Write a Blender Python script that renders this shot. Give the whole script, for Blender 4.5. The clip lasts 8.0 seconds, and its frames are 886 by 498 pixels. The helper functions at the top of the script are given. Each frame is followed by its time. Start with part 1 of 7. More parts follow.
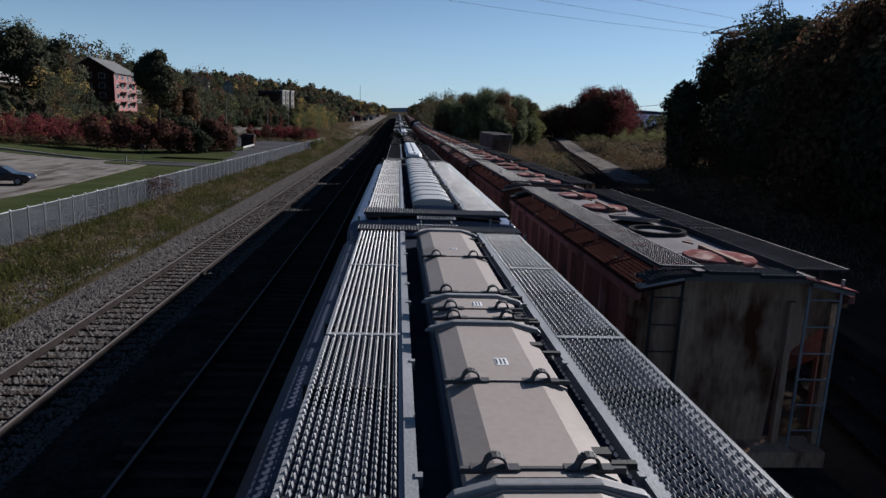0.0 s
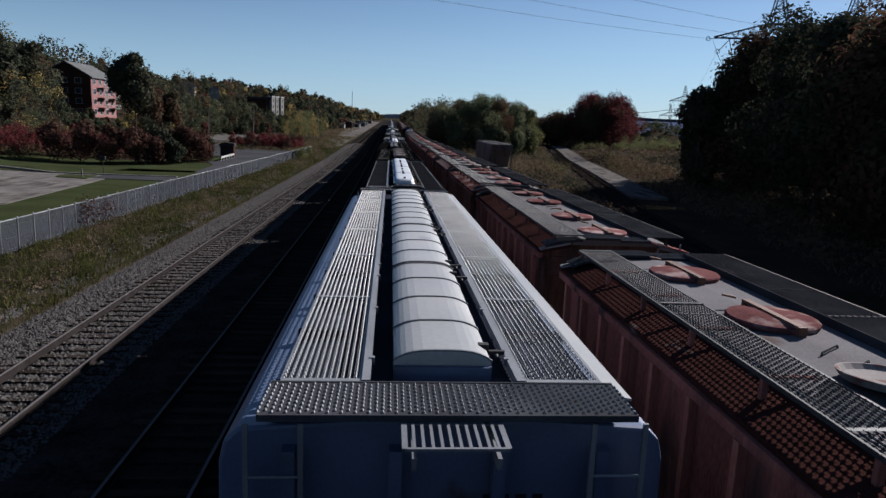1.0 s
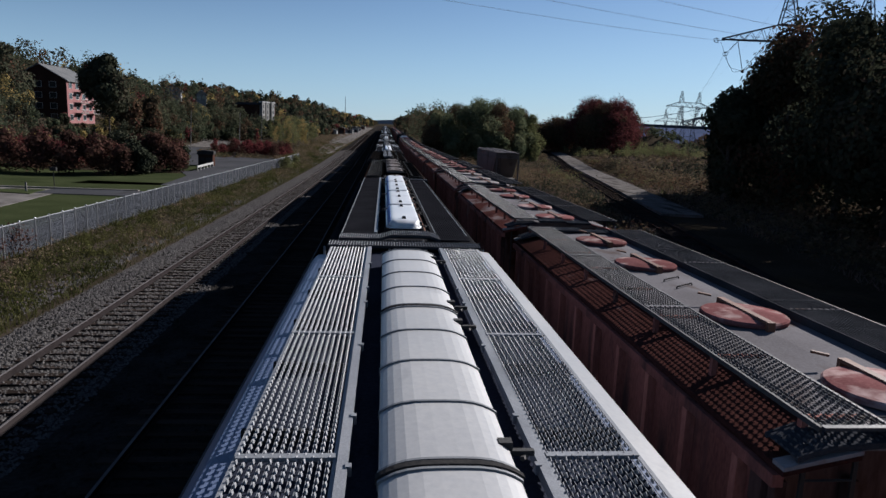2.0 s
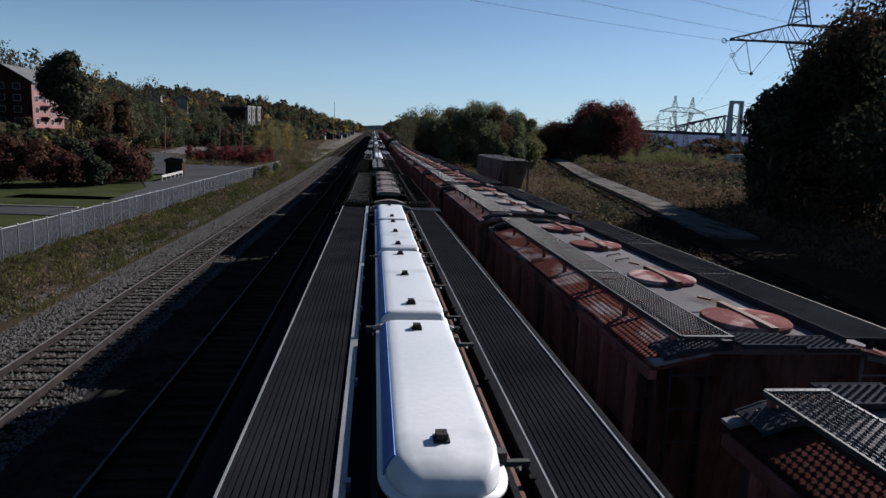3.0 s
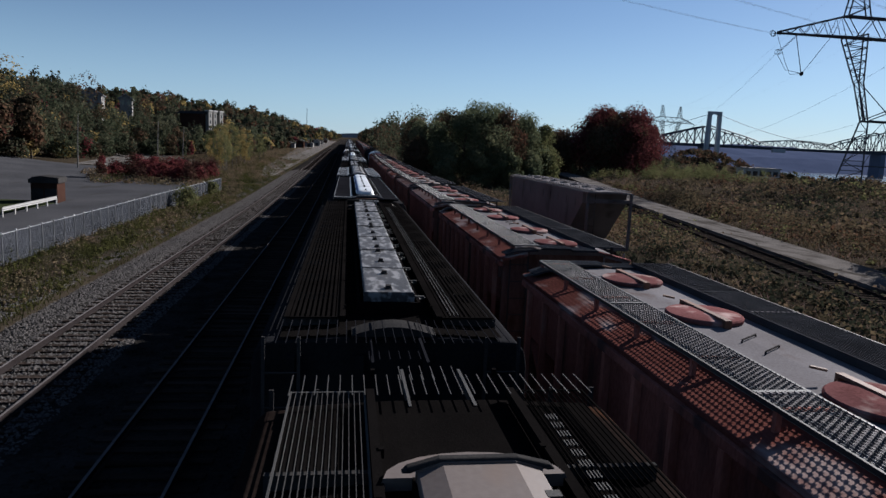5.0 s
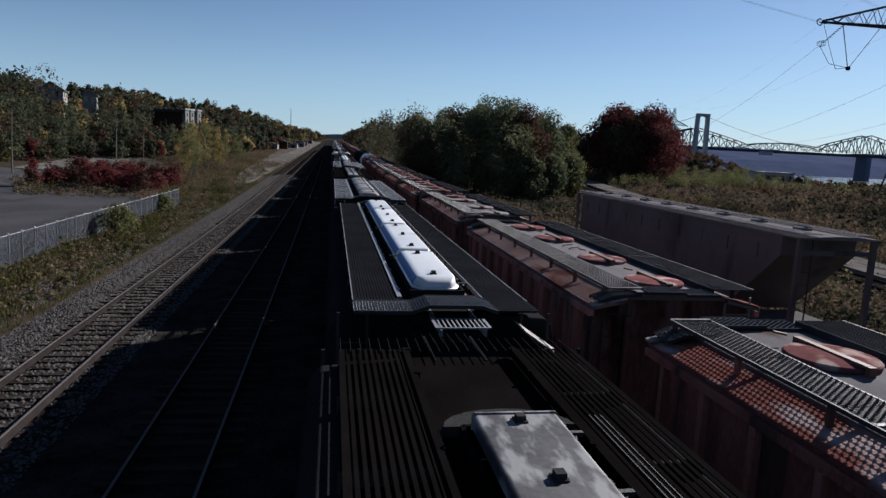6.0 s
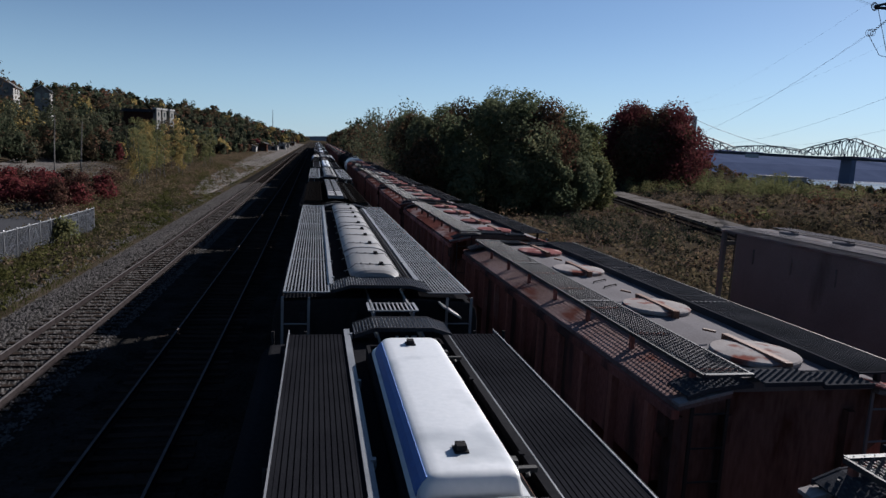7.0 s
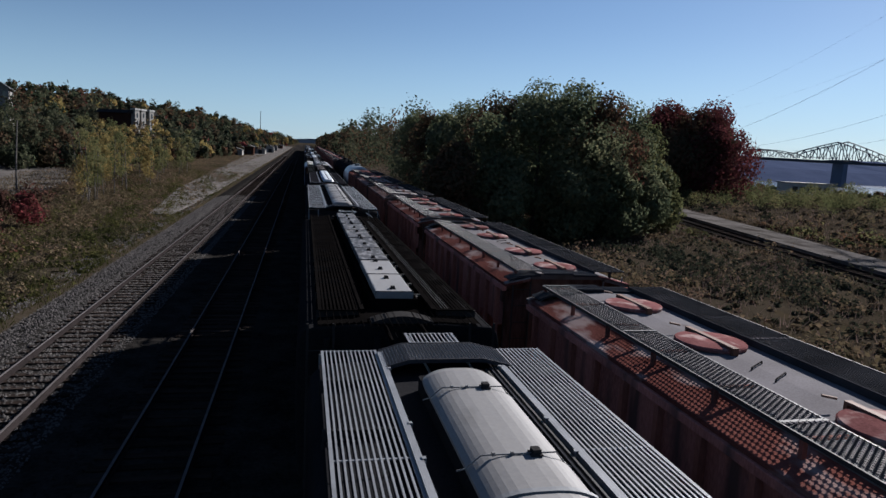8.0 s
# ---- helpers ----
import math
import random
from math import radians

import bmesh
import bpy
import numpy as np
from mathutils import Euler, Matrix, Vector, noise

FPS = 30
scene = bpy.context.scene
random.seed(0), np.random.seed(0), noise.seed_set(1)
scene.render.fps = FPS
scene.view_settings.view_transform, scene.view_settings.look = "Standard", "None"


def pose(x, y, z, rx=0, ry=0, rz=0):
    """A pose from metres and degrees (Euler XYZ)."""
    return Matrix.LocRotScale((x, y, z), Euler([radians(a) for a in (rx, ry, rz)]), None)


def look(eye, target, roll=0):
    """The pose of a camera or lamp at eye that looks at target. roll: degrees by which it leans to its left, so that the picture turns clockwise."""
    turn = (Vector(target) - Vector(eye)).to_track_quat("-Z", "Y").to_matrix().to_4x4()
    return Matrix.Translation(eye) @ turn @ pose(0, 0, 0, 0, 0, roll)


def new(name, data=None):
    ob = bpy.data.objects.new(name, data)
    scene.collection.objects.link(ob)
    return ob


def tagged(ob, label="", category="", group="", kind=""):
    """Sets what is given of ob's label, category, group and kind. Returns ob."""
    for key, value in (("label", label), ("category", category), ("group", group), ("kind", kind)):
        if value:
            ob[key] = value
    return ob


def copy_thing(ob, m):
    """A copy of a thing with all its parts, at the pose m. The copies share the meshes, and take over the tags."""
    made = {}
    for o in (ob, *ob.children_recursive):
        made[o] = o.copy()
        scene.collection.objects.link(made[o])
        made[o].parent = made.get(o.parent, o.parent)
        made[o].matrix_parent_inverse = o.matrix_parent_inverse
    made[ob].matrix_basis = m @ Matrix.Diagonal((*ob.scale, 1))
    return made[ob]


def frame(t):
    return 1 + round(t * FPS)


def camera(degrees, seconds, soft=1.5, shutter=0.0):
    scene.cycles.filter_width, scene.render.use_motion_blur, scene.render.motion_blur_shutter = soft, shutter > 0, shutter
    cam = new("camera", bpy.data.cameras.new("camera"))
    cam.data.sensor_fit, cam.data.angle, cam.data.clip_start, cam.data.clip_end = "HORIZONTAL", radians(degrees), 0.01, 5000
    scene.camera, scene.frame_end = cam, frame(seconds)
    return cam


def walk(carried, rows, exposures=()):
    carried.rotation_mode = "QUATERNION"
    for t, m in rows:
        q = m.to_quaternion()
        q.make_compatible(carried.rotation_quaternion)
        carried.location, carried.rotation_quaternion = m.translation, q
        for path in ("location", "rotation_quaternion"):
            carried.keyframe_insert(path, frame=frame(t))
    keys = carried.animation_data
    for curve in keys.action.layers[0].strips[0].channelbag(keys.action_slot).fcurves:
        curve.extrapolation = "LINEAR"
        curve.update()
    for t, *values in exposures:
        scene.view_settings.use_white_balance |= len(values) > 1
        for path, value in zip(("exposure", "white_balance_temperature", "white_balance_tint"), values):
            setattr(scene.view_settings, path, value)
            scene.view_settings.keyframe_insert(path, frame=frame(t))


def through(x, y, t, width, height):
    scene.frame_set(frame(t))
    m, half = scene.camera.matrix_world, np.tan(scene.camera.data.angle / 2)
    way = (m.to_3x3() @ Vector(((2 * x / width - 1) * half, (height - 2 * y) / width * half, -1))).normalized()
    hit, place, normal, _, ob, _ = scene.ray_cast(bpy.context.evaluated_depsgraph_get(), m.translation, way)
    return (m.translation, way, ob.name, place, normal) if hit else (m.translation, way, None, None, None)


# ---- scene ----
cam = camera(68.0, 8.0)
PATH = [
    (0, 8.833, 0.000, 6.014, 78.874, -2.146, -3.966),
    (0.5, 8.967, 3.818, 6.134, 79.189, -2.202, -4.285),
    (1, 9.136, 8.294, 6.267, 79.434, -2.230, -4.605),
    (1.5, 9.193, 12.997, 6.310, 79.687, -2.208, -4.871),
    (3, 9.273, 27.984, 6.213, 80.439, -2.151, -6.044),
    (3.5, 9.308, 35.105, 6.277, 80.675, -2.225, -6.692),
    (4, 9.527, 42.430, 6.308, 80.910, -2.320, -7.246),
    (4.5, 9.447, 50.549, 6.303, 81.136, -2.428, -7.709),
    (6, 8.209, 77.141, 6.359, 81.438, -2.734, -9.568),
    (6.5, 8.366, 85.925, 6.387, 81.574, -2.721, -10.249),
    (7, 8.867, 94.791, 6.413, 81.690, -2.779, -10.927),
    (7.5, 8.911, 103.738, 6.520, 81.817, -2.865, -11.441),
    (8, 8.187, 112.288, 6.769, 81.967, -2.870, -11.895),
]
walk(cam, [(t, pose(*p)) for t, *p in PATH], exposures=[(0, 1.25, 5700, 11)])

# ---------------------------------------------------------------- light
SUN = Vector((1.0, 0.7, 0.63)).normalized()
world = bpy.data.worlds.new("sky")
scene.world = world
world.use_nodes = True
wn = world.node_tree.nodes
sky = wn.new("ShaderNodeTexSky")
sky.sky_type = "NISHITA"
sky.sun_disc = False
sky.sun_elevation = math.asin(SUN.z)
sky.sun_rotation = math.atan2(SUN.x, SUN.y)
sky.altitude = 1200
sky.air_density, sky.dust_density, sky.ozone_density = 1.0, 0.3, 1.7
wn["Background"].inputs["Strength"].default_value = 0.032
# thin pale haze that thickens towards the horizon all round
lk = world.node_tree.links
aim, split = wn.new("ShaderNodeTexCoord"), wn.new("ShaderNodeSeparateXYZ")
lk.new(aim.outputs["Generated"], split.inputs[0])
low = wn.new("ShaderNodeMapRange")
low.interpolation_type = "SMOOTHSTEP"
low.inputs["From Min"].default_value, low.inputs["From Max"].default_value = 0.0, 0.2
low.inputs["To Min"].default_value, low.inputs["To Max"].default_value = 0.5, 0.0
lk.new(split.outputs["Z"], low.inputs["Value"])
veil = wn.new("ShaderNodeMix")
veil.data_type = "RGBA"
lk.new(low.outputs[0], veil.inputs["Factor"])
lk.new(sky.outputs[0], veil.inputs["A"])
veil.inputs["B"].default_value = (5.0, 7.5, 9.4, 1)
lk.new(veil.outputs["Result"], wn["Background"].inputs[0])
sun_data = bpy.data.lights.new("sun", "SUN")
sun_data.energy, sun_data.angle, sun_data.color = 5.0, radians(0.5), (1.0, 0.89, 0.77)
sun = new("sun", sun_data)
sun.matrix_world = look((0, 0, 60), Vector((0, 0, 60)) - SUN)

# ---------------------------------------------------------------- materials


def material(name):
    m = bpy.data.materials.new(name)
    m.use_nodes = True
    return m, m.node_tree.nodes, m.node_tree.links, m.node_tree.nodes["Principled BSDF"]


def ramp(nodes, stops):
    r = nodes.new("ShaderNodeValToRGB")
    while len(r.color_ramp.elements) < len(stops):
        r.color_ramp.elements.new(0.5)
    for e, (p, c) in zip(r.color_ramp.elements, stops):
        e.position, e.color = p, (*c, 1)
    return r


def surface(name, a, b, rough=0.6, metal=0.0, scale=0.7, fine=25.0, bump=0.15, stretch=(1, 1, 1), stain=None, stain_scale=(1, 1, 1), stain_at=0.6, vary=0.12):
    """Paint, steel, stone or soil: two colours mixed by coarse and fine noise, stains of their own, fine relief."""
    m, nodes, links, bsdf = material(name)
    place = nodes.new("ShaderNodeNewGeometry")
    stretchy = nodes.new("ShaderNodeMapping")
    stretchy.inputs["Scale"].default_value = stretch
    links.new(place.outputs["Position"], stretchy.inputs["Vector"])
    coarse, grain = nodes.new("ShaderNodeTexNoise"), nodes.new("ShaderNodeTexNoise")
    coarse.inputs["Scale"].default_value, coarse.inputs["Detail"].default_value = scale, 6
    grain.inputs["Scale"].default_value, grain.inputs["Detail"].default_value = fine, 4
    links.new(stretchy.outputs[0], coarse.inputs["Vector"])
    links.new(stretchy.outputs[0], grain.inputs["Vector"])
    blend = nodes.new("ShaderNodeMath")
    blend.operation = "MULTIPLY_ADD"
    blend.inputs[1].default_value = 0.45
    links.new(grain.outputs["Fac"], blend.inputs[0])
    half = nodes.new("ShaderNodeMath")
    half.operation = "MULTIPLY"
    half.inputs[1].default_value = 0.6
    links.new(coarse.outputs["Fac"], half.inputs[0])
    links.new(half.outputs[0], blend.inputs[2])
    colours = ramp(nodes, [(0.36, a), (0.68, b)])
    links.new(blend.outputs[0], colours.inputs[0])
    out = colours.outputs[0]
    if stain:
        where = nodes.new("ShaderNodeMapping")
        where.inputs["Scale"].default_value = stain_scale
        links.new(place.outputs["Position"], where.inputs["Vector"])
        spots = nodes.new("ShaderNodeTexNoise")
        spots.inputs["Scale"].default_value, spots.inputs["Detail"].default_value = 1.0, 7
        links.new(where.outputs[0], spots.inputs["Vector"])
        mask = ramp(nodes, [(stain_at, (0, 0, 0)), (min(1, stain_at + 0.12), (1, 1, 1))])
        links.new(spots.outputs["Fac"], mask.inputs[0])
        mix = nodes.new("ShaderNodeMix")
        mix.data_type = "RGBA"
        links.new(mask.outputs[0], mix.inputs["Factor"])
        links.new(out, mix.inputs["A"])
        mix.inputs["B"].default_value = (*stain, 1)
        out = mix.outputs["Result"]
    if vary:
        info = nodes.new("ShaderNodeObjectInfo")
        tone = nodes.new("ShaderNodeMapRange")
        tone.inputs["To Min"].default_value, tone.inputs["To Max"].default_value = 1 - vary, 1 + vary
        links.new(info.outputs["Random"], tone.inputs["Value"])
        hsv = nodes.new("ShaderNodeHueSaturation")
        links.new(tone.outputs[0], hsv.inputs["Value"])
        links.new(out, hsv.inputs["Color"])
        out = hsv.outputs[0]
    links.new(out, bsdf.inputs["Base Color"])
    gloss = nodes.new("ShaderNodeMapRange")
    gloss.inputs["To Min"].default_value, gloss.inputs["To Max"].default_value = max(0.05, rough - 0.12), min(1, rough + 0.12)
    links.new(coarse.outputs["Fac"], gloss.inputs["Value"])
    links.new(gloss.outputs[0], bsdf.inputs["Roughness"])
    bsdf.inputs["Metallic"].default_value = metal
    bsdf.inputs["Specular IOR Level"].default_value = 0.0 if rough >= 0.75 else 0.14 if rough >= 0.5 else 0.4
    if bump:
        relief = nodes.new("ShaderNodeBump")
        relief.inputs["Strength"].default_value, relief.inputs["Distance"].default_value = bump, 0.02
        links.new(grain.outputs["Fac"], relief.inputs["Height"])
        links.new(relief.outputs[0], bsdf.inputs["Normal"])
    return m


def leaves(name, colours, through=0.35):
    """Foliage: every leaf clump its own tone, some light passing through."""
    m, nodes, links, bsdf = material(name)
    geo = nodes.new("ShaderNodeNewGeometry")
    patch = nodes.new("ShaderNodeTexNoise")
    patch.inputs["Scale"].default_value, patch.inputs["Detail"].default_value = 0.12, 3
    links.new(geo.outputs["Position"], patch.inputs["Vector"])
    add = nodes.new("ShaderNodeMath")
    add.operation = "MULTIPLY_ADD"
    add.inputs[1].default_value = 0.5
    links.new(geo.outputs["Random Per Island"], add.inputs[0])
    part_ = nodes.new("ShaderNodeMapRange")
    part_.inputs["From Min"].default_value, part_.inputs["From Max"].default_value = 0.3, 0.7
    part_.inputs["To Max"].default_value = 0.5
    links.new(patch.outputs["Fac"], part_.inputs["Value"])
    links.new(part_.outputs[0], add.inputs[2])
    r = ramp(nodes, [(i / (len(colours) - 1), c) for i, c in enumerate(colours)])
    links.new(add.outputs[0], r.inputs[0])
    links.new(r.outputs[0], bsdf.inputs["Base Color"])
    bsdf.inputs["Roughness"].default_value = 0.8
    bsdf.inputs["Specular IOR Level"].default_value = 0.0
    thin = nodes.new("ShaderNodeBsdfTranslucent")
    links.new(r.outputs[0], thin.inputs["Color"])
    mix = nodes.new("ShaderNodeMixShader")
    mix.inputs[0].default_value = through
    links.new(bsdf.outputs[0], mix.inputs[1])
    links.new(thin.outputs[0], mix.inputs[2])
    links.new(mix.outputs[0], nodes["Material Output"].inputs["Surface"])
    return m


def glass(name, tint=(0.02, 0.025, 0.03)):
    m, nodes, links, bsdf = material(name)
    bsdf.inputs["Base Color"].default_value = (*tint, 1)
    bsdf.inputs["Roughness"].default_value = 0.035
    return m


STEEL_DARK = surface("dark_steel", (0.0156, 0.0156, 0.0172), (0.039, 0.0374, 0.0359), 0.8, 0.0, 1.2, 40, 0.2)
GALV = surface("galvanised_grating", (0.117, 0.121, 0.128), (0.187, 0.193, 0.204), 0.5, 0.25, 1.5, 60, 0.15)
GALV_DARK = surface("weathered_grating", (0.00606, 0.00626, 0.00784), (0.0135, 0.0139, 0.0166), 0.8, 0.0, 1.2, 60, 0.2)
GALV_THIN = surface("worn_bar_grating", (0.0199, 0.0199, 0.0199), (0.0425, 0.0411, 0.0397), 0.7, 0.1, 1.2, 60, 0.2)
PAINT_BLUEGREY = surface("blue_grey_wagon_paint", (0.0495, 0.0673, 0.117), (0.0743, 0.0952, 0.156), 0.45, 0, 0.5, 30, 0.08, stain=(0.033, 0.033, 0.0362), stain_scale=(2, 0.4, 2), stain_at=0.6)
PAINT_DARK = surface("dark_grey_wagon_paint", (0.00893, 0.00918, 0.0107), (0.019, 0.019, 0.0204), 0.8, 0, 0.5, 30, 0.1)
PAINT_BROWN = surface("brown_black_wagon_paint", (0.0056, 0.00413, 0.00375), (0.014, 0.0103, 0.009), 0.8, 0, 0.5, 30, 0.15, stain=(0.045, 0.0225, 0.0131), stain_scale=(2, 1, 2), stain_at=0.58)
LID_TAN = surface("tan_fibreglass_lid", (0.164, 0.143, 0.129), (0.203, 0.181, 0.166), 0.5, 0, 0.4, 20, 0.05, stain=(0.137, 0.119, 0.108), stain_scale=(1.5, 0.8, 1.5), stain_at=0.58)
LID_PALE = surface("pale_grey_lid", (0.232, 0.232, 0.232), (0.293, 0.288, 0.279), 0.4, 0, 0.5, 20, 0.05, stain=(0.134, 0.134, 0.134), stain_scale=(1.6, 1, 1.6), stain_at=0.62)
LID_WHITE = surface("white_lid", (0.421, 0.433, 0.446), (0.497, 0.503, 0.51), 0.35, 0, 0.5, 20, 0.05, stain=(0.319, 0.332, 0.344), stain_scale=(1.2, 1.4, 1.2), stain_at=0.56)
LID_FRAME = surface("brown_coaming_paint", (0.0768, 0.0384, 0.0258), (0.128, 0.064, 0.0422), 0.7, 0, 0.8, 30, 0.05)
LID_DARK = surface("tarnished_dark_lid", (0.018, 0.018, 0.02), (0.05, 0.05, 0.053), 0.6, 0.0, 1.4, 20, 0.1, stain=(0.15, 0.15, 0.155), stain_scale=(8, 2.6, 8), stain_at=0.49)
RUST = surface("rust_brown_paint", (0.13, 0.0508, 0.0401), (0.293, 0.117, 0.0909), 0.75, 0, 0.9, 30, 0.25, stretch=(1, 1, 0.35), stain=(0.0703, 0.0421, 0.0366), stain_scale=(1.6, 1.6, 0.3), stain_at=0.52)
RUST_POST = surface("rusty_side_post", (0.198, 0.0807, 0.0613), (0.399, 0.161, 0.118), 0.75, 0, 0.9, 30, 0.25, stretch=(1, 1, 0.3), stain=(0.403, 0.268, 0.214), stain_scale=(1.4, 1.4, 0.5), stain_at=0.62)
RUST_BRIGHT = surface("orange_rust_paint", (0.241, 0.0984, 0.0807), (0.54, 0.227, 0.183), 0.75, 0, 0.9, 30, 0.25, stretch=(1, 1, 0.35), stain=(0.138, 0.0823, 0.0716), stain_scale=(1.6, 1.6, 0.3), stain_at=0.52)
ROOF_GREY = surface("weathered_grey_roof", (0.0906, 0.0851, 0.0873), (0.137, 0.131, 0.138), 0.78, 0, 0.7, 30, 0.15, stain=(0.0639, 0.0468, 0.0405), stain_scale=(1.6, 0.8, 1.6), stain_at=0.6)
HATCH_RED = surface("faded_red_hatch", (0.0833, 0.0361, 0.0353), (0.147, 0.0686, 0.0676), 0.8, 0, 2.0, 30, 0.15, stain=(0.27, 0.2, 0.187), stain_scale=(2.2, 2.2, 2.2), stain_at=0.52, vary=0.25)
HATCH_PALE = surface("pale_round_hatch", (0.165, 0.151, 0.147), (0.23, 0.216, 0.211), 0.8, 0, 2.0, 30, 0.12, stain=(0.115, 0.0459, 0.0366), stain_scale=(3, 3, 3), stain_at=0.55)
END_GREY = surface("dirty_red_brown_wagon_end", (0.054, 0.0324, 0.028), (0.129, 0.0811, 0.07), 0.8, 0, 0.9, 12, 0.2, stretch=(1.6, 1, 0.35), stain=(0.035, 0.014, 0.008), stain_scale=(1.5, 1, 0.7), stain_at=0.52)
GREY_WAGON = surface("grey_parked_wagon_paint", (0.0749, 0.0715, 0.0715), (0.111, 0.107, 0.107), 0.8, 0, 0.5, 25, 0.1, stain=(0.052, 0.0486, 0.0486), stain_scale=(0.8, 0.8, 0.25), stain_at=0.58)
END_TAN = surface("dirty_tan_wagon_end", (0.163, 0.101, 0.0656), (0.343, 0.234, 0.162), 0.8, 0, 0.9, 12, 0.2, stretch=(1.6, 1, 0.35), stain=(0.06, 0.025, 0.014), stain_scale=(1.5, 1, 0.7), stain_at=0.52)
RAIL = surface("rail_steel", (0.0119, 0.0101, 0.0101), (0.0238, 0.0203, 0.0202), 0.8, 0.0, 2, 50, 0.2)
RAIL_HEAD = surface("rail_running_surface", (0.066, 0.0594, 0.0586), (0.107, 0.099, 0.0984), 0.8, 0.0, 2, 50, 0.1)
TIE = surface("weathered_wood_tie", (0.0122, 0.00952, 0.00803), (0.0325, 0.0258, 0.0224), 0.85, 0, 1.2, 30, 0.5, stretch=(0.3, 4, 1), vary=0.3)
# Bed colour darkened for the trains' shade; the first line's stones stay lighter.
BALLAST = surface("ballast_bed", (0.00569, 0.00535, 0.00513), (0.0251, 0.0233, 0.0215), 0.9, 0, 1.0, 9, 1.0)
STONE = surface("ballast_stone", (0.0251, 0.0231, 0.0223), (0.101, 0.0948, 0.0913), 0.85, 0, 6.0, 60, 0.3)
SOIL = surface("dry_grass_soil", (0.0161, 0.0132, 0.0092), (0.0368, 0.0299, 0.0218), 0.95, 0, 0.25, 6, 0.8, stain=(0.0414, 0.0317, 0.0179), stain_scale=(0.3, 0.12, 0.3), stain_at=0.6)
LAWN = surface("mown_lawn", (0.018, 0.0235, 0.0105), (0.034, 0.04, 0.0185), 0.95, 0, 0.3, 12, 0.6)
ASPHALT = surface("worn_asphalt", (0.027, 0.0275, 0.0305), (0.046, 0.0465, 0.05), 0.85, 0, 0.12, 30, 0.3, stain=(0.0277, 0.0271, 0.0265), stain_scale=(0.3, 0.1, 0.3), stain_at=0.6)
GRAVEL = surface("pale_gravel", (0.058, 0.053, 0.05), (0.125, 0.116, 0.109), 0.9, 0, 0.6, 12, 0.8, stain=(0.04, 0.036, 0.032), stain_scale=(0.9, 0.16, 1), stain_at=0.53)
CONCRETE = surface("pale_concrete", (0.0864, 0.0816, 0.0768), (0.115, 0.11, 0.103), 0.85, 0, 1, 30, 0.2)
WOOD_WHITE = surface("white_painted_steel", (0.21, 0.21, 0.203), (0.263, 0.259, 0.252), 0.5, 0, 1, 30, 0.1)
FENCE_STEEL = surface("galvanised_fence_steel", (0.12, 0.124, 0.132), (0.176, 0.18, 0.188), 0.4, 0.7, 2, 50, 0.1)
FENCE_MESH = surface("blue_grey_fence_slats", (0.0336, 0.0372, 0.045), (0.0496, 0.054, 0.0642), 0.55, 0, 0.6, 40, 0.3)
PYLON_STEEL = surface("lattice_steel", (0.042, 0.0441, 0.0504), (0.0714, 0.0735, 0.0798), 0.8, 0.0, 1, 20, 0.05, vary=0)
# Bluish distance haze is mixed into the bridge steel colour.
BRIDGE_STEEL = surface("bridge_steel_painted_haze", (0.016, 0.022, 0.034), (0.022, 0.029, 0.043), 0.6, 0, 0.05, 1, 0, vary=0)
BRIDGE_STONE = surface("pale_bridge_tower", (0.2, 0.216, 0.24), (0.24, 0.256, 0.28), 0.8, 0, 0.05, 1, 0, vary=0)
WATER = surface("river_water", (0.037, 0.0487, 0.0624), (0.0462, 0.058, 0.072), 0.1, 0, 0.01, 0.4, 0.3, vary=0)
BARK = surface("grey_bark", (0.03, 0.025, 0.021), (0.07, 0.06, 0.05), 0.9, 0, 3, 20, 0.6, stretch=(1, 1, 0.3))
BRICK_PINK = surface("pink_render", (0.14, 0.07, 0.07), (0.175, 0.0945, 0.0925), 0.8, 0, 0.3, 15, 0.2)
BRICK_DARK = surface("brown_brick", (0.028, 0.0149, 0.0114), (0.0437, 0.0245, 0.0192), 0.85, 0, 0.6, 20, 0.3)
SHINGLE = surface("grey_shingle_roof", (0.06, 0.0615, 0.063), (0.093, 0.0945, 0.096), 0.85, 0, 0.6, 10, 0.3)
WALL_PALE = surface("pale_siding", (0.138, 0.135, 0.127), (0.171, 0.165, 0.157), 0.7, 0, 0.5, 15, 0.1)
TANK_PAINT = surface("tank_wagon_pale_paint", (0.168, 0.184, 0.2), (0.24, 0.252, 0.264), 0.35, 0, 0.6, 20, 0.05)
CAR_PAINT = surface("dark_car_paint", (0.007, 0.0075, 0.0132), (0.012, 0.0125, 0.0204), 0.2, 0.2, 3, 60, 0)
RUBBER = surface("tyre_rubber", (0.012, 0.012, 0.012), (0.03, 0.03, 0.03), 0.8, 0, 5, 60, 0.2)
GLASS = glass("dark_window_glass")
INK = surface("lettering_paint", (0.35, 0.35, 0.35), (0.42, 0.42, 0.42), 0.6, 0, 3, 40, 0)
INK_DARK = surface("dark_lettering_paint", (0.012, 0.013, 0.018), (0.025, 0.026, 0.03), 0.6, 0, 3, 40, 0)
# Leaf colours are greyed a little to carry distance haze.
LEAF_GREEN = leaves("green_leaves", [(0.0211, 0.0285, 0.0179), (0.0373, 0.0468, 0.0279), (0.0625, 0.0647, 0.0404), (0.0877, 0.0804, 0.0528)])
LEAF_DARK = leaves("dark_evergreen_leaves", [(0.016, 0.019, 0.015), (0.028, 0.032, 0.022), (0.04, 0.043, 0.028), (0.05, 0.036, 0.028)], 0.2)
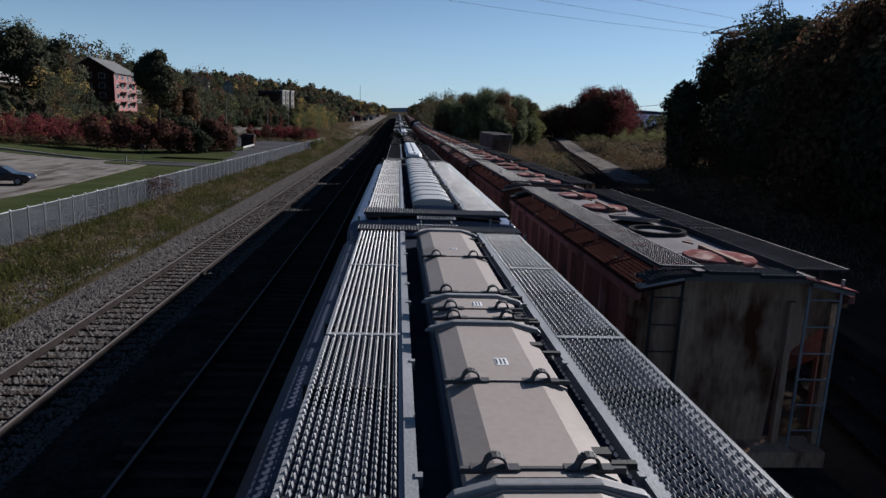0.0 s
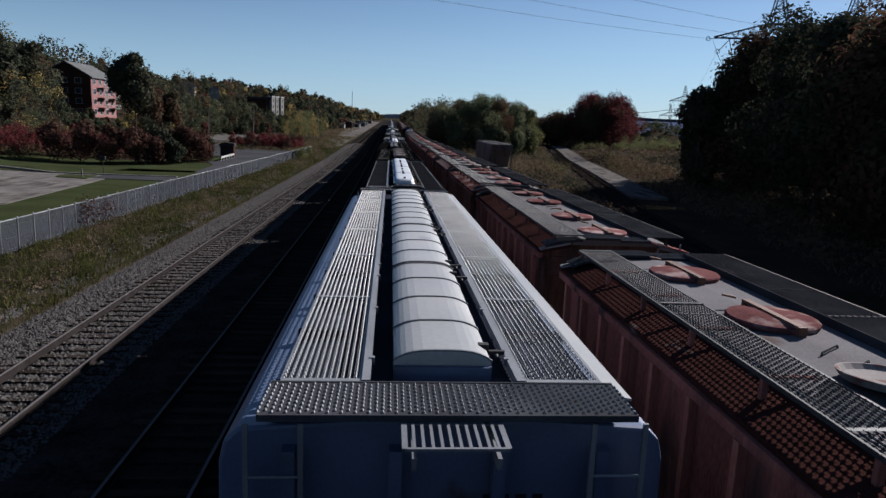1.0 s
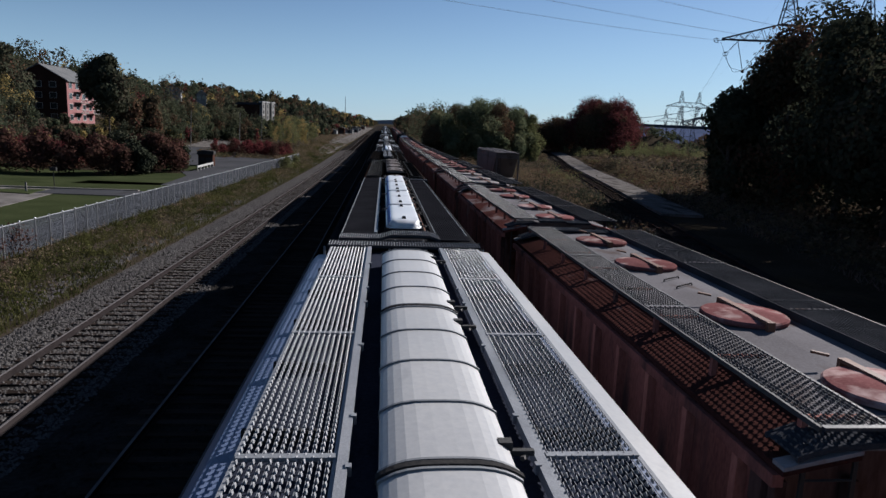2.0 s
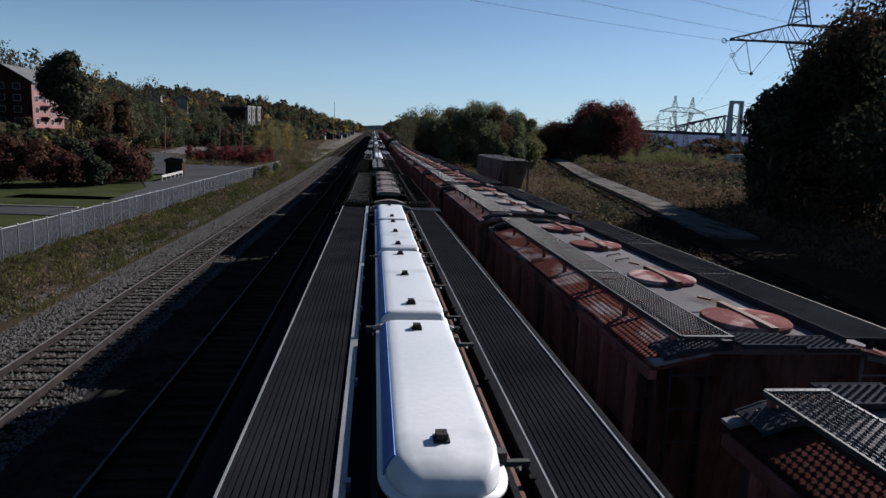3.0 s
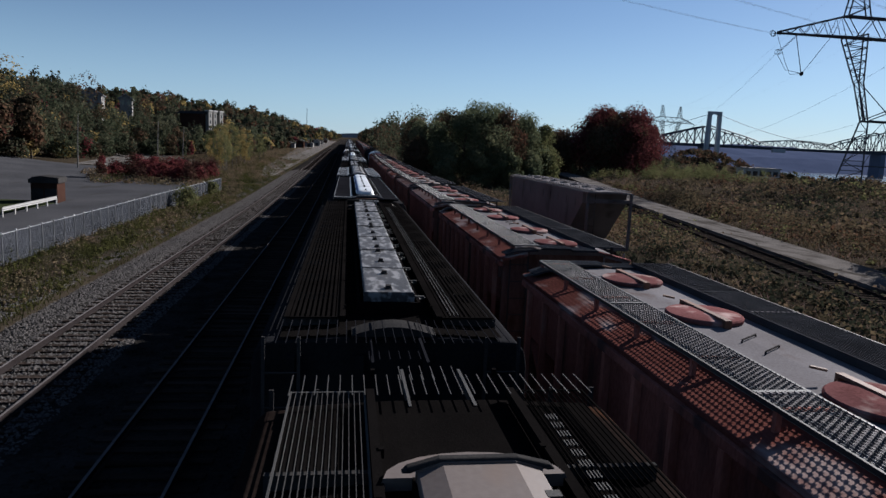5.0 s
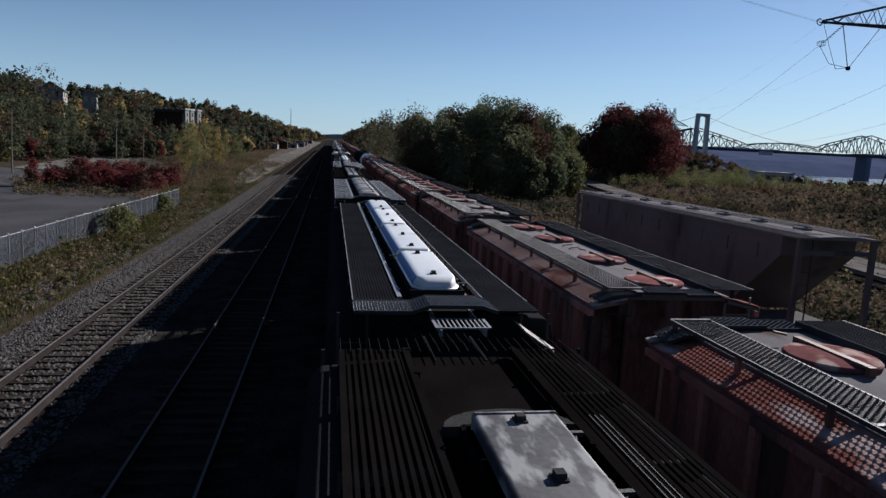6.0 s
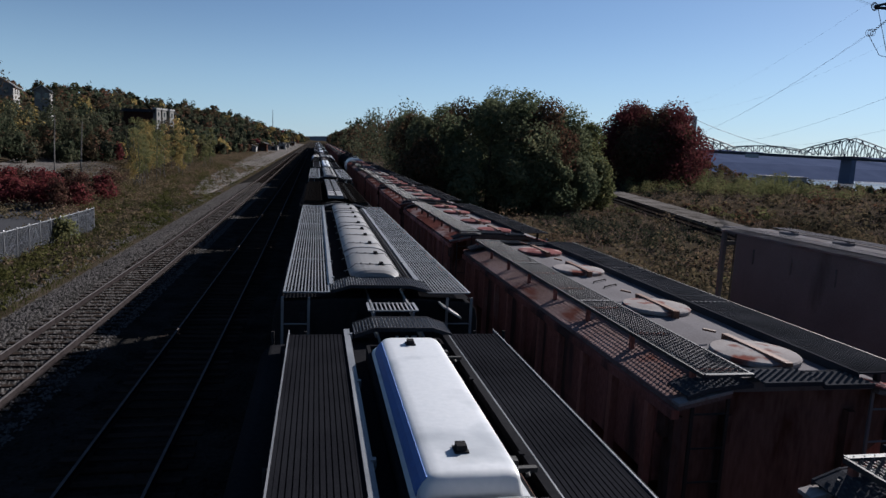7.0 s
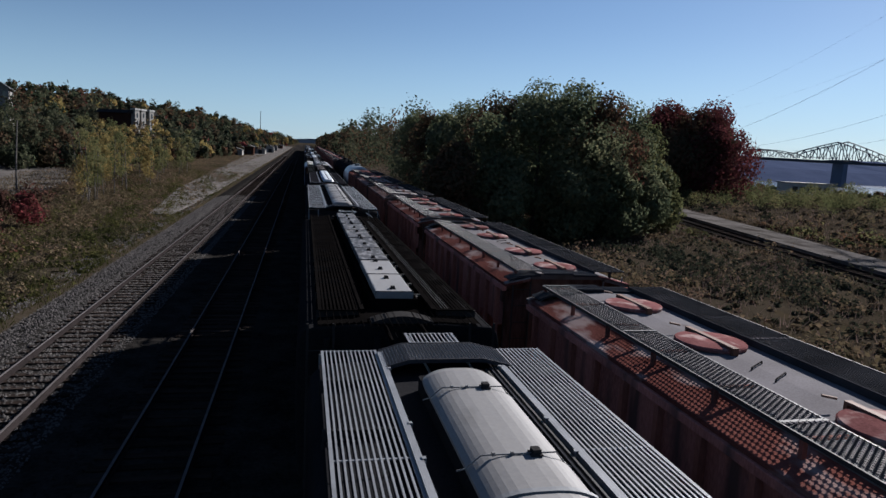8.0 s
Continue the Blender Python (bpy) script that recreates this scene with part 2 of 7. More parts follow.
LEAF_MIXED = leaves("autumn_mixed_leaves", [(0.0216, 0.0234, 0.0153), (0.0385, 0.0366, 0.0231), (0.0603, 0.0451, 0.029), (0.0836, 0.0462, 0.0295), (0.0686, 0.0253, 0.0217)])
LEAF_YELLOW = leaves("yellow_autumn_leaves", [(0.0779, 0.0745, 0.0304), (0.152, 0.121, 0.0468), (0.235, 0.172, 0.0676), (0.168, 0.102, 0.0454)])
LEAF_RED = leaves("red_autumn_leaves", [(0.0416, 0.0192, 0.0185), (0.0762, 0.0246, 0.0247), (0.118, 0.0299, 0.0329), (0.0835, 0.0441, 0.0294)])
LEAF_GROVE = leaves("dull_crimson_leaves", [(0.032, 0.0171, 0.0161), (0.0586, 0.022, 0.0215), (0.0904, 0.0267, 0.0286), (0.0642, 0.0394, 0.0256)])
GRASS = leaves("verge_grass", [(0.0198, 0.0221, 0.00889), (0.0356, 0.0385, 0.0139), (0.0553, 0.0539, 0.0198), (0.0835, 0.0721, 0.0355)], 0.3)
WEED = leaves("dry_weeds", [(0.0308, 0.033, 0.023), (0.0564, 0.0524, 0.0368), (0.0918, 0.0709, 0.0576), (0.124, 0.089, 0.0799), (0.0709, 0.04, 0.0421)], 0.3)

WEED_BROWN = leaves("brown_meadow_weeds", [(0.0367, 0.0338, 0.0218), (0.0643, 0.0551, 0.0343), (0.098, 0.0767, 0.047), (0.122, 0.0859, 0.0597), (0.0797, 0.0522, 0.0398)], 0.3)
LEAF_YELLOW_GREEN = leaves("yellow_green_leaves", [(0.0448, 0.0528, 0.0243), (0.0741, 0.0812, 0.0364), (0.113, 0.11, 0.0505), (0.137, 0.114, 0.0555)], 0.4)

# Roof colour darkened to carry the shade between lids and boards.
ROOF_SHADE = surface("shade_dark_roof_sheet", (0.0125, 0.014, 0.0209), (0.0291, 0.0323, 0.0464), 0.8, 0, 0.8, 30, 0.1, stain=(0.0325, 0.0358, 0.0488), stain_scale=(3, 1.5, 3), stain_at=0.62)
LID_HOOD = surface("dull_grey_hood", (0.03, 0.03, 0.032), (0.05, 0.05, 0.053), 0.6, 0, 0.8, 30, 0.1)

LID_BROWN = surface("brownish_fibreglass_lid", (0.0911, 0.0743, 0.0675), (0.117, 0.0987, 0.0901), 0.6, 0, 0.4, 20, 0.05, stain=(0.11, 0.085, 0.072), stain_scale=(1.5, 0.8, 1.5), stain_at=0.58)
PAINT_NAVY = surface("dark_navy_wagon_paint", (0.018, 0.022, 0.036), (0.034, 0.04, 0.06), 0.6, 0, 0.5, 30, 0.08, stain=(0.015, 0.015, 0.02), stain_scale=(2, 0.4, 2), stain_at=0.6)
# Haze on the far ridge is put into its base colour.
RIDGE_HAZE = surface("ridge_painted_haze", (0.12, 0.12, 0.125), (0.16, 0.16, 0.165), 0.95, 0, 0.004, 0.05, 0, vary=0)

GALV_MID = surface("dull_galvanised_strip", (0.0182, 0.0189, 0.0217), (0.0434, 0.0448, 0.0504), 0.8, 0.0, 1.2, 60, 0.2)

LEAF_MAROON = leaves("maroon_shrub_leaves", [(0.0276, 0.0242, 0.0166), (0.0408, 0.0242, 0.0191), (0.065, 0.0315, 0.0262), (0.0623, 0.0519, 0.0292)], 0.3)

# Even near-black for boards, roof sheets and coamings of the dark wagons.
BOARD_BLACK = surface("near_black_grating", (0.00302, 0.00275, 0.00275), (0.00605, 0.00539, 0.00523), 0.85, 0.0, 1.2, 60, 0.2)

RUST_PALE = surface("weathered_red_rust", (0.0746, 0.0275, 0.0222), (0.158, 0.0612, 0.0485), 0.8, 0, 0.9, 30, 0.2, stretch=(1, 0.5, 1), stain=(0.26, 0.2, 0.185), stain_scale=(2, 0.8, 2), stain_at=0.52)
RUST_GREY = surface("greyed_rust", (0.111, 0.0701, 0.0619), (0.221, 0.162, 0.152), 0.8, 0, 0.9, 30, 0.2, stretch=(1, 0.5, 1), stain=(0.11, 0.045, 0.034), stain_scale=(2, 0.8, 2), stain_at=0.54)
# Rust darkened for the shade the running board throws on the eave.
RUST_SHADED = surface("board_shaded_rust", (0.0242, 0.0108, 0.00936), (0.0605, 0.0261, 0.0218), 0.8, 0, 0.9, 30, 0.2, stretch=(1, 0.5, 1), stain=(0.14, 0.1, 0.09), stain_scale=(3, 1.5, 3), stain_at=0.64)
GALV_DULL = surface("dull_toothed_grating", (0.0279, 0.0285, 0.0314), (0.0496, 0.0502, 0.0544), 0.6, 0.1, 1.5, 60, 0.2)
LID_SILVER = surface("dull_silver_lid", (0.15, 0.146, 0.145), (0.189, 0.184, 0.179), 0.5, 0, 0.5, 20, 0.05, stain=(0.13, 0.125, 0.12), stain_scale=(1.6, 1, 1.6), stain_at=0.6)
# Blue of skylit shade, laid as colour on the white lids.
BAND_BLUE = surface("blue_shade_band", (0.05, 0.1, 0.26), (0.075, 0.14, 0.34), 0.5, 0, 0.8, 20, 0.05, vary=0.05)
LID_BAR = surface("grey_joint_bar", (0.1, 0.103, 0.11), (0.15, 0.155, 0.16), 0.5, 0, 1.2, 30, 0.05)
# Wire colour lightened to stand in for haze.
WIRE = surface("hazed_wire", (0.12, 0.13, 0.15), (0.16, 0.17, 0.19), 0.8, 0, 1, 20, 0, vary=0)
LEAF_ROW = leaves("pale_green_leaves", [(0.0405, 0.0544, 0.0314), (0.0638, 0.0785, 0.0451), (0.0994, 0.107, 0.061), (0.134, 0.125, 0.0694)], 0.4)

BARK_PALE = surface("pale_birch_bark", (0.054, 0.0495, 0.045), (0.135, 0.126, 0.117), 0.9, 0, 3, 20, 0.4, stretch=(1, 1, 0.3))

# ---------------------------------------------------------------- mesh helpers


class Shape:
    """Collects plain pieces of geometry for one mesh."""

    def __init__(self):
        self.v, self.f = [], []

    def add(self, verts, faces):
        n = len(self.v)
        self.v += [tuple(p) for p in verts]
        self.f += [tuple(i + n for i in face) for face in faces]
        return self

    def box(self, x0, x1, y0, y1, z0, z1):
        return self.add([(x, y, z) for z in (z0, z1) for y in (y0, y1) for x in (x0, x1)],
                        [(0, 2, 3, 1), (4, 5, 7, 6), (0, 1, 5, 4), (2, 6, 7, 3), (0, 4, 6, 2), (1, 3, 7, 5)])

    def prism(self, profile, y0, y1, top=None):
        """A closed outline of (x, z), running round clockwise as seen from the near end, drawn out from y0 to y1."""
        far = top or profile
        n = len(profile)
        verts = [(x, y0, z) for x, z in profile] + [(x, y1, z) for x, z in far]
        faces = [(i, i + n, (i + 1) % n + n, (i + 1) % n) for i in range(n)]
        return self.add(verts, faces + [tuple(range(n)), tuple(range(2 * n - 1, n - 1, -1))])

    def loft(self, rows):
        """One skin over several closed outlines (y, [(x, z), ...]) of equal length, capped at both ends."""
        n = len(rows[0][1])
        verts = [(x, y, z) for y, prof in rows for x, z in prof]
        faces = [(j * n + i, (j + 1) * n + i, (j + 1) * n + (i + 1) % n, j * n + (i + 1) % n) for j in range(len(rows) - 1) for i in range(n)]
        last = (len(rows) - 1) * n
        return self.add(verts, faces + [tuple(range(n)), tuple(range(last + n - 1, last - 1, -1))])

    def tube(self, points, r, n=6, r1=None):
        pts = [Vector(p) for p in points]
        rings = []
        for i, p in enumerate(pts):
            d = (pts[min(i + 1, len(pts) - 1)] - pts[max(i - 1, 0)]).normalized()
            side = d.cross(Vector((0, 0, 1)) if abs(d.z) < 0.9 else Vector((0, 1, 0))).normalized()
            up = side.cross(d)
            rad = r if r1 is None else r + (r1 - r) * i / max(1, len(pts) - 1)
            rings.append([p + rad * (math.cos(a) * side + math.sin(a) * up) for a in (2 * math.pi * k / n for k in range(n))])
        verts = [q for ring in rings for q in ring]
        faces = [(i * n + k, i * n + (k + 1) % n, (i + 1) * n + (k + 1) % n, (i + 1) * n + k) for i in range(len(pts) - 1) for k in range(n)]
        return self.add(verts, faces + [tuple(range(n - 1, -1, -1)), tuple(range((len(pts) - 1) * n, len(pts) * n))])

    def lathe(self, profile, centre, n=24, axis="z"):
        """A closed solid of revolution from (radius, height) pairs."""
        verts, m = [], len(profile)
        for k in range(n):
            a = 2 * math.pi * k / n
            for rad, h in profile:
                p = (rad * math.cos(a), rad * math.sin(a), h)
                p = {"z": p, "x": (h, p[0], p[1]), "y": (p[0], h, p[1])}[axis]
                verts.append((centre[0] + p[0], centre[1] + p[1], centre[2] + p[2]))
        faces = [(k * m + i, ((k + 1) % n) * m + i, ((k + 1) % n) * m + i + 1, k * m + i + 1) for k in range(n) for i in range(m - 1)]
        return self.add(verts, faces)

    def ball(self, c, r, stretch=(1, 1, 1), n=8):
        prof = [(math.sin(math.pi * i / (n // 2)), -math.cos(math.pi * i / (n // 2))) for i in range(n // 2 + 1)]
        verts, faces, m = [], [], len(prof)
        for k in range(n):
            a = 2 * math.pi * k / n
            verts += [(c[0] + r * stretch[0] * q * math.cos(a), c[1] + r * stretch[1] * q * math.sin(a), c[2] + r * stretch[2] * h) for q, h in prof]
        for k in range(n):
            faces += [(k * m + i, ((k + 1) % n) * m + i, ((k + 1) % n) * m + i + 1, k * m + i + 1) for i in range(m - 1)]
        return self.add(verts, faces)

    def mesh(self, name, mat, smooth=False):
        me = bpy.data.meshes.new(name)
        me.from_pydata(self.v, [], self.f)
        me.materials.append(mat)
        if smooth:
            me.polygons.foreach_set("use_smooth", [True] * len(me.polygons))
        me.update()
        return me


def part(name, shape, mat, parent=None, label="", bevel=0.0, smooth=False):
    ob = new(name, shape.mesh(name, mat, smooth))
    ob.parent = parent
    if label:
        ob["label"] = label
    if bevel:
        mod = ob.modifiers.new("bevel", "BEVEL")
        mod.width, mod.segments, mod.limit_method = bevel, 2, "ANGLE"
    return ob


def thing(name, label, category, m=None, group="", kind=""):
    ob = new(name)
    ob.empty_display_size = 0.3
    if m is not None:
        ob.matrix_world = m
    return tagged(ob, label, category, group, kind)


def quads(centres, size, rng, flat=0.0, tall=1.0, out=None, loose=0.75):
    """Small leaf-shaped quads scattered at the given places, each turned its own way, or roughly facing out of the crown."""
    n = len(centres)
    size = np.asarray(size) * rng.uniform(0.6, 1.3, n)
    if out is None:
        u = rng.normal(size=(n, 3))
        u[:, 2] *= 1 - flat
        u /= np.linalg.norm(u, axis=1, keepdims=True)
        v = np.cross(u, rng.normal(size=(n, 3)))
    else:
        face = np.asarray(out) + loose * rng.normal(size=(n, 3)) * 0.6
        face /= np.linalg.norm(face, axis=1, keepdims=True) + 1e-9
        u = np.cross(face, rng.normal(size=(n, 3)))
        u /= np.linalg.norm(u, axis=1, keepdims=True)
        v = np.cross(face, u)
    v /= np.linalg.norm(v, axis=1, keepdims=True)
    a, b = u * size[:, None], v * (size * tall)[:, None]
    c = np.asarray(centres)
    verts = np.stack([c - a, c - 0.55 * b, c + a, c + 0.55 * b], 1).reshape(-1, 3)
    return verts, np.arange(4 * n).reshape(-1, 4)


def quad_mesh(name, verts, faces, mat):
    me = bpy.data.meshes.new(name)
    n, k = len(faces), faces.shape[1]
    me.vertices.add(len(verts))
    me.vertices.foreach_set("co", np.asarray(verts, np.float32).ravel())
    me.loops.add(n * k)
    me.loops.foreach_set("vertex_index", faces.astype(np.int32).ravel())
    me.polygons.add(n)
    me.polygons.foreach_set("loop_start", np.arange(0, n * k, k, dtype=np.int32))
    me.update(calc_edges=True)
    me.materials.append(mat)
    return me


# ---------------------------------------------------------------- plan
AXIS_A, AXIS_B, AXIS_M, AXIS_R = 0.775, 5.155, 9.63, 13.99
GAUGE = 1.55


def smooth(t):
    t = np.clip(t, 0, 1)
    return t * t * (3 - 2 * t)


def grade(y):
    """How far the line climbs beyond the first wagons."""
    d = np.clip(np.asarray(y, float) - 120, 0, None)
    return 0.012 * (np.sqrt(d * d + 400) - 20)


GRADE_STEPS = (-60, 120, 130, 140, 155, 170, 190, 215, 245, 280, 330, 400, 500, 700, 1000, 1400)


def height(x, y):
    """The lie of the land."""
    x, y = np.asarray(x, float), np.asarray(y, float)
    toe = -26 + np.clip((y - 300) * 0.03, 0, 16)
    left = (21 + 6 * smooth((y - 300) / 500)) * smooth((toe - x) / (130 - 55 * smooth((y - 350) / 600))) * (1 - 0.75 * smooth((y - 1800) / 1600))
    left = left * smooth((y + 150) / 200)
    z = -0.4 + left
    bed = smooth((x + 3.2) / 1.6) * (1 - smooth((x - 16.4) / 1.6))
    z = z - 0.25 * bed
    z = z + 2.2 * smooth((x - 42) / 45) * smooth((y - 80) / 110)
    fall = smooth((y - 330) / 70) * smooth((x - 95) / 70) + smooth((x - 420) / 200)
    z = z - 16 * np.clip(fall, 0, 1)
    z = z - 4.0 * smooth((y - 190) / 140) * smooth((x - 80) / 60)
    z = z + grade(y) * smooth((x + 54) / 30) * (1 - smooth((x - 45) / 30))
    z = z + 31 * np.exp(-((x - 425) / 62) ** 2 - ((y - 800) / 90) ** 2)
    z = z + 33 * np.exp(-((x - 302) / 46) ** 2 - ((y - 720) / 60) ** 2)
    return z

# ---------------------------------------------------------------- ground
xs = np.concatenate([-np.geomspace(3600, 60, 26), np.linspace(-56, -12, 23), np.linspace(-10, 24, 52), np.linspace(26, 70, 23), np.linspace(74, 220, 38), np.geomspace(230, 3600, 20)])
ys = np.concatenate([-np.geomspace(3000, 40, 14), np.linspace(-30, 420, 151), np.geomspace(430, 4200, 40)])
gx, gy = np.meshgrid(xs, ys)
gz = height(gx, gy)
rough_rng = np.random.default_rng(5)
gz = gz + np.where((gx < -3) & (gx > -9) | (gx > 18), rough_rng.normal(0, 0.05, gx.shape), 0)
nx, ny = len(xs), len(ys)
idx = np.arange(nx * ny).reshape(ny, nx)
faces = np.stack([idx[:-1, :-1], idx[:-1, 1:], idx[1:, 1:], idx[1:, :-1]], -1).reshape(-1, 4)
ground = new("ground", quad_mesh("ground", np.stack([gx, gy, gz], -1).reshape(-1, 3), faces, SOIL))
tagged(ground, "dry grassy ground with a hillside rising beside the tracks", "ground", kind="structure")


def sheet(name, outline, mat, lift, label, category, step=6.0):
    """A thin slab that lies on the land inside a band between two edge lines."""
    (a, b) = outline
    s = Shape()
    n = max(2, int(max(np.hypot(*np.subtract(a[i + 1], a[i])) for i in range(len(a) - 1)) * (len(a) - 1) / step))
    ta = np.linspace(0, len(a) - 1, n)
    pa = np.stack([np.interp(ta, range(len(a)), [p[k] for p in a]) for k in (0, 1)], 1)
    pb = np.stack([np.interp(ta, range(len(b)), [p[k] for p in b]) for k in (0, 1)], 1)
    m = max(2, int(np.hypot(*(pa - pb).T).max() / step) + 2)
    rows = []
    for i in range(n):
        q = pa[i] + (pb[i] - pa[i]) * np.linspace(0, 1, m)[:, None]
        rows.append([(x, y, float(height(x, y)) + lift) for x, y in q])
    verts = [p for r in rows for p in r]
    s.add(verts, [(i * m + k, (i + 1) * m + k, (i + 1) * m + k + 1, i * m + k + 1) for i in range(n - 1) for k in range(m - 1)])
    me = s.mesh(name, mat)
    ob = new(name, me)
    mod = ob.modifiers.new("thick", "SOLIDIFY")
    mod.thickness, mod.offset = 0.25, -1
    return tagged(ob, label, category, kind="structure")


# ballast bed under the four lines
bed = Shape()
bed.loft([(y, [(x, z + float(grade(y))) for x, z in ((-2.9, -0.62), (-1.1, -0.21), (16.2, -0.21), (17.9, -0.62))]) for y in GRADE_STEPS])
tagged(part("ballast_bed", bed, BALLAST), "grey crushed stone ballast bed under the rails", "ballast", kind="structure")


def graded(prof):
    """A length of track work that follows the climb of the line."""
    return Shape().loft([(y, [(x, z + float(grade(y))) for x, z in prof]) for y in GRADE_STEPS])


def rail_profile(x):
    return [(x - 0.07, -0.17), (x - 0.07, -0.155), (x - 0.015, -0.13), (x - 0.015, -0.045), (x - 0.036, -0.035), (x - 0.036, -0.004), (x + 0.036, -0.004),
            (x + 0.036, -0.035), (x + 0.015, -0.045), (x + 0.015, -0.13), (x + 0.07, -0.155), (x + 0.07, -0.17)]


def railway(name, axis, label, swing=0.0):
    root = thing(name, label, "railway track", pose(0, 0, 0, 0, 0, swing), kind="structure")
    for side in (-1, 1):
        x = axis + side * GAUGE / 2
        r = part("rail", graded(rail_profile(x)), RAIL, root)
        part("rail_head", graded([(x - 0.03, -0.004), (x - 0.03, 0.0), (x + 0.03, 0.0), (x + 0.03, -0.004)]), RAIL_HEAD, r, "worn bright running surface")
    return root


track_a = railway("track_1", AXIS_A, "sunlit railway track with rusty rails on wooden ties")
track_b = railway("track_2", AXIS_B, "shaded empty railway track beside the standing train")
track_m = railway("track_3", AXIS_M, "railway track under a standing hopper train", -0.14)
track_r = railway("track_4", AXIS_R, "railway track under a rusty hopper train", -0.34)

# ---------------------------------------------------------------- wagons


def grating(s, x0, x1, y0, y1, z, pitch=0.056, bar=0.014, deep=0.012, teeth=False, rods=0.9):
    """Open bar grating: bars along y, cross rods, and a border."""
    n = max(2, round((x1 - x0) / pitch))
    for i in range(n + 1):
        x = x0 + (x1 - x0) * i / n
        w = (bar if not teeth else bar * 0.3) if 0 < i < n else max(bar * 1.8, 0.016)
        s.box(x - w / 2, x + w / 2, y0, y1, z - deep, z if not teeth or i in (0, n) else z - 0.006)
        if teeth and i < n:
            k = int((y1 - y0) / 0.08)
            for j in range(k):
                y = y0 + 0.04 * (i % 2) + (j + 0.2) * 0.08
                s.add([(x + pitch * 0.18, y, z - 0.008), (x + pitch * 0.48, y - 0.004, z - 0.008), (x + pitch * 0.5, y + 0.036, z - 0.008), (x + pitch * 0.2, y + 0.042, z - 0.008), (x + pitch * 0.26, y + 0.014, z + 0.02), (x + pitch * 0.42, y + 0.026, z + 0.02)], [(0, 1, 4), (1, 2, 5), (1, 5, 4), (2, 3, 5), (3, 4, 5), (3, 0, 4)])
    m = max(1, round((y1 - y0) / rods))
    for j in range(m + 1):
        y = y0 + (y1 - y0) * j / m
        wide_ = 0.03 if teeth else 0.012
        s.box(x0, x1, y - wide_, y + wide_, z - deep - 0.006, z + (0.012 if teeth else 0.003 if j % 3 == 0 else -0.008))
    return s


def tread_walk(root, name, prof, ya, yb, base_mat, tooth_mat, pitch=0.042, row=0.056):
    """A walkway of dark sheet bent along prof (x, z), with rows of raised bright teeth."""
    thin = list(prof) + [(x, z - 0.016) for x, z in reversed(prof)]
    lip = [(x, z + 0.006) for x, z in prof] + [(x, z - 0.045) for x, z in reversed(prof)]
    s = Shape().loft([(ya - 0.012, lip), (ya + 0.012, lip), (ya + 0.013, thin), (yb - 0.013, thin), (yb - 0.012, lip), (yb + 0.012, lip)])
    walk_ = part(name, s, base_mat, root)
    teeth = Shape()
    run, col = 0.0, 0
    for (xa, za), (xb, zb) in zip(prof, prof[1:]):
        span = math.hypot(xb - xa, zb - za)
        while run < span:
            u = run / span
            x, z = xa + (xb - xa) * u, za + (zb - za) * u
            for j in range(int((yb - ya - 0.05) / row)):
                y = ya + 0.03 + row * (j + 0.5 * (col % 2))
                teeth.add([(x - 0.008, y, z), (x + 0.008, y, z), (x + 0.008, y + row * 0.55, z), (x - 0.008, y + row * 0.55, z), (x, y + 0.006, z + 0.014), (x, y + row * 0.48, z + 0.014)], [(0, 1, 4), (1, 2, 5, 4), (2, 3, 5), (3, 0, 4, 5)])
            run += pitch
            col += 1
        run -= span
    tagged(part("tread", teeth, tooth_mat, walk_, "bright raised teeth"), kind="stuff")
    return walk_


wheel_data = {}


def running_gear(root, length, near):
    """Two bogies with their wheels, and the couplers."""
    if not wheel_data:
        w = Shape().lathe([(0.05, -0.06), (0.38, -0.05), (0.4, -0.08), (0.46, -0.08), (0.48, 0.04), (0.46, 0.06), (0.05, 0.06), (0.05, -0.06)], (0, 0, 0), 20, "x")
        wheel_data["wheel"] = w.mesh("wheel", STEEL_DARK)
        f = Shape()
        for side in (-1, 1):
            f.prism([(side * 1.0 - 0.08, 0.35), (side * 1.0 - 0.08, 0.75), (side * 1.0 + 0.08, 0.75), (side * 1.0 + 0.08, 0.35)], -0.45, 0.45)
            f.box(side * 1.0 - 0.07, side * 1.0 + 0.07, -1.15, 1.15, 0.52, 0.72)
            f.box(side * 1.0 - 0.09, side * 1.0 + 0.09, 0.72, 1.08, 0.36, 0.62)
            f.box(side * 1.0 - 0.09, side * 1.0 + 0.09, -1.08, -0.72, 0.36, 0.62)
        f.box(-1.0, 1.0, -0.22, 0.22, 0.5, 0.8)
        wheel_data["frame"] = f.mesh("bogie", STEEL_DARK)
        wheel_data["coupler"] = Shape().box(-0.12, 0.12, 0, 0.75, 0.78, 1.02).box(-0.2, 0.16, -0.12, 0.1, 0.74, 1.06).mesh("coupler", STEEL_DARK)
    for y in (near + 1.9, length - 1.9 - near):
        b = new("bogie", wheel_data["frame"])
        b.parent, b.location = root, (0, y, 0)
        for sy in (-0.9, 0.9):
            for sx in (-1, 1):
                w = new("wheel", wheel_data["wheel"])
                w.parent, w.location = b, (sx * GAUGE / 2, sy, 0.48)
                w.scale = (sx, 1, 1)
    for y, turn in ((-0.45, 0), (length + 0.45, math.pi)):
        c = new("coupler", wheel_data["coupler"])
        c.parent, c.location, c.rotation_euler = root, (0, y, 0), (0, 0, turn)


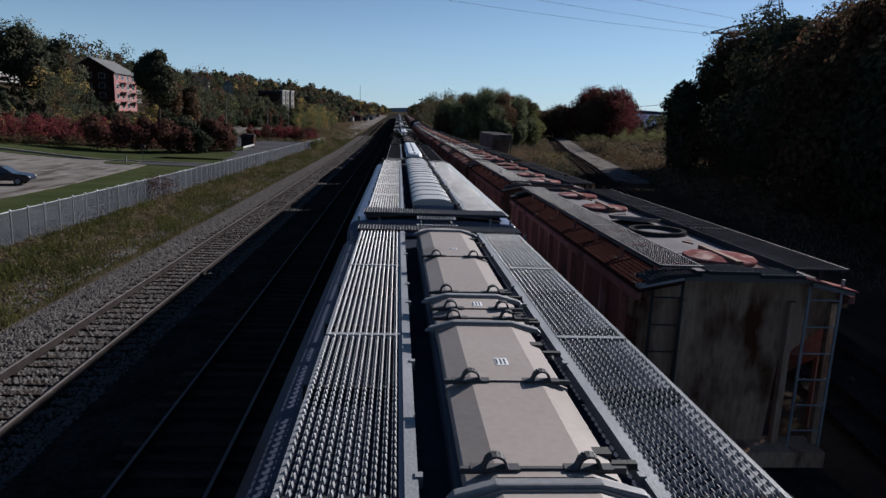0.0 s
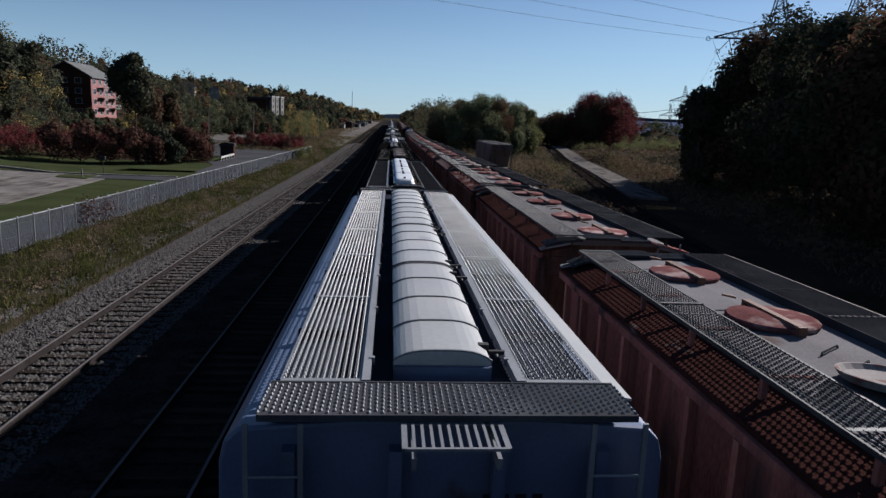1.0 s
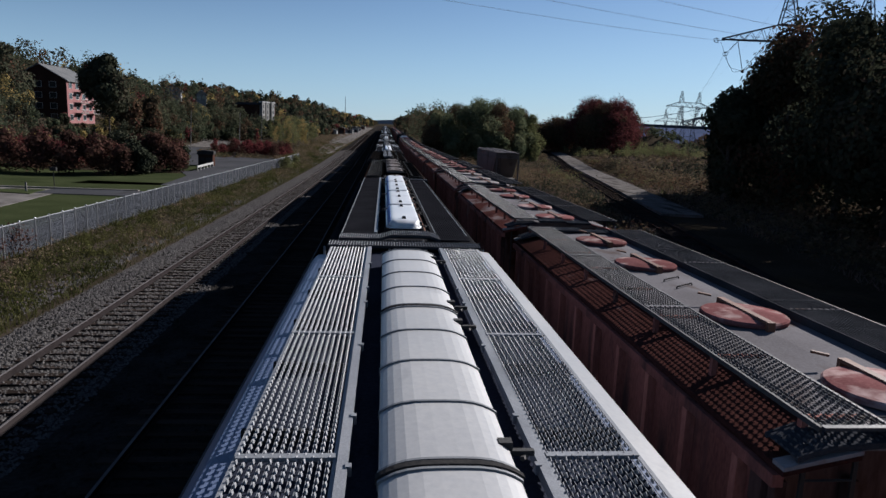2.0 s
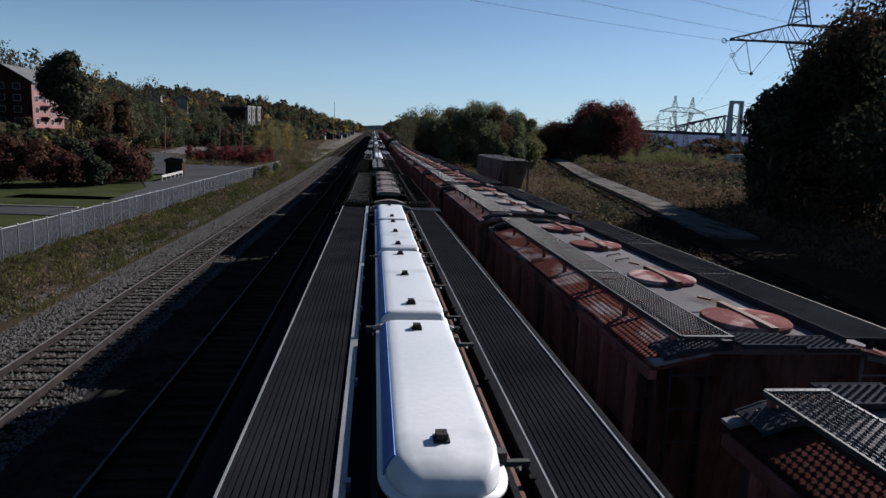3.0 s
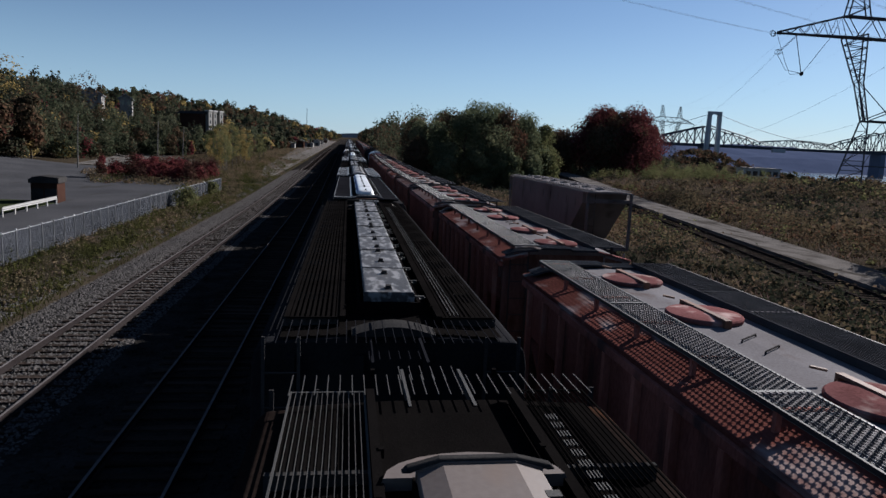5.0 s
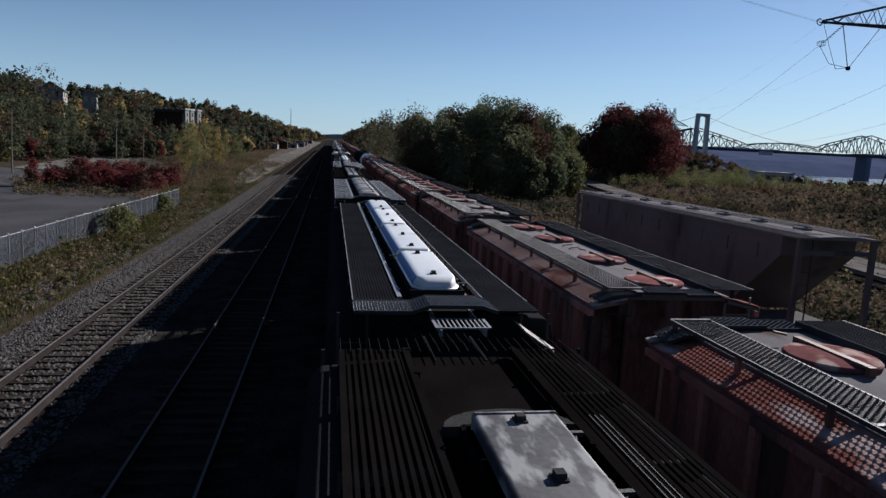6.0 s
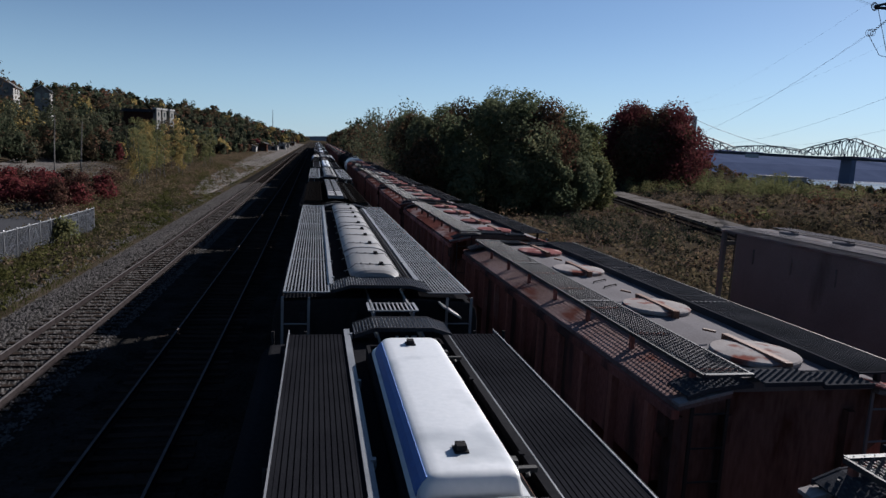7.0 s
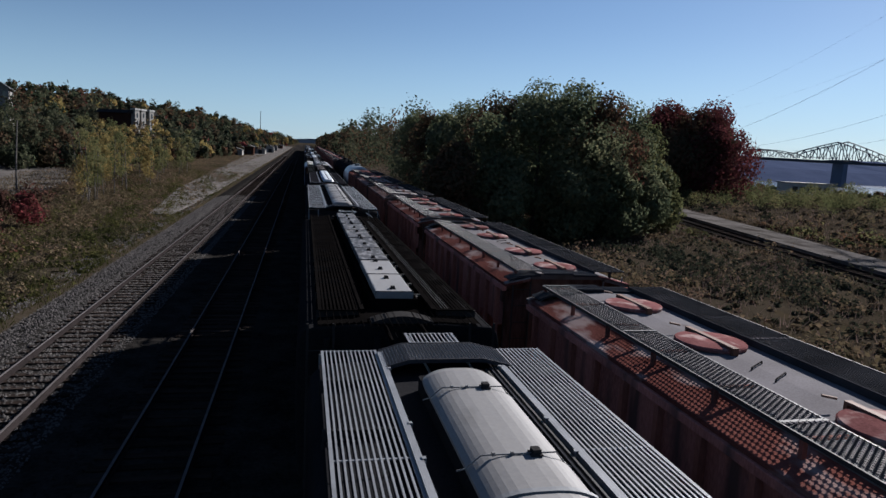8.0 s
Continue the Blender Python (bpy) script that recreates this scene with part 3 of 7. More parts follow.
def ladder(parent, x0, x1, y, z0, z1, mat, step=0.42):
    s = Shape()
    for x in (x0, x1):
        s.box(x - 0.02, x + 0.02, y - 0.012, y + 0.012, z0, z1)
    for i in range(int((z1 - z0) / step)):
        z = z0 + 0.15 + i * step
        s.tube([(x0, y, z), (x1, y, z)], 0.013, 5)
    return part("ladder", s, mat, parent)


def lid_profile(kind, half, base):
    if kind == "arched":
        return [(-half, base)] + [(half * u, base + 0.045 + 0.09 * (1 - abs(u) ** 3.5)) for u in (-1, -0.94, -0.86, -0.75, -0.6, -0.4, -0.15, 0.15, 0.4, 0.6, 0.75, 0.86, 0.94, 1)] + [(half, base)]
    if kind == "smooth":
        return [(-half, base + 0.018)] + [(half * u, base + 0.05 + 0.11 * (1 - abs(u) ** 3)) for u in (-1, -0.95, -0.88, -0.8, -0.7, -0.58, -0.42, -0.2, 0.2, 0.42, 0.58, 0.7, 0.8, 0.88, 0.95, 1)] + [(half, base + 0.018)]
    if kind == "rounded":
        return [(-half + 0.035, base + 0.018), (-half + 0.042, base + 0.06), (-half + 0.068, base + 0.112), (-half + 0.1, base + 0.145), (-half + 0.14, base + 0.161), (-half + 0.2, base + 0.168), (half - 0.13, base + 0.168), (half - 0.085, base + 0.164), (half - 0.06, base + 0.155), (half - 0.035, base + 0.06), (half - 0.03, base + 0.018)]
    if kind == "plain":
        return [(-half, base), (-half, base + 0.11), (-half + 0.02, base + 0.125), (half - 0.02, base + 0.125), (half, base + 0.11), (half, base)]
    return [(-half, base), (-half, base + 0.07), (-half * 0.6, base + 0.125), (half * 0.56, base + 0.125), (half, base + 0.07), (half, base)]


def trough_hopper(y0, y1, style, label, axis, lids):
    """A curved-side covered hopper with a long trough hatch between two running boards. Its near and far roof ends lie at y0 and y1."""
    L = y1 - y0
    root = thing("hopper_wagon", label, "railway wagon", pose(axis, y0, 0, 0, 0, -0.14), "hopper wagons of the standing train")
    body_mat, board_mat, lid_mat, lid_kind = style["body"], style["board"], style["lid"], style["kind"]
    side = [(1.1, 1.25), (1.6, 1.5), (1.66, 2.2), (1.67, 3.2), (1.66, 3.7), (1.62, 3.88), (1.52, 3.98)]
    side = [(x + style.get("wide", 0), zz) for x, zz in side]
    prof = [(-x, z) for x, z in side] + [(-0.7, 4.04), (0.7, 4.04)] + [(x, z) for x, z in reversed(side)]
    s = Shape().prism(prof, 0.25, L - 0.25)
    part("body", s, body_mat, root, bevel=0.03)
    inner, outer = style.get("boards", (0.70, 1.33))
    # Added sheet; its dark colour stands in for shade under lids and boards.
    shade_sheet = Shape().add([(sx * x, y, z) for y in (0.3, L - 0.3) for sx, x, z in ((-1, outer + 0.04, 4.03), (-1, 0.42, 4.075), (1, 0.42, 4.075), (1, outer + 0.04, 4.03))], [(0, 1, 5, 4), (1, 2, 6, 5), (2, 3, 7, 6)])
    part("roof_sheet", shade_sheet, style.get("roof", PAINT_DARK), root, "added dark sheet for the shade under the boards")
    # sloping end sheets and end sill
    for end in (0, 1):
        def e(y):
            return y if end == 0 else L - y
        s = Shape()
        s.box(-1.35, 1.35, min(e(-0.2), e(0.3)), max(e(-0.2), e(0.3)), 0.95, 1.3)
        for x in (-1.2, -0.4, 0.4, 1.2):
            s.box(x - 0.05, x + 0.05, min(e(0.12), e(0.26)), max(e(0.12), e(0.26)), 1.3, 3.85)
        part("end_frame", s, body_mat, root)
        ladder(root, -1.5, -1.1, e(0.08), 1.0, 4.1, GALV if style["board"] is GALV else STEEL_DARK)
        ladder(root, 1.1, 1.5, e(0.08), 1.0, 4.1, GALV if style["board"] is GALV else STEEL_DARK)
    # running boards
    z = 4.17
    for sx in (-1, 1):
        xa, xb = sorted((sx * inner, sx * outer))
        reach = (0.15, L - 0.15) if style.get("full") else (0.45, L - 0.47) if style.get("humped") and sx < 0 else (-0.05, L - 0.47 if style.get("short") else L - 1.19) if style.get("humped") else (0.72, L - 0.3)
        s = Shape()
        grating(s, xa, xb, reach[0], reach[1], z, teeth=style.get("teeth", False), pitch=style.get("pitch", 0.062), bar=style.get("bar", 0.016), rods=style.get("rods", 0.9))
        if style.get("closed"):
            s.box(xa, xb, reach[0], reach[1], z - 0.03, z - 0.013)
        b = part("running_board", s, style.get("board_right", board_mat) if sx > 0 else board_mat, root)
        s = Shape()
        for j in range(int(L / 1.4)):
            y = 0.8 + j * 1.4
            s.box(min(sx * inner, sx * (outer + 0.06)), max(sx * inner, sx * (outer + 0.06)), y - 0.025, y + 0.025, 3.9, z - 0.03)
        tagged(b, kind="stuff")
        tagged(part("bracket", s, STEEL_DARK, b), kind="stuff")
        # side rail along the trough, with its latch lugs
        rx = inner - 0.05
        s = Shape().box(sx * rx - 0.035, sx * rx + 0.035, 0.7, L - 0.3, z - 0.06, z + 0.02)
        for j in range(int(L / 1.35)):
            y = 1.2 + j * 1.35 + 0.3 * (j % 3)
            s.box(sx * (rx - 0.04) - 0.02, sx * (rx - 0.04) + 0.02, y, y + 0.05, z - 0.04, z + 0.03)
        part("side_rail", s, style.get("rail_right", style.get("rail", GALV)) if sx > 0 else style.get("rail", GALV), root)
        if style.get("line") and sx > 0:
            part("edge_strip", Shape().box(inner - 0.006, inner + 0.008, 0.7, L - 0.3, z - 0.01, z + 0.014), GALV, root)
        if style.get("line"):
            part("edge_strip", Shape().box(sx * (outer + 0.012) - 0.007, sx * (outer + 0.012) + 0.007, 0.5, L - 0.3, z - 0.03, z + 0.012), GALV, root)
    if style.get("pipes"):
        for k, x in enumerate((0.49, 0.545, 0.6, 0.65)):
            part("side_pipe", Shape().box(x - 0.011, x + 0.011, 0.9, L - 0.9, 4.1 + 0.012 * k, 4.13 + 0.012 * k), (LID_FRAME, GALV_THIN, GALV_MID, GALV_THIN)[k], root)
    # Brighter bars put in for the sunlit inner edge of the right board.
    if style.get("strip_long"):
        for i in range(3):
            part("worn_bar", Shape().box(style["strip"] + 0.05 * i, style["strip"] + 0.05 * i + 0.008, 0.8, L - 2.2, z - 0.004, z + 0.008), GALV_THIN, root)
    elif style.get("strip"):
        s = Shape()
        for j in range(int((L - 1.6) / 0.16)):
            for i in range(4):
                x = style["strip"] + 0.026 * i
                s.box(x - 0.004, x + 0.004, 0.8 + j * 0.16, 0.9 + j * 0.16, z - 0.004, z + 0.008)
        tagged(part("worn_strip", s, GALV_THIN, root, "bright bars added for the sunlit edge beside the trough"), kind="stuff")
    # Pale strip on the right only, standing in for the sunlit roof shoulder.
    if style.get("plate"):
        part("edge_plate", Shape().prism([(outer + 0.02, 4.13), (outer + 0.02, 4.15), (outer + 0.2, 4.12), (outer + 0.2, 4.1)], 0.5, L - 0.5), style["plate"], root, "pale plate coloured for the sunlit roof edge")
    # crosswalks and end steps
    mid = style.get("shift", 0.0)
    for end in (0, 1):
        turn = -1 if end == 0 else 1
        if style.get("humped"):
            if style.get("full"):
                prof = [(-0.75, z + 0.01), (-0.44, z + 0.1), (0.5, z + 0.1), (0.86, z + 0.01)]
                ya, yb = (0.2, 0.9) if end == 0 else (L - 0.9, L - 0.2)
                yc, yd = (-0.85, -0.35) if end == 0 else (L + 0.35, L + 0.85)
            else:
                prof = [(-0.6, z + 0.02), (-0.36, z + 0.1), (0.36, z + 0.1), (0.6, z + 0.02), (1.39, z + 0.02)]
                prof = [(mid + turn * x, zz) for x, zz in prof][::turn]
                ya, yb = (-0.18, 0.43) if end == 0 else (L - 1.17, L - 0.47)
                yc, yd = (-0.75, -0.27) if end == 0 else (L - 0.1, L + 0.4)
                if style.get("short") and end == 1:
                    prof, ya, yb = prof[:4], L - 0.55, L - 0.02
            tread_walk(root, "crosswalk", prof, ya, yb, GALV_MID, GALV)
        else:
            ya, yb = (-0.45, 0.5) if end == 0 and style.get("plain") else (0.0, 0.62) if end == 0 else (L - 0.45, L + 0.05)
            yc, yd = (-0.78, -0.5) if end == 0 and style.get("plain") else (-0.42, -0.04) if end == 0 else (L + 0.1, L + 0.5)
            s = Shape()
            if style.get("plain"):
                for x in np.arange(-outer - 0.01, outer + 0.05, 0.107):
                    s.box(x - 0.004, x + 0.004, ya, yb, z + 0.014, z + 0.022)
            else:
                tread_walk(root, "crosswalk", [(-outer - 0.06, z + 0.03), (outer + 0.06, z + 0.03)], ya, yb, GALV_MID, GALV, 0.05, 0.07)
            if style.get("plain"):
                tagged(part("crosswalk", s, style.get("cross", GALV_THIN), root), kind="stuff")
        s = Shape()
        if style.get("plain"):
            for x in np.arange(-0.32, 0.25, 0.107):
                s.box(x - 0.004, x + 0.004, yc, yd, z - 0.06, z - 0.052)
        else:
            grating(s, mid - 0.35, mid + 0.35, yc, yd, z - 0.05 if style.get("humped") else z - 0.01, pitch=0.066, bar=0.022, rods=1.0)
        for x in (mid - 0.3, mid + 0.28):
            s.box(x, x + 0.03, min(yc, ya), max(yd, yb), z - 0.17, z - 0.085)
        tagged(part("end_step", s, GALV if style["board"] is GALV or style.get("humped") else style.get("cross", GALV_THIN), root), kind="stuff")
    # Pale colour here imitates sun on the dark body's roof slope.
    if style.get("corner"):
        part("roof_corner", Shape().prism([(0.98, 3.985), (0.98, 4.015), (1.3, 3.82), (1.3, 3.79)] if style.get("full") else [(0.98, 3.985), (0.98, 4.015), (1.66, 3.56), (1.66, 3.53)], -0.1 if style.get("full") else -0.6, 0.24 if style.get("full") else 0.05), style["corner"], root, "roof corner plate coloured pale for sunlight")
    if style.get("marks"):
        for x, w in ((0.3, 0.07), (0.42, 0.09), (0.56, 0.09), (0.7, 0.08)):
            part("lettering", Shape().box(x, x + w, 0.244, 0.252, 3.3, 3.42), style["marks"], root, "illegible dark lettering bar")
    if style.get("planks"):
        part("deck_plate", Shape().box(-0.62, 0.72, 0.66, lids[0] - y0 - 0.03, 4.085, 4.11), LID_FRAME, root, "rusty brown deck plate")
        part("deck_plate", Shape().box(-0.24, 0.5, lids[-1] - y0 + 0.03, L - 1.15, 4.085, 4.11), LID_FRAME, root, "rusty brown deck plate")
        part("deck_plank", Shape().box(0.43, 0.49, lids[0] - y0, lids[-1] - y0, 4.075, 4.15), LID_FRAME, root, "rusty brown deck plate")
    # trough coaming
    s = Shape()
    a, b = lids[0] - y0, lids[-1] - y0
    for sx in (-1, 1):
        s.box(sx * 0.4 - 0.02, sx * 0.4 + 0.02, a, b, 4.0, 4.25)
    for y in (a, b):
        s.box(-0.4, 0.4, y - 0.02, y + 0.02, 4.0, 4.25)
    part("coaming", s, style.get("coaming", body_mat), root)
    half = style.get("half", 0.41)
    for i in range(len(lids) - 1):
        p, q = lids[i] - y0 + 0.035, lids[i + 1] - y0 - 0.035
        s = Shape()
        prof = lid_profile(lid_kind, half, 4.24)
        mat_ = style.get("first_lid", lid_mat) if i == 0 else lid_mat
        if lid_kind == "smooth":
            ends = [(p, 0.62, 0.35), (p + 0.03, 0.76, 0.7), (p + 0.1, 0.9, 0.92), (p + 0.22, 0.98, 1.0), (p + 0.4, 1.0, 1.0)] if i == 0 else [(p, 1.0, 1.0)]
            tail = [(q - 0.4, 1.0, 1.0), (q - 0.22, 0.98, 1.0), (q - 0.1, 0.9, 0.92), (q - 0.03, 0.76, 0.7), (q, 0.62, 0.35)] if i == len(lids) - 2 else [(q, 1.0, 1.0)]
            s.loft([(yy, [(x * k, 4.24 + (zz - 4.24) * u) for x, zz in prof]) for yy, k, u in ends + tail])
            lid = part("lid", s, mat_, root)
            if i < len(lids) - 2:
                part("strap", Shape().prism([(x * 1.06, zz + 0.014 * (zz > 4.3)) for x, zz in prof], q + 0.005, q + 0.065), LID_BAR, lid, "grey strap over the lid joint")
        elif lid_kind == "rounded":
            # a flange with a raised moulded panel, its ends sloping and rounded
            long_ = [(0.03 + 0.38 * (1 - math.cos(t)), 0.42 + 0.58 * math.sin(t), min(1.0, 1.12 * math.sin(t) ** 0.8)) for t in np.linspace(0, math.pi / 2, 11)]
            short = [(0.05, 0.86, 0.0), (0.065, 0.92, 0.35), (0.09, 0.965, 0.75), (0.125, 0.985, 0.95), (0.17, 0.995, 1.0), (0.22, 1.0, 1.0)]
            head = long_ if i == 0 else short
            tail = long_ if i == len(lids) - 2 else short
            plate = [(-half, 4.24), (-half, 4.262), (half, 4.262), (half, 4.24)]
            bend = [(0.33 * (1 - math.cos(t)), 0.5 + 0.5 * math.sin(t)) for t in np.linspace(0, math.pi / 2, 9)]
            rows = ([(p + d, k) for d, k in bend] if i == 0 else [(p, 1.0)]) + ([(q - d, k) for d, k in bend[::-1]] if i == len(lids) - 2 else [(q, 1.0)])
            s.loft([(yy, [(x * k, zz) for x, zz in plate]) for yy, k in rows])
            rows = [(p + d, k, u) for d, k, u in head] + [(q - d, k, u) for d, k, u in tail[::-1]]
            s.loft([(yy, [(x * k, 4.258 + (zz - 4.258) * u) for x, zz in prof]) for yy, k, u in rows])
            lid = part("lid", s, mat_, root, smooth=True)
            # Left side only: coloured strip imitating bluish shade on the white wall.
            band = [(-half + 0.032, 4.262), (-half + 0.038, 4.302), (-half + 0.064, 4.356), (-half + 0.097, 4.39), (-half + 0.104, 4.384), (-half + 0.072, 4.35), (-half + 0.046, 4.3), (-half + 0.04, 4.262)]
            part("side_band", Shape().prism(band, p + (0.3 if i == 0 else 0.14), q - (0.3 if i == len(lids) - 2 else 0.14)), BAND_BLUE, lid, "blue strip standing in for the lid's skylit shaded side")
            if i < len(lids) - 2:
                st = Shape().prism([(-half - 0.04, 4.25), (-half - 0.04, 4.285), (-half + 0.04, 4.31), (half - 0.04, 4.31), (half + 0.04, 4.285), (half + 0.04, 4.25)], q + 0.002, q + 0.068)
                bar = part("joint_bar", st, LID_BAR, lid, "grey cross bar over the lid joint", bevel=0.015)
                for sx in (-1, 1):
                    part("lug", Shape().box(min(sx * (half + 0.042), sx * (half + 0.1)), max(sx * (half + 0.042), sx * (half + 0.1)), q + 0.0, q + 0.07, 4.22, 4.285), STEEL_DARK, bar)
        else:
            s.prism(prof, p, q)
            lid = part("lid", s, mat_, root, bevel=0.012)
        up = {"arched": 4.375, "rounded": 4.408, "smooth": 4.4, "plain": 4.366, "flat": 4.366}[lid_kind]
        if style.get("seam") and i < len(lids) - 2:
            big = [(x * 1.05, zz + 0.015) for x, zz in prof]
            part("strap", Shape().prism(big, q + 0.01, q + 0.06), style["seam"], lid, "black rubber joint strap")
        # ridges over the lid
        ridge = Shape()
        for y in ([] if lid_kind in ("rounded", "smooth") else [p + 0.02, q - 0.02]) + [p + (q - p) * k / style.get("ribs", 2) for k in range(1, style.get("ribs", 2))]:
            big = [(x * 1.02, zz + (0.012 if zz > 4.25 else 0)) for x, zz in lid_profile(lid_kind, half, 4.24)]
            ridge.prism(big, y - 0.012, y + 0.012)
        tagged(part("rib", ridge, style.get("rib", lid_mat), lid), kind="stuff")
        # latch bars with loops
        if style.get("loops"):
            low_ = 0.4 if style.get("low_loops") else 1.0
            for y in (p + 0.62, q - 0.75) if style.get("low_loops") else (p + 0.1, p + (q - p) * 0.5):
                st = Shape().box(-half - 0.02, half + 0.02, y - 0.012, y + 0.012, up - 0.02, up + 0.01)
                for x in (-0.24, 0.22):
                    arc = [(x - 0.045 * math.cos(a), up + (0.025 + 0.045 * math.sin(a)) * low_) for a in np.linspace(0, math.pi, 9)]
                    for (xa_, za_), (xb_, zb_) in zip([(x - 0.06, up)] + arc, arc + [(x + 0.06, up)]):
                        nrm = Vector((zb_ - za_, 0, xa_ - xb_)).normalized() * 0.012
                        st.add([(xa_, y - 0.03, za_), (xb_, y - 0.03, zb_), (xb_, y + 0.03, zb_), (xa_, y + 0.03, za_), (xa_ - nrm.x, y - 0.03, za_ - nrm.z), (xb_ - nrm.x, y - 0.03, zb_ - nrm.z), (xb_ - nrm.x, y + 0.03, zb_ - nrm.z), (xa_ - nrm.x, y + 0.03, za_ - nrm.z)], [(0, 1, 2, 3), (7, 6, 5, 4), (0, 4, 5, 1), (2, 6, 7, 3)])
                    st.box(x - 0.12, x + 0.12, y - 0.03, y + 0.03, up, up + 0.014)
                part("latch_bar", st, style.get("latch", lid_mat), lid)
            st = Shape().prism([(-half - 0.1, 4.3), (-half - 0.06, 4.34), (-0.26, 4.395), (0.24, 4.395), (half + 0.06, 4.34), (half + 0.1, 4.3), (half + 0.04, 4.3), (0.22, 4.365), (-0.24, 4.365), (-half - 0.04, 4.3)], q - 0.02, q + 0.045)
            part("strap", st, style.get("strap", style.get("latch", lid_mat)), lid, bevel=0.012)
            if style.get("sticker") and i:
                tag = part("sticker", Shape().box(-0.03, 0.06, p + (q - p) * 0.62, p + (q - p) * 0.62 + 0.13, up, up + 0.002), LID_WHITE, lid, "small white sticker with illegible bars")
                for k in range(3):
                    part("lettering", Shape().box(-0.024 + k * 0.028, -0.014 + k * 0.028, p + (q - p) * 0.62 + 0.015, p + (q - p) * 0.62 + 0.115, up + 0.002, up + 0.004), INK_DARK, tag)
        spots_ = [p + 0.45, q - 0.45] + ([(p + q) / 2] if q - p > 3.6 else [])
        if style.get("bars"):
            spots_ = [p + 0.55, q - 0.78] + ([(p + q) / 2] if q - p > 3.6 else [])
        if style.get("knob_count"):
            spots_ = list(np.linspace(p + 0.28, q - 0.16, style["knob_count"]))
        if style.get("knobs"):
            kx = 0.14 if style.get("bars") else 0.0
            for y in spots_:
                k = Shape().box(kx - 0.035, kx + 0.035, y - 0.04, y + 0.04, up, up + 0.05)
                k.box(kx - 0.05, kx + 0.05, y - 0.055, y + 0.055, up - 0.004, up + 0.012)
                part("knob", k, STEEL_DARK, lid)
                if style.get("bars"):
                    st = Shape().tube([(-half - 0.08, y + 0.03, 4.27), (-half - 0.02, y, 4.3), (-half + 0.11, y, up + 0.008), (half - 0.11, y, up + 0.008), (half - 0.02, y, 4.3), (half + 0.04, y, 4.27)], 0.007, 5)
                    for x in (-0.22, -0.06):
                        st.box(x - 0.012, x + 0.012, y - 0.012, y + 0.012, up, up + 0.03)
                    part("latch_bar", st, LID_SILVER, lid)
        # latch arms beside the trough
        if not style.get("bars"):
            for y in spots_ if style.get("knobs") else (p + 0.35, q - 0.35):
                st = Shape().box(half - 0.07, half + 0.02, y - 0.045, y + 0.03, 4.26, 4.335).box(half, half + 0.17, y - 0.03, y + 0.012, 4.235, 4.27).tube([(half + 0.08, y - 0.08, 4.24), (half + 0.17, y + 0.07, 4.225)], 0.018, 5)
                part("latch_arm", st, GALV_THIN, lid)
    if style.get("hood"):
        for yy, way in ((a, -1), (b, 1)):
            if style.get("hood_top") or way > 0:
                arc = [((half + (0.04 if style.get("hood_top") else 0.24)) * math.cos(t), yy + way * (0.05 + 0.34 * math.sin(t))) for t in np.linspace(0, math.pi, 11)]
                n_ = len(arc)
                s = Shape().add([(x, y, 4.13) for x, y in arc] + [(x * 0.94, y, style.get("hood_top", 4.22)) for x, y in arc], [tuple(range(n_, 2 * n_))[::way], tuple(range(n_))[::-way]] + [(k, (k + 1) % n_, n_ + (k + 1) % n_, n_ + k)[::way] for k in range(n_)])
            else:
                bow = [(-0.5 + 0.1 * k, 4.1 + 0.1 * math.sin(math.pi * k / 10)) for k in range(11)]
                s = Shape().prism([(-0.5, 4.08)] + bow + [(0.5, 4.08)], *sorted((yy + way * 0.7, yy + way * 1.05)))
            part("end_hood", s, style["hood"], root, "grey rounded hood at the trough end")
    running_gear(root, L, 0.4)
    return root


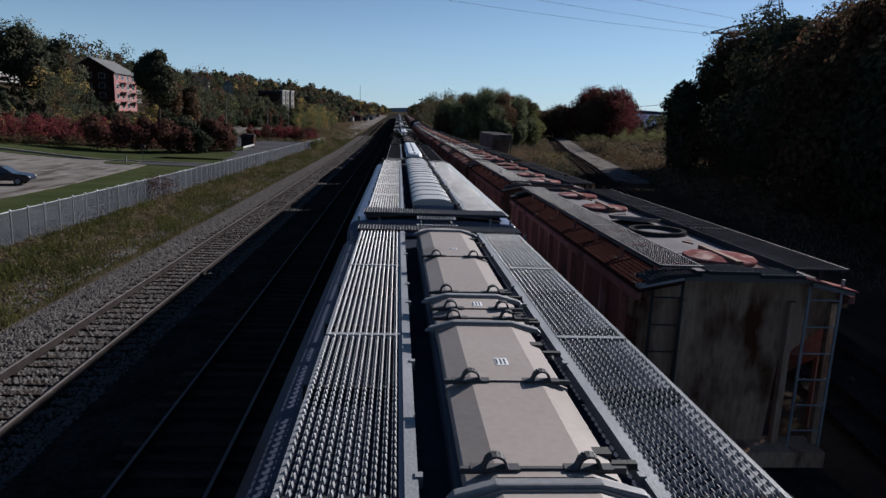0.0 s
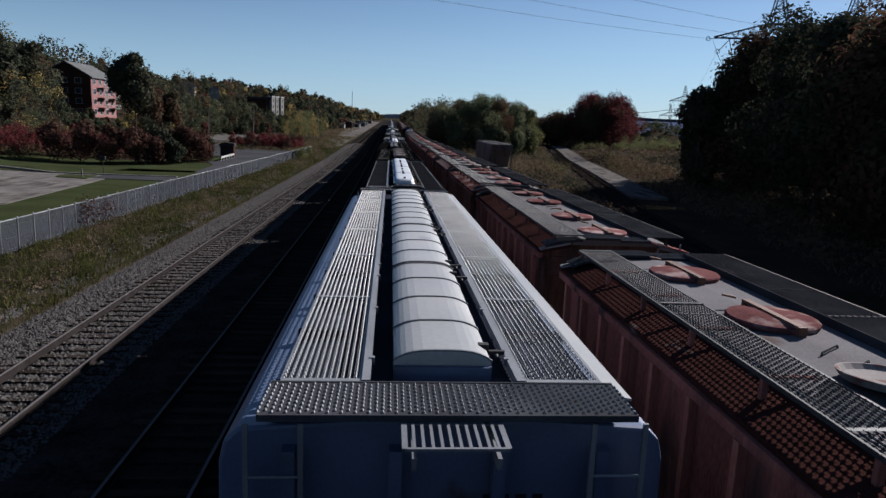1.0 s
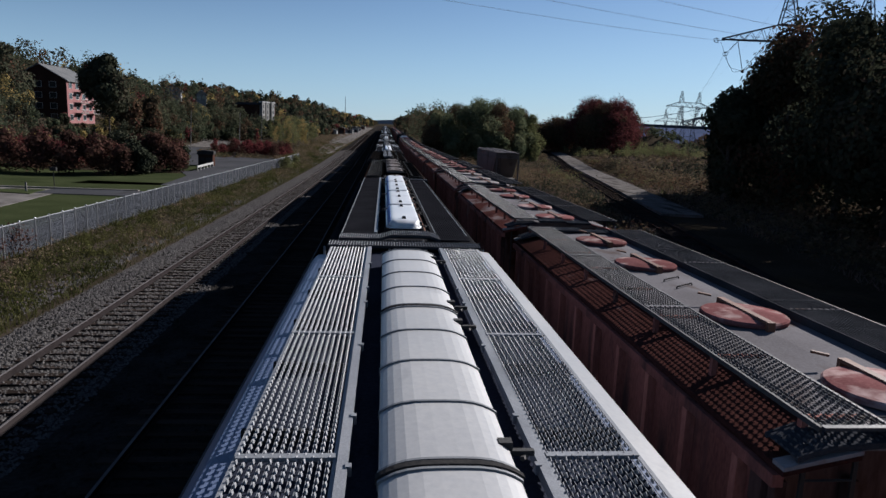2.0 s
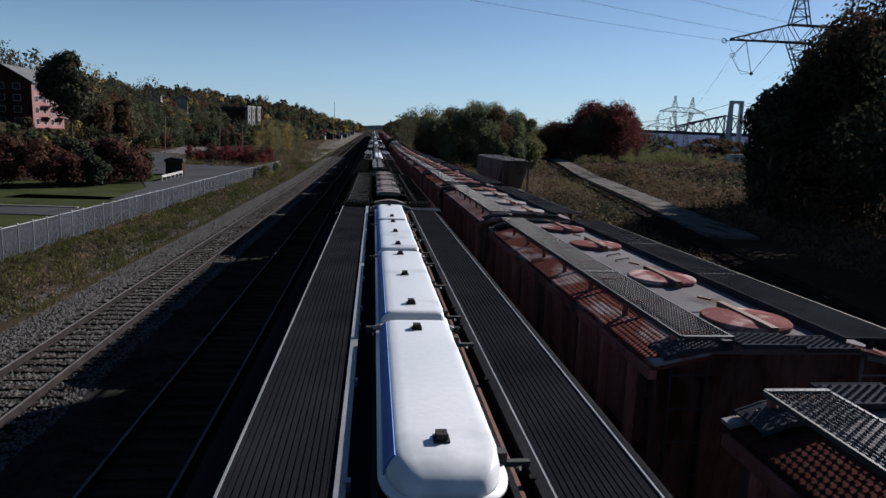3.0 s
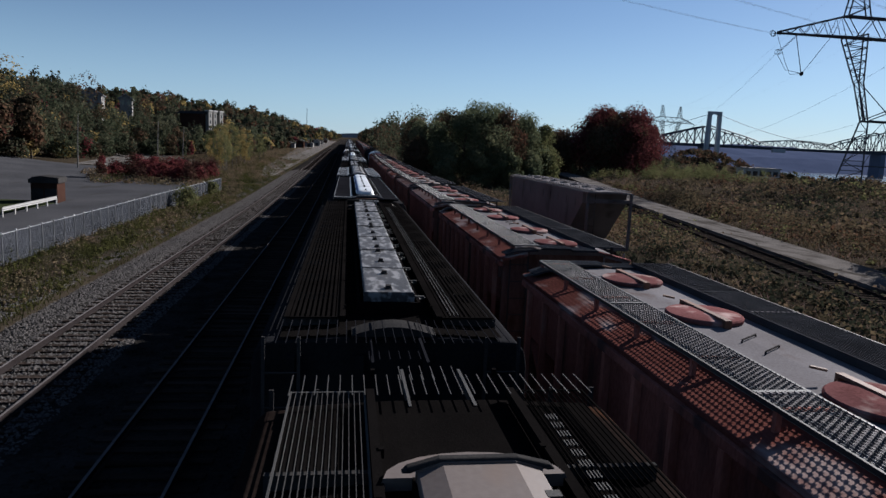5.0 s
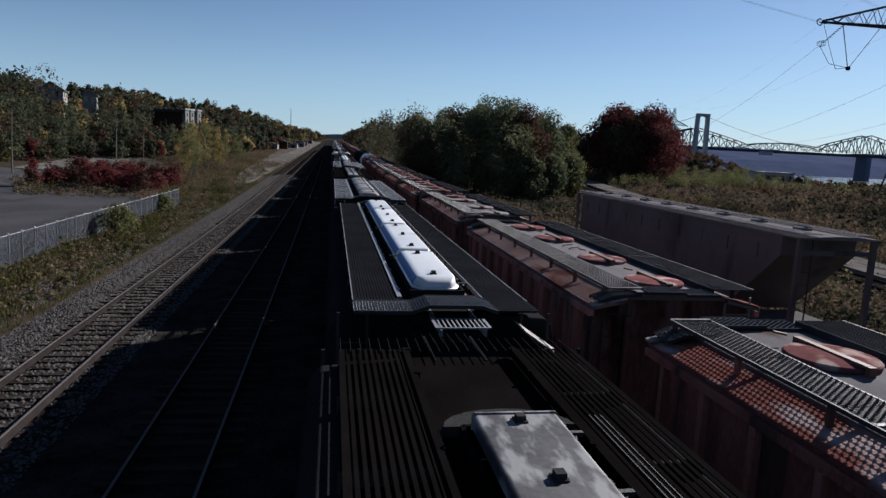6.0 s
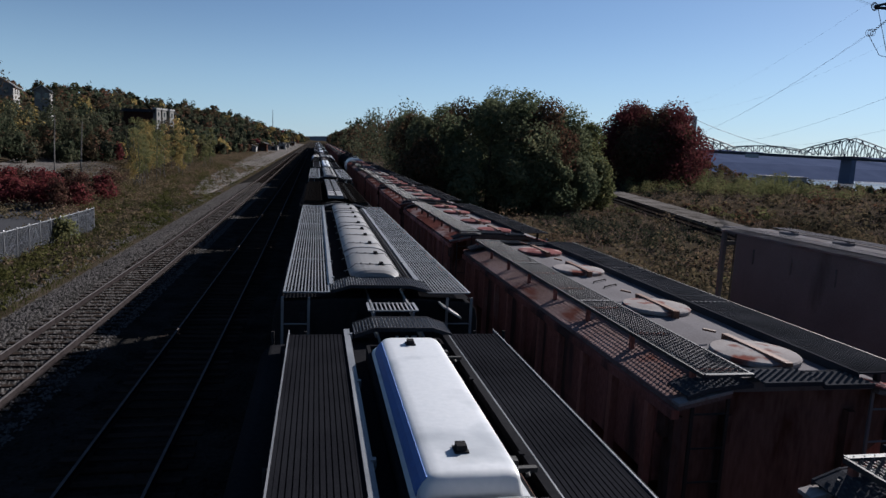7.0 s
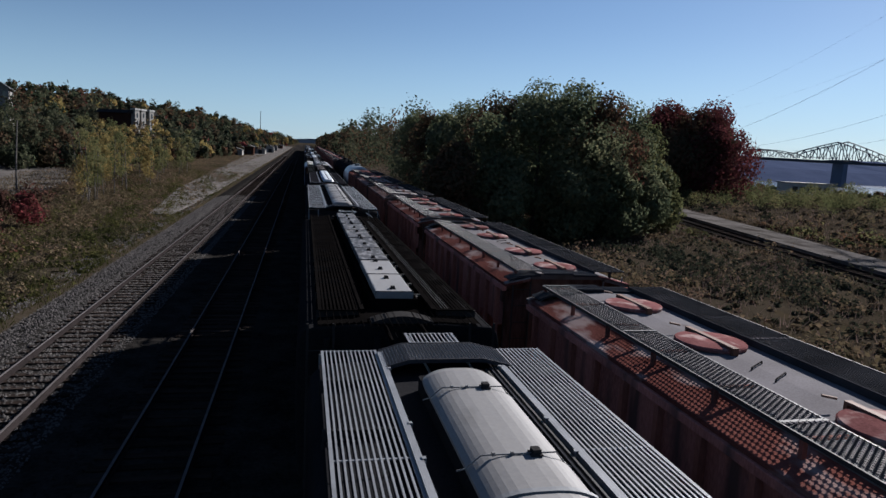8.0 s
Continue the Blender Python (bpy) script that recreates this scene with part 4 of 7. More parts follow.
def round_hatch_hopper(y0, L, axis, hatch_mat, label, opened=None, paint=None, eave_mat=None):
    """An older ribbed covered hopper, rust brown, with a row of round roof hatches between two running boards."""
    end_mat = END_TAN if opened else END_GREY
    paint = paint or RUST
    root = thing("rusty_hopper_wagon", label, "railway wagon", pose(axis, y0, 0, 0, 0, -0.34), "rusty round-hatch hopper wagons")
    side = [(1.25, 1.15), (1.58, 1.3), (1.6, 3.66)]
    prof = [(-x, z) for x, z in side] + [(x, z) for x, z in reversed(side)]
    part("body", Shape().prism([(-1.6, 2.6), (-1.6, 3.66), (1.6, 3.66), (1.6, 2.6)], 0.5, L - 0.5), paint, root)
    low = [(-1.25, 1.15), (-1.58, 1.3), (-1.6, 2.6), (1.6, 2.6), (1.58, 1.3), (1.25, 1.15)]
    part("hopper", Shape().prism(low, 2.3, L - 2.3), paint, root)
    for ya, yb in ((0.5, 2.3), (L - 0.5, L - 2.3)):
        way = 1 if yb > ya else -1
        s = Shape().add([(-1.6, ya, 2.62), (1.6, ya, 2.62), (1.6, yb, 1.3), (-1.6, yb, 1.3), (-1.6, ya, 2.56), (1.6, ya, 2.56), (1.6, yb, 1.2), (-1.6, yb, 1.2)], [f[::way] for f in ((0, 1, 2, 3), (7, 6, 5, 4), (0, 4, 5, 1), (2, 6, 7, 3), (1, 5, 6, 2), (3, 7, 4, 0))])
        part("slope_sheet", s, paint, root)
    for sx in (-1, 1):
        eave = [(sx * 1.64, 3.66), (sx * 1.64, 3.72), (sx * 0.98, 3.865), (sx * 0.98, 3.8)]
        if sx > 0:
            eave = eave[::-1]
        part("eave", Shape().prism(eave, 0.0, L), (eave_mat or RUST_PALE) if sx < 0 else ROOF_GREY, root, "weathered sloping roof edge")
        if sx < 0:
            for ya, yb in ((-0.04, 0.12), (L - 0.12, L + 0.04)):
                part("eave_lip", Shape().prism([(-1.66, 3.725), (-1.66, 3.76), (-1.0, 3.905), (-1.0, 3.868)], ya, yb), HATCH_PALE, root, "pale bent lip at the end of the roof edge")
        part("top_chord", Shape().box(sx * 1.64 - 0.05, sx * 1.64 + 0.05, 0.05, L - 0.05, 3.54, 3.65), paint, root)
        for j in range(11):
            y = 0.6 + j * (L - 1.2) / 10
            part("side_post", Shape().box(min(sx * 1.6, sx * 1.7), max(sx * 1.6, sx * 1.7), y - 0.05, y + 0.05, 1.3, 3.54), RUST_POST, root)
        s = Shape()
        xa, xb = (-1.32, -0.7) if sx < 0 else (0.72, 1.5)
        grating(s, xa, xb, 0.05, L - 0.05, 4.06, pitch=0.052, bar=0.017, rods=3.7 if sx < 0 else 1.4, teeth=sx < 0)
        b = tagged(part("running_board", s, GALV_DULL if sx < 0 else GALV_MID, root), kind="stuff")
        s = Shape()
        for y in np.arange(0.35, L, 1.55):
            s.box(min(sx * 0.72, sx * 1.3), max(sx * 0.72, sx * 1.3), y - 0.03, y + 0.03, 4.0, 4.03)
            s.box(sx * 1.28 - 0.03, sx * 1.28 + 0.03, y - 0.03, y + 0.03, 3.72, 4.03)
        tagged(part("bracket", s, RUST if sx < 0 else STEEL_DARK, b), kind="stuff")
        if sx > 0:
            part("edge_angle", Shape().box(0.706, 0.722, 0.05, L - 0.05, 3.93, 4.058), GALV_MID, b)
        part("edge_strip", Shape().box((-1.335 if sx < 0 else 1.515) - 0.012, (-1.335 if sx < 0 else 1.515) + 0.012, 0.05, L - 0.05, 4.02, 4.068), GALV_THIN, b)
        for y in (L * 0.33, L * 0.62):
            s = Shape()
            for j in range(9):
                s.box(xa + (xb - xa) * (j + 0.15) / 9, xa + (xb - xa) * (j + 0.65) / 9, y - 0.022, y + 0.022, 4.061, 4.072)
            part("joint_strip", s, ROOF_GREY, b)
    part("roof", Shape().prism([(-1.06, 3.83), (-1.06, 3.875), (-0.7, 3.945), (0, 3.97), (0.7, 3.945), (1.06, 3.875), (1.06, 3.83)], 0.1, L - 0.1), ROOF_GREY, root, "weathered pale grey roof sheet")
    # ends
    for end in (0, 1):
        def e(a, b):
            return (a, b) if end == 0 else (L - b, L - a)
        s = Shape()
        ya, yb = e(0.32, 0.5)
        s.prism([(-1.6, 3.2), (-1.6, 3.66), (-0.74, 3.86), (0.74, 3.86), (1.6, 3.66), (1.6, 3.2), (0.8, 2.55), (0.7, 1.1), (-1.5, 1.1), (-1.5, 3.2)], ya, yb)
        part("end_sheet", s, end_mat, root, "dirty end sheet with rust stains")
        s = Shape()
        for x in (-1.5, -0.85, 0.85, 1.5):
            a, b = e(0.2, 0.3)
            s.box(x - 0.05, x + 0.05, a, b, 1.0, 3.5)
        a, b = e(-0.1, 0.45)
        s.box(-1.5, 1.5, a, b, 0.95, 1.2)
        part("end_frame", s, end_mat, root)
        yy = 0.1 if end == 0 else L - 0.1
        ladder(root, 1.0, 1.5, yy, 0.9, 3.9, GALV)
        ladder(root, -1.4, -0.95, yy, 0.9, 3.9, GALV_THIN)
        a, b = e(-0.18, 0.3)
        tread_walk(root, "crosswalk", [(-0.72, 4.04), (0.02, 4.04), (0.06, 4.0), (0.72, 4.0)], a, b, GALV_MID, GALV_DULL, 0.05, 0.08)
        a, b = e(-0.02, 0.42)
        tread_walk(root, "side_step", [(-1.55, 3.84), (-1.3, 3.93), (-0.74, 3.97)], a, b, GALV_MID, GALV_DULL, 0.06, 0.08)
        a, b = e(-0.05, 0.35)
        part("roof_corner", Shape().prism([(0.76, 3.935), (0.76, 3.955), (1.66, 3.75), (1.66, 3.725)], a, b), HATCH_RED, root, "faded red roof corner plate")
    for j, u in enumerate(HATCH_PLACES):
        y = u
        if j == opened:
            ring = Shape().lathe([(0.47, 3.9), (0.56, 3.9), (0.56, 4.04), (0.47, 4.04), (0.47, 3.92), (0.0, 3.92)], (0, y, 0), 24)
            part("open_hatch", ring, STEEL_DARK, root, "open round hatch ring with a dark inside")
            flipped = Shape().lathe([(0.0, 0.0), (0.5, 0.02), (0.56, 0.1), (0.53, 0.1), (0.48, 0.05), (0.0, 0.035)], (0, 0, 0), 24)
            turned = part("turned_back_lid", flipped, HATCH_PALE, root, "pale hatch lid turned back on the roof")
            turned.location, turned.rotation_euler = (-0.05, y + 1.2, 4.0), (-0.1, 0.06, 0)
            continue
        s = Shape().lathe([(0.0, 3.9), (0.5, 3.9), (0.5, 3.965), (0.56, 3.975), (0.565, 4.02), (0.545, 4.04), (0.3, 4.068), (0.0, 4.075)], (0, y, 0), 28)
        lid = part("hatch", s, hatch_mat[j % len(hatch_mat)], root, "round hatch lid with a hold-down bar", smooth=False)
        bar = Shape().prism([(-0.06, 4.06), (-0.045, 4.092), (0.045, 4.092), (0.06, 4.06)], y - 0.6, y + 0.62)
        bar.box(-0.05, 0.05, y + 0.6, y + 0.66, 3.96, 4.09)
        bar.box(-0.05, 0.05, y - 0.66, y - 0.6, 3.96, 4.09)
        bar.tube([(-0.12, y + 0.7, 4.1), (-0.3, y + 0.74, 4.13)], 0.02, 5)
        part("hold_down_bar", bar, LID_FRAME, lid)
    for y in (L * 0.5 - 0.25, L * 0.5 + 0.25):
        part("grab_iron", Shape().tube([(-0.2, y - 0.15, 3.95), (-0.18, y - 0.13, 4.0), (0.18, y + 0.13, 4.0), (0.2, y + 0.15, 3.95)], 0.012, 5), STEEL_DARK, root)
    running_gear(root, L, 0.3)
    return root


def axis_m(y):
    return 9.63 + 0.0025 * y


def axis_r(y):
    return 13.99 + 0.006 * y


HATCH_PLACES = [1.0, 3.6, 7.05, 9.65]
TAN = dict(body=PAINT_NAVY, board=GALV, lid=LID_TAN, kind="flat", teeth=True, loops=True, ribs=2, latch=LID_HOOD, strap=LID_BAR, marks=INK_DARK, boards=(0.685, 1.31), half=0.39, rods=2.85, pitch=0.052, roof=ROOF_SHADE, sticker=True, hood=LID_TAN, hood_top=4.35)
# PALE ribs take the grey bar colour to draw their shadow lines.
PALE = dict(body=PAINT_BLUEGREY, board=GALV, lid=LID_PALE, kind="arched", teeth=True, ribs=4, rib=LID_BAR, coaming=PAINT_BLUEGREY, marks=INK_DARK, boards=(0.7, 1.34), half=0.42, rods=2.9, pitch=0.053, roof=ROOF_SHADE, seam=STEEL_DARK, plate=LID_PALE, wide=0.08)
WHITE = dict(rail_right=PAINT_DARK, body=PAINT_DARK, board=GALV_DARK, lid=LID_WHITE, kind="rounded", humped=True, knobs=True, ribs=1, line=True, closed=True, pitch=0.046, bar=0.035, rods=30.0, corner=LID_TAN, planks=True, shift=0.09, boards=(0.65, 1.28), half=0.385)
WHITE_SHORT = dict(WHITE, short=True)
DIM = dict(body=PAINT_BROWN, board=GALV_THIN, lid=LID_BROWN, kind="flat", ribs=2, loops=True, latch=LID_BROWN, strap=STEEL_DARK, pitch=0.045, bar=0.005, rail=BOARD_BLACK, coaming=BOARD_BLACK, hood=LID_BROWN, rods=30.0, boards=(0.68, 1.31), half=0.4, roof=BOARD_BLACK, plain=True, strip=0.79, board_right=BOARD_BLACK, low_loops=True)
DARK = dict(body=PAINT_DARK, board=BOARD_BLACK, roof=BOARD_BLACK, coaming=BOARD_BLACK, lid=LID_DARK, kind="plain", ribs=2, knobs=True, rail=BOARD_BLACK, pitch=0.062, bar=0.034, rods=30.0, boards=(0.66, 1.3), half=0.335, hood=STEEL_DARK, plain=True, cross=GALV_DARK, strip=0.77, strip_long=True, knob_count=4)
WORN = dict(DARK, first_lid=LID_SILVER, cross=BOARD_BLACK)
SILVER = dict(body=PAINT_DARK, board=GALV, lid=LID_SILVER, kind="smooth", ribs=1, knobs=True, bars=True, humped=True, coaming=PAINT_DARK, pipes=True, pitch=0.055, bar=0.019, rods=2.9, corner=LID_PALE, marks=INK, boards=(0.79, 1.48), half=0.43, full=True, shift=0.12)


CARS = [
    (-6.2, 11.2, TAN, "blue-grey hopper wagon with tan fibreglass hatch lids", [-5.0, -2.4, 0.2, 2.75, 5.2, 6.05, 9.75]),
    (12.75, 29.8, PALE, "blue-grey hopper wagon with pale ribbed hatch lids", [13.6, 17.35, 21.0, 24.55, 28.1]),
    (30.4, 47.5, WHITE, "dark hopper wagon with white moulded hatch lids", [31.22, 34.53, 38.58, 42.5, 45.9]),
    (48.6, 65.1, DIM, "brown-black hopper wagon with tan hatch lids", [50.1, 53.2, 56.52, 59.73, 63.1]),
    (66.6, 84.4, DARK, "dark hopper wagon with tarnished patchy hatch lids", [67.8, 71.5, 75.1, 78.71, 81.88]),
    (85.9, 103.1, WHITE_SHORT, "dark hopper wagon with white moulded hatch lids", [86.8, 89.8, 94.2, 98.44, 101.9]),
    (104.9, 120.9, SILVER, "dark hopper wagon with silvery roof gratings and pale lids", [105.7, 108.33, 112.3, 116.5, 119.45]),
    (122.3, 139.4, WORN, "dark hopper wagon with worn dark and silver hatch lids", [123.5, 127.0, 130.9, 134.6, 138.3]),
]
OFFSETS = (-0.05, -0.02, 0.015, 0.11, -0.17, 0.01, 0.03, -0.13)
train = [trough_hopper(a, b, style, label, axis_m(a) + dx, lids) for (a, b, style, label, lids), dx in zip(CARS, OFFSETS)]


def on_line(axis, y, length, turn):
    """Where a wagon stands that begins at y, pitched as the line climbs."""
    a, b = float(grade(y)), float(grade(y + length))
    return pose(axis(y), y, a, math.degrees(math.atan2(b - a, length)), 0, turn)


y = 141.4
for i in range(26):
    src = train[(6, 5, 3, 1, 7, 2)[i % 6]]
    copy_thing(src, on_line(axis_m, y, 17, -0.14))
    y += 18.4

def berth(k):
    """Where the k-th rusty wagon begins; the slack in the couplings differs."""
    return 9.0 + 13.05 * k + float(np.interp(k, [0, 1, 3, 6, 8], [0, 0, -0.4, 0.65, 1.05]))


# The first two eaves carry the running board's shade in their colour.
first = round_hatch_hopper(berth(0), 11.3, axis_r(9.1), [HATCH_RED, HATCH_PALE, HATCH_RED, HATCH_RED], "rust brown ribbed hopper wagon with one hatch open", 1, eave_mat=RUST_SHADED)
second = round_hatch_hopper(berth(1), 11.3, axis_r(22), [HATCH_RED], "rust brown ribbed hopper wagon with faded red round hatches", eave_mat=RUST_SHADED)
rusty = round_hatch_hopper(berth(2), 11.3, axis_r(berth(2)), [HATCH_RED], "rust brown ribbed hopper wagon with faded red round hatches")
pale = round_hatch_hopper(berth(7), 11.3, axis_r(100), [HATCH_PALE, HATCH_PALE, HATCH_PALE, HATCH_RED], "rust brown ribbed hopper wagon with pale worn round hatches", eave_mat=RUST_GREY)
bright = round_hatch_hopper(berth(8), 11.3, axis_r(113), [HATCH_RED], "orange-rusted ribbed hopper wagon with faded red round hatches", paint=RUST_BRIGHT)
sixth = round_hatch_hopper(berth(6), 11.3, axis_r(berth(6)), [HATCH_RED], "rust brown ribbed hopper wagon with a greyed roof edge", paint=RUST_BRIGHT, eave_mat=RUST_GREY)
for k in range(3, 14):
    y = berth(k)
    if k not in (6, 7, 8):
        copy_thing(pale if k in (3, 11, 12) else bright if k in (9, 10) else rusty, on_line(axis_r, y, 11.3, -0.34))

# ---------------------------------------------------------------- plants


def crown_points(rng, n, h0, h1, r, blobs=7):
    """Places of leaf clumps on the shells of several overlapping round masses, and the way each faces."""
    k = rng.integers(0, blobs, n)
    t = (np.arange(blobs) + 0.5) / blobs
    a = rng.uniform(0, 2 * np.pi, blobs)
    mid = 0.62 * r * np.sin(np.pi * np.clip(t * 0.95 + 0.05, 0, 1)) * rng.uniform(0.5, 1.0, blobs)
    bc = np.stack([np.cos(a) * mid, np.sin(a) * mid, h0 + (h1 - h0) * (0.12 + 0.74 * t)], 1)
    br = r * rng.uniform(0.42, 0.68, blobs) * (1.05 - 0.45 * t)
    d = rng.normal(size=(n, 3))
    d /= np.linalg.norm(d, axis=1, keepdims=True)
    rad = br[k] * rng.uniform(0.45, 1.0, n) ** 0.4
    p = bc[k] + d * rad[:, None] * np.array([1, 1, 0.85])
    p += rng.normal(0, 0.05 * r, (n, 3))
    p[:, 2] = np.clip(p[:, 2], h0 * 0.6, None)
    away = (p - np.array([0, 0, h0 + 0.4 * (h1 - h0)])) / np.array([r, r, 0.6 * (h1 - h0)])
    return p, 0.8 * d + 0.5 * away


def trunk_shape(rng, h, r, limbs=6, h0=0.3):
    s = Shape()
    bend = rng.uniform(-0.4, 0.4, 2)
    s.tube([(0, 0, -0.3), (bend[0] * 0.3, bend[1] * 0.3, h * 0.3), (bend[0], bend[1], h * 0.62), (bend[0] * 1.3, bend[1] * 1.2, h * 0.74)], r, 7, r * 0.25)
    for i in range(limbs):
        z = h * (h0 + 0.32 * (i + 0.5) / limbs)
        a = i * 2.4 + rng.uniform(-0.4, 0.4)
        q = h * rng.uniform(0.1, 0.15)
        s.tube([(bend[0] * 0.6, bend[1] * 0.6, z), (q * 0.55 * math.cos(a), q * 0.55 * math.sin(a), z + q * 0.5), (q * math.cos(a), q * math.sin(a), z + q)], r * 0.38, 5, r * 0.1)
    return s


def tree(x, y, h, r, mat, label, seed, n=2600, size=0.28, low=0.2, category="tree", trunk=0.2, group="trees beside the tracks"):
    rng = np.random.default_rng(seed)
    root = thing("tree", label, category, pose(x, y, float(height(x, y)) - 0.05), group)
    part("trunk", trunk_shape(rng, h, trunk), BARK, root)
    pts, out = crown_points(rng, n, h * low, h, r, blobs=11)
    v, f = quads(pts, size, rng, out=out)
    ob = new("crown", quad_mesh("crown", v, f, mat))
    ob.parent = root
    return root


def woods(name, places, mat, label, seed, per=260, size=0.46, kind="wood"):
    """Far trees that nobody could count, as one mass of leaf clumps."""
    rng = np.random.default_rng(seed)
    out, ways = [], []
    for x, y, h, r in places:
        few = int(per * 1.45) if math.hypot(x - 9, max(0.0, y - 110)) < 190 else int(per * 0.42)
        p, way = crown_points(rng, few, h * 0.12, h, r, blobs=5)
        out.append(p + rng.normal(0, 0.06 * r, (few, 3)) + np.array([x, y, float(height(x, y))]))
        ways.append(way)
    pts = np.concatenate(out)
    dist = np.hypot(pts[:, 0] - 9, np.clip(pts[:, 1] - 110, 0, None))
    v, f = quads(pts, size * np.where(dist < 197, 0.62 * np.clip((dist + 40) / 150, 0.65, 2), np.clip((dist + 40) / 170, 0.7, 2.6)), rng, out=np.concatenate(ways))
    return tagged(new(name, quad_mesh(name, v, f, mat)), label, kind, kind="stuff")


def scatter(name, mat, label, category, pts, size, seed, tall=1.0, flat=0.0, out=None):
    rng = np.random.default_rng(seed)
    v, f = quads(pts, size, rng, flat, tall, out)
    return tagged(new(name, quad_mesh(name, v, f, mat)), label, category, kind="stuff")


def blades(name, mat, label, x, y, h, seed, lean=0.35, width=0.012):
    """Upright grass blades, three-cornered, each bent its own way."""
    rng = np.random.default_rng(seed)
    n = len(x)
    z = height(x, y) + rng.normal(0, 0.02, n)
    a = rng.uniform(0, 2 * np.pi, n)
    w = width * rng.uniform(0.6, 1.6, n)
    hh = h * rng.uniform(0.5, 1.25, n)
    side = np.stack([np.cos(a), np.sin(a), np.zeros(n)], 1) * w[:, None]
    base = np.stack([x, y, z - 0.05], 1)
    tip = base + np.stack([rng.normal(0, lean, n) * hh, rng.normal(0, lean, n) * hh, hh], 1)
    verts = np.stack([base - side, base + side, tip], 1).reshape(-1, 3)
    ob = new(name, quad_mesh(name, verts, np.arange(3 * n).reshape(-1, 3), mat))
    return tagged(ob, label, "grass", kind="stuff")


rng = np.random.default_rng(11)

# verge between the fence and the first line
n = 190000
gy_ = 8 + 330 * rng.uniform(0, 1, n) ** 2.0
gx_ = rng.uniform(-9.5, -2.5, n)
tuft = np.sin(gx_ * 1.7 + np.sin(gy_ * 0.31) * 2) * np.sin(gy_ * 0.9 + gx_) + rng.normal(0, 0.5, n)
keep = (tuft > -0.45) & ((gy_ < 182) | (rng.uniform(0, 1, n) < 0.25))
blades("verge_grass", GRASS, "rough green and straw-coloured grass along the fence", gx_[keep], gy_[keep], 0.2 + 0.22 * np.clip(tuft[keep], 0, 1.4), 12, width=0.02)
n = 900
wx, wy = rng.uniform(-9.2, -3.3, n), 10 + 300 * rng.uniform(0, 1, n) ** 1.4
pts = np.concatenate([np.stack([wx, wy, height(wx, wy) + 0.1], 1) + rng.normal(0, 1, (n, 3)) * np.array([0.22, 0.22, 0.16]) for _ in range(22)])
scatter("verge_weeds", WEED, "low dry weeds in the verge", "weeds", pts, 0.055, 13)
n = 60000
gy_ = 146 + 280 * rng.uniform(0, 1, n) ** 1.3
gx_ = np.interp(gy_, [120, 150, 180, 230, 420], [-9, -9, -9, -9, -9]) - rng.uniform(0, 1, n) * np.interp(gy_, [146, 156, 166, 185, 230, 420], [0.5, 2, 8, 16, 28, 24])
blades("slope_grass", WEED_BROWN, "rough dry grass at the foot of the hill", gx_, gy_, 0.4, 17, width=0.045, lean=0.5)
# rough growth past the lines on the river side
n = 150000
gx_ = 17.2 + 95 * rng.uniform(0, 1, n) ** 1.7
gy_ = rng.uniform(20, 330, n)

def track_c(y):
    """Where the branch line lies across the plan."""
    return np.interp(y, [-60, 20, 57, 74, 90, 105, 120, 138, 150, 165, 185, 210, 260], [6.0, 21.9, 29.2, 32.6, 35.8, 38.9, 41.9, 45.0, 46.8, 49.8, 53.8, 58.5, 68.0])


off = gx_ - track_c(gy_)
keep = (off < -1.7) | (off > 6.0)
blades("river_side_grass", WEED, "tall dry brown and green weeds", gx_[keep], gy_[keep], 0.5, 14, width=0.03, lean=0.5)


def domes(rng, x, y, r, h, per):
    """Leaf places on the rounded tops of low bushes."""
    n = len(x)
    k = np.repeat(np.arange(n), per)
    a, c = rng.uniform(0, 2 * np.pi, n * per), rng.uniform(-0.1, 1, n * per)
    rad = np.sqrt(1 - np.clip(c, 0, 1) ** 2) * rng.uniform(0.55, 1.1, n * per)
    lump = 1 + 0.3 * np.sin(a * 3 + x[k] * 5) * np.sin(c * 4 + y[k] * 3)
    px, py = x[k] + r[k] * rad * np.cos(a) * lump, y[k] + r[k] * rad * np.sin(a) * lump
    way = np.stack([rad * np.cos(a), rad * np.sin(a), np.clip(c, 0, 1) + 0.15], 1)
    return np.stack([px, py, height(px, py) + np.clip(h[k] * (c * lump), 0.03, None)], 1), k, way


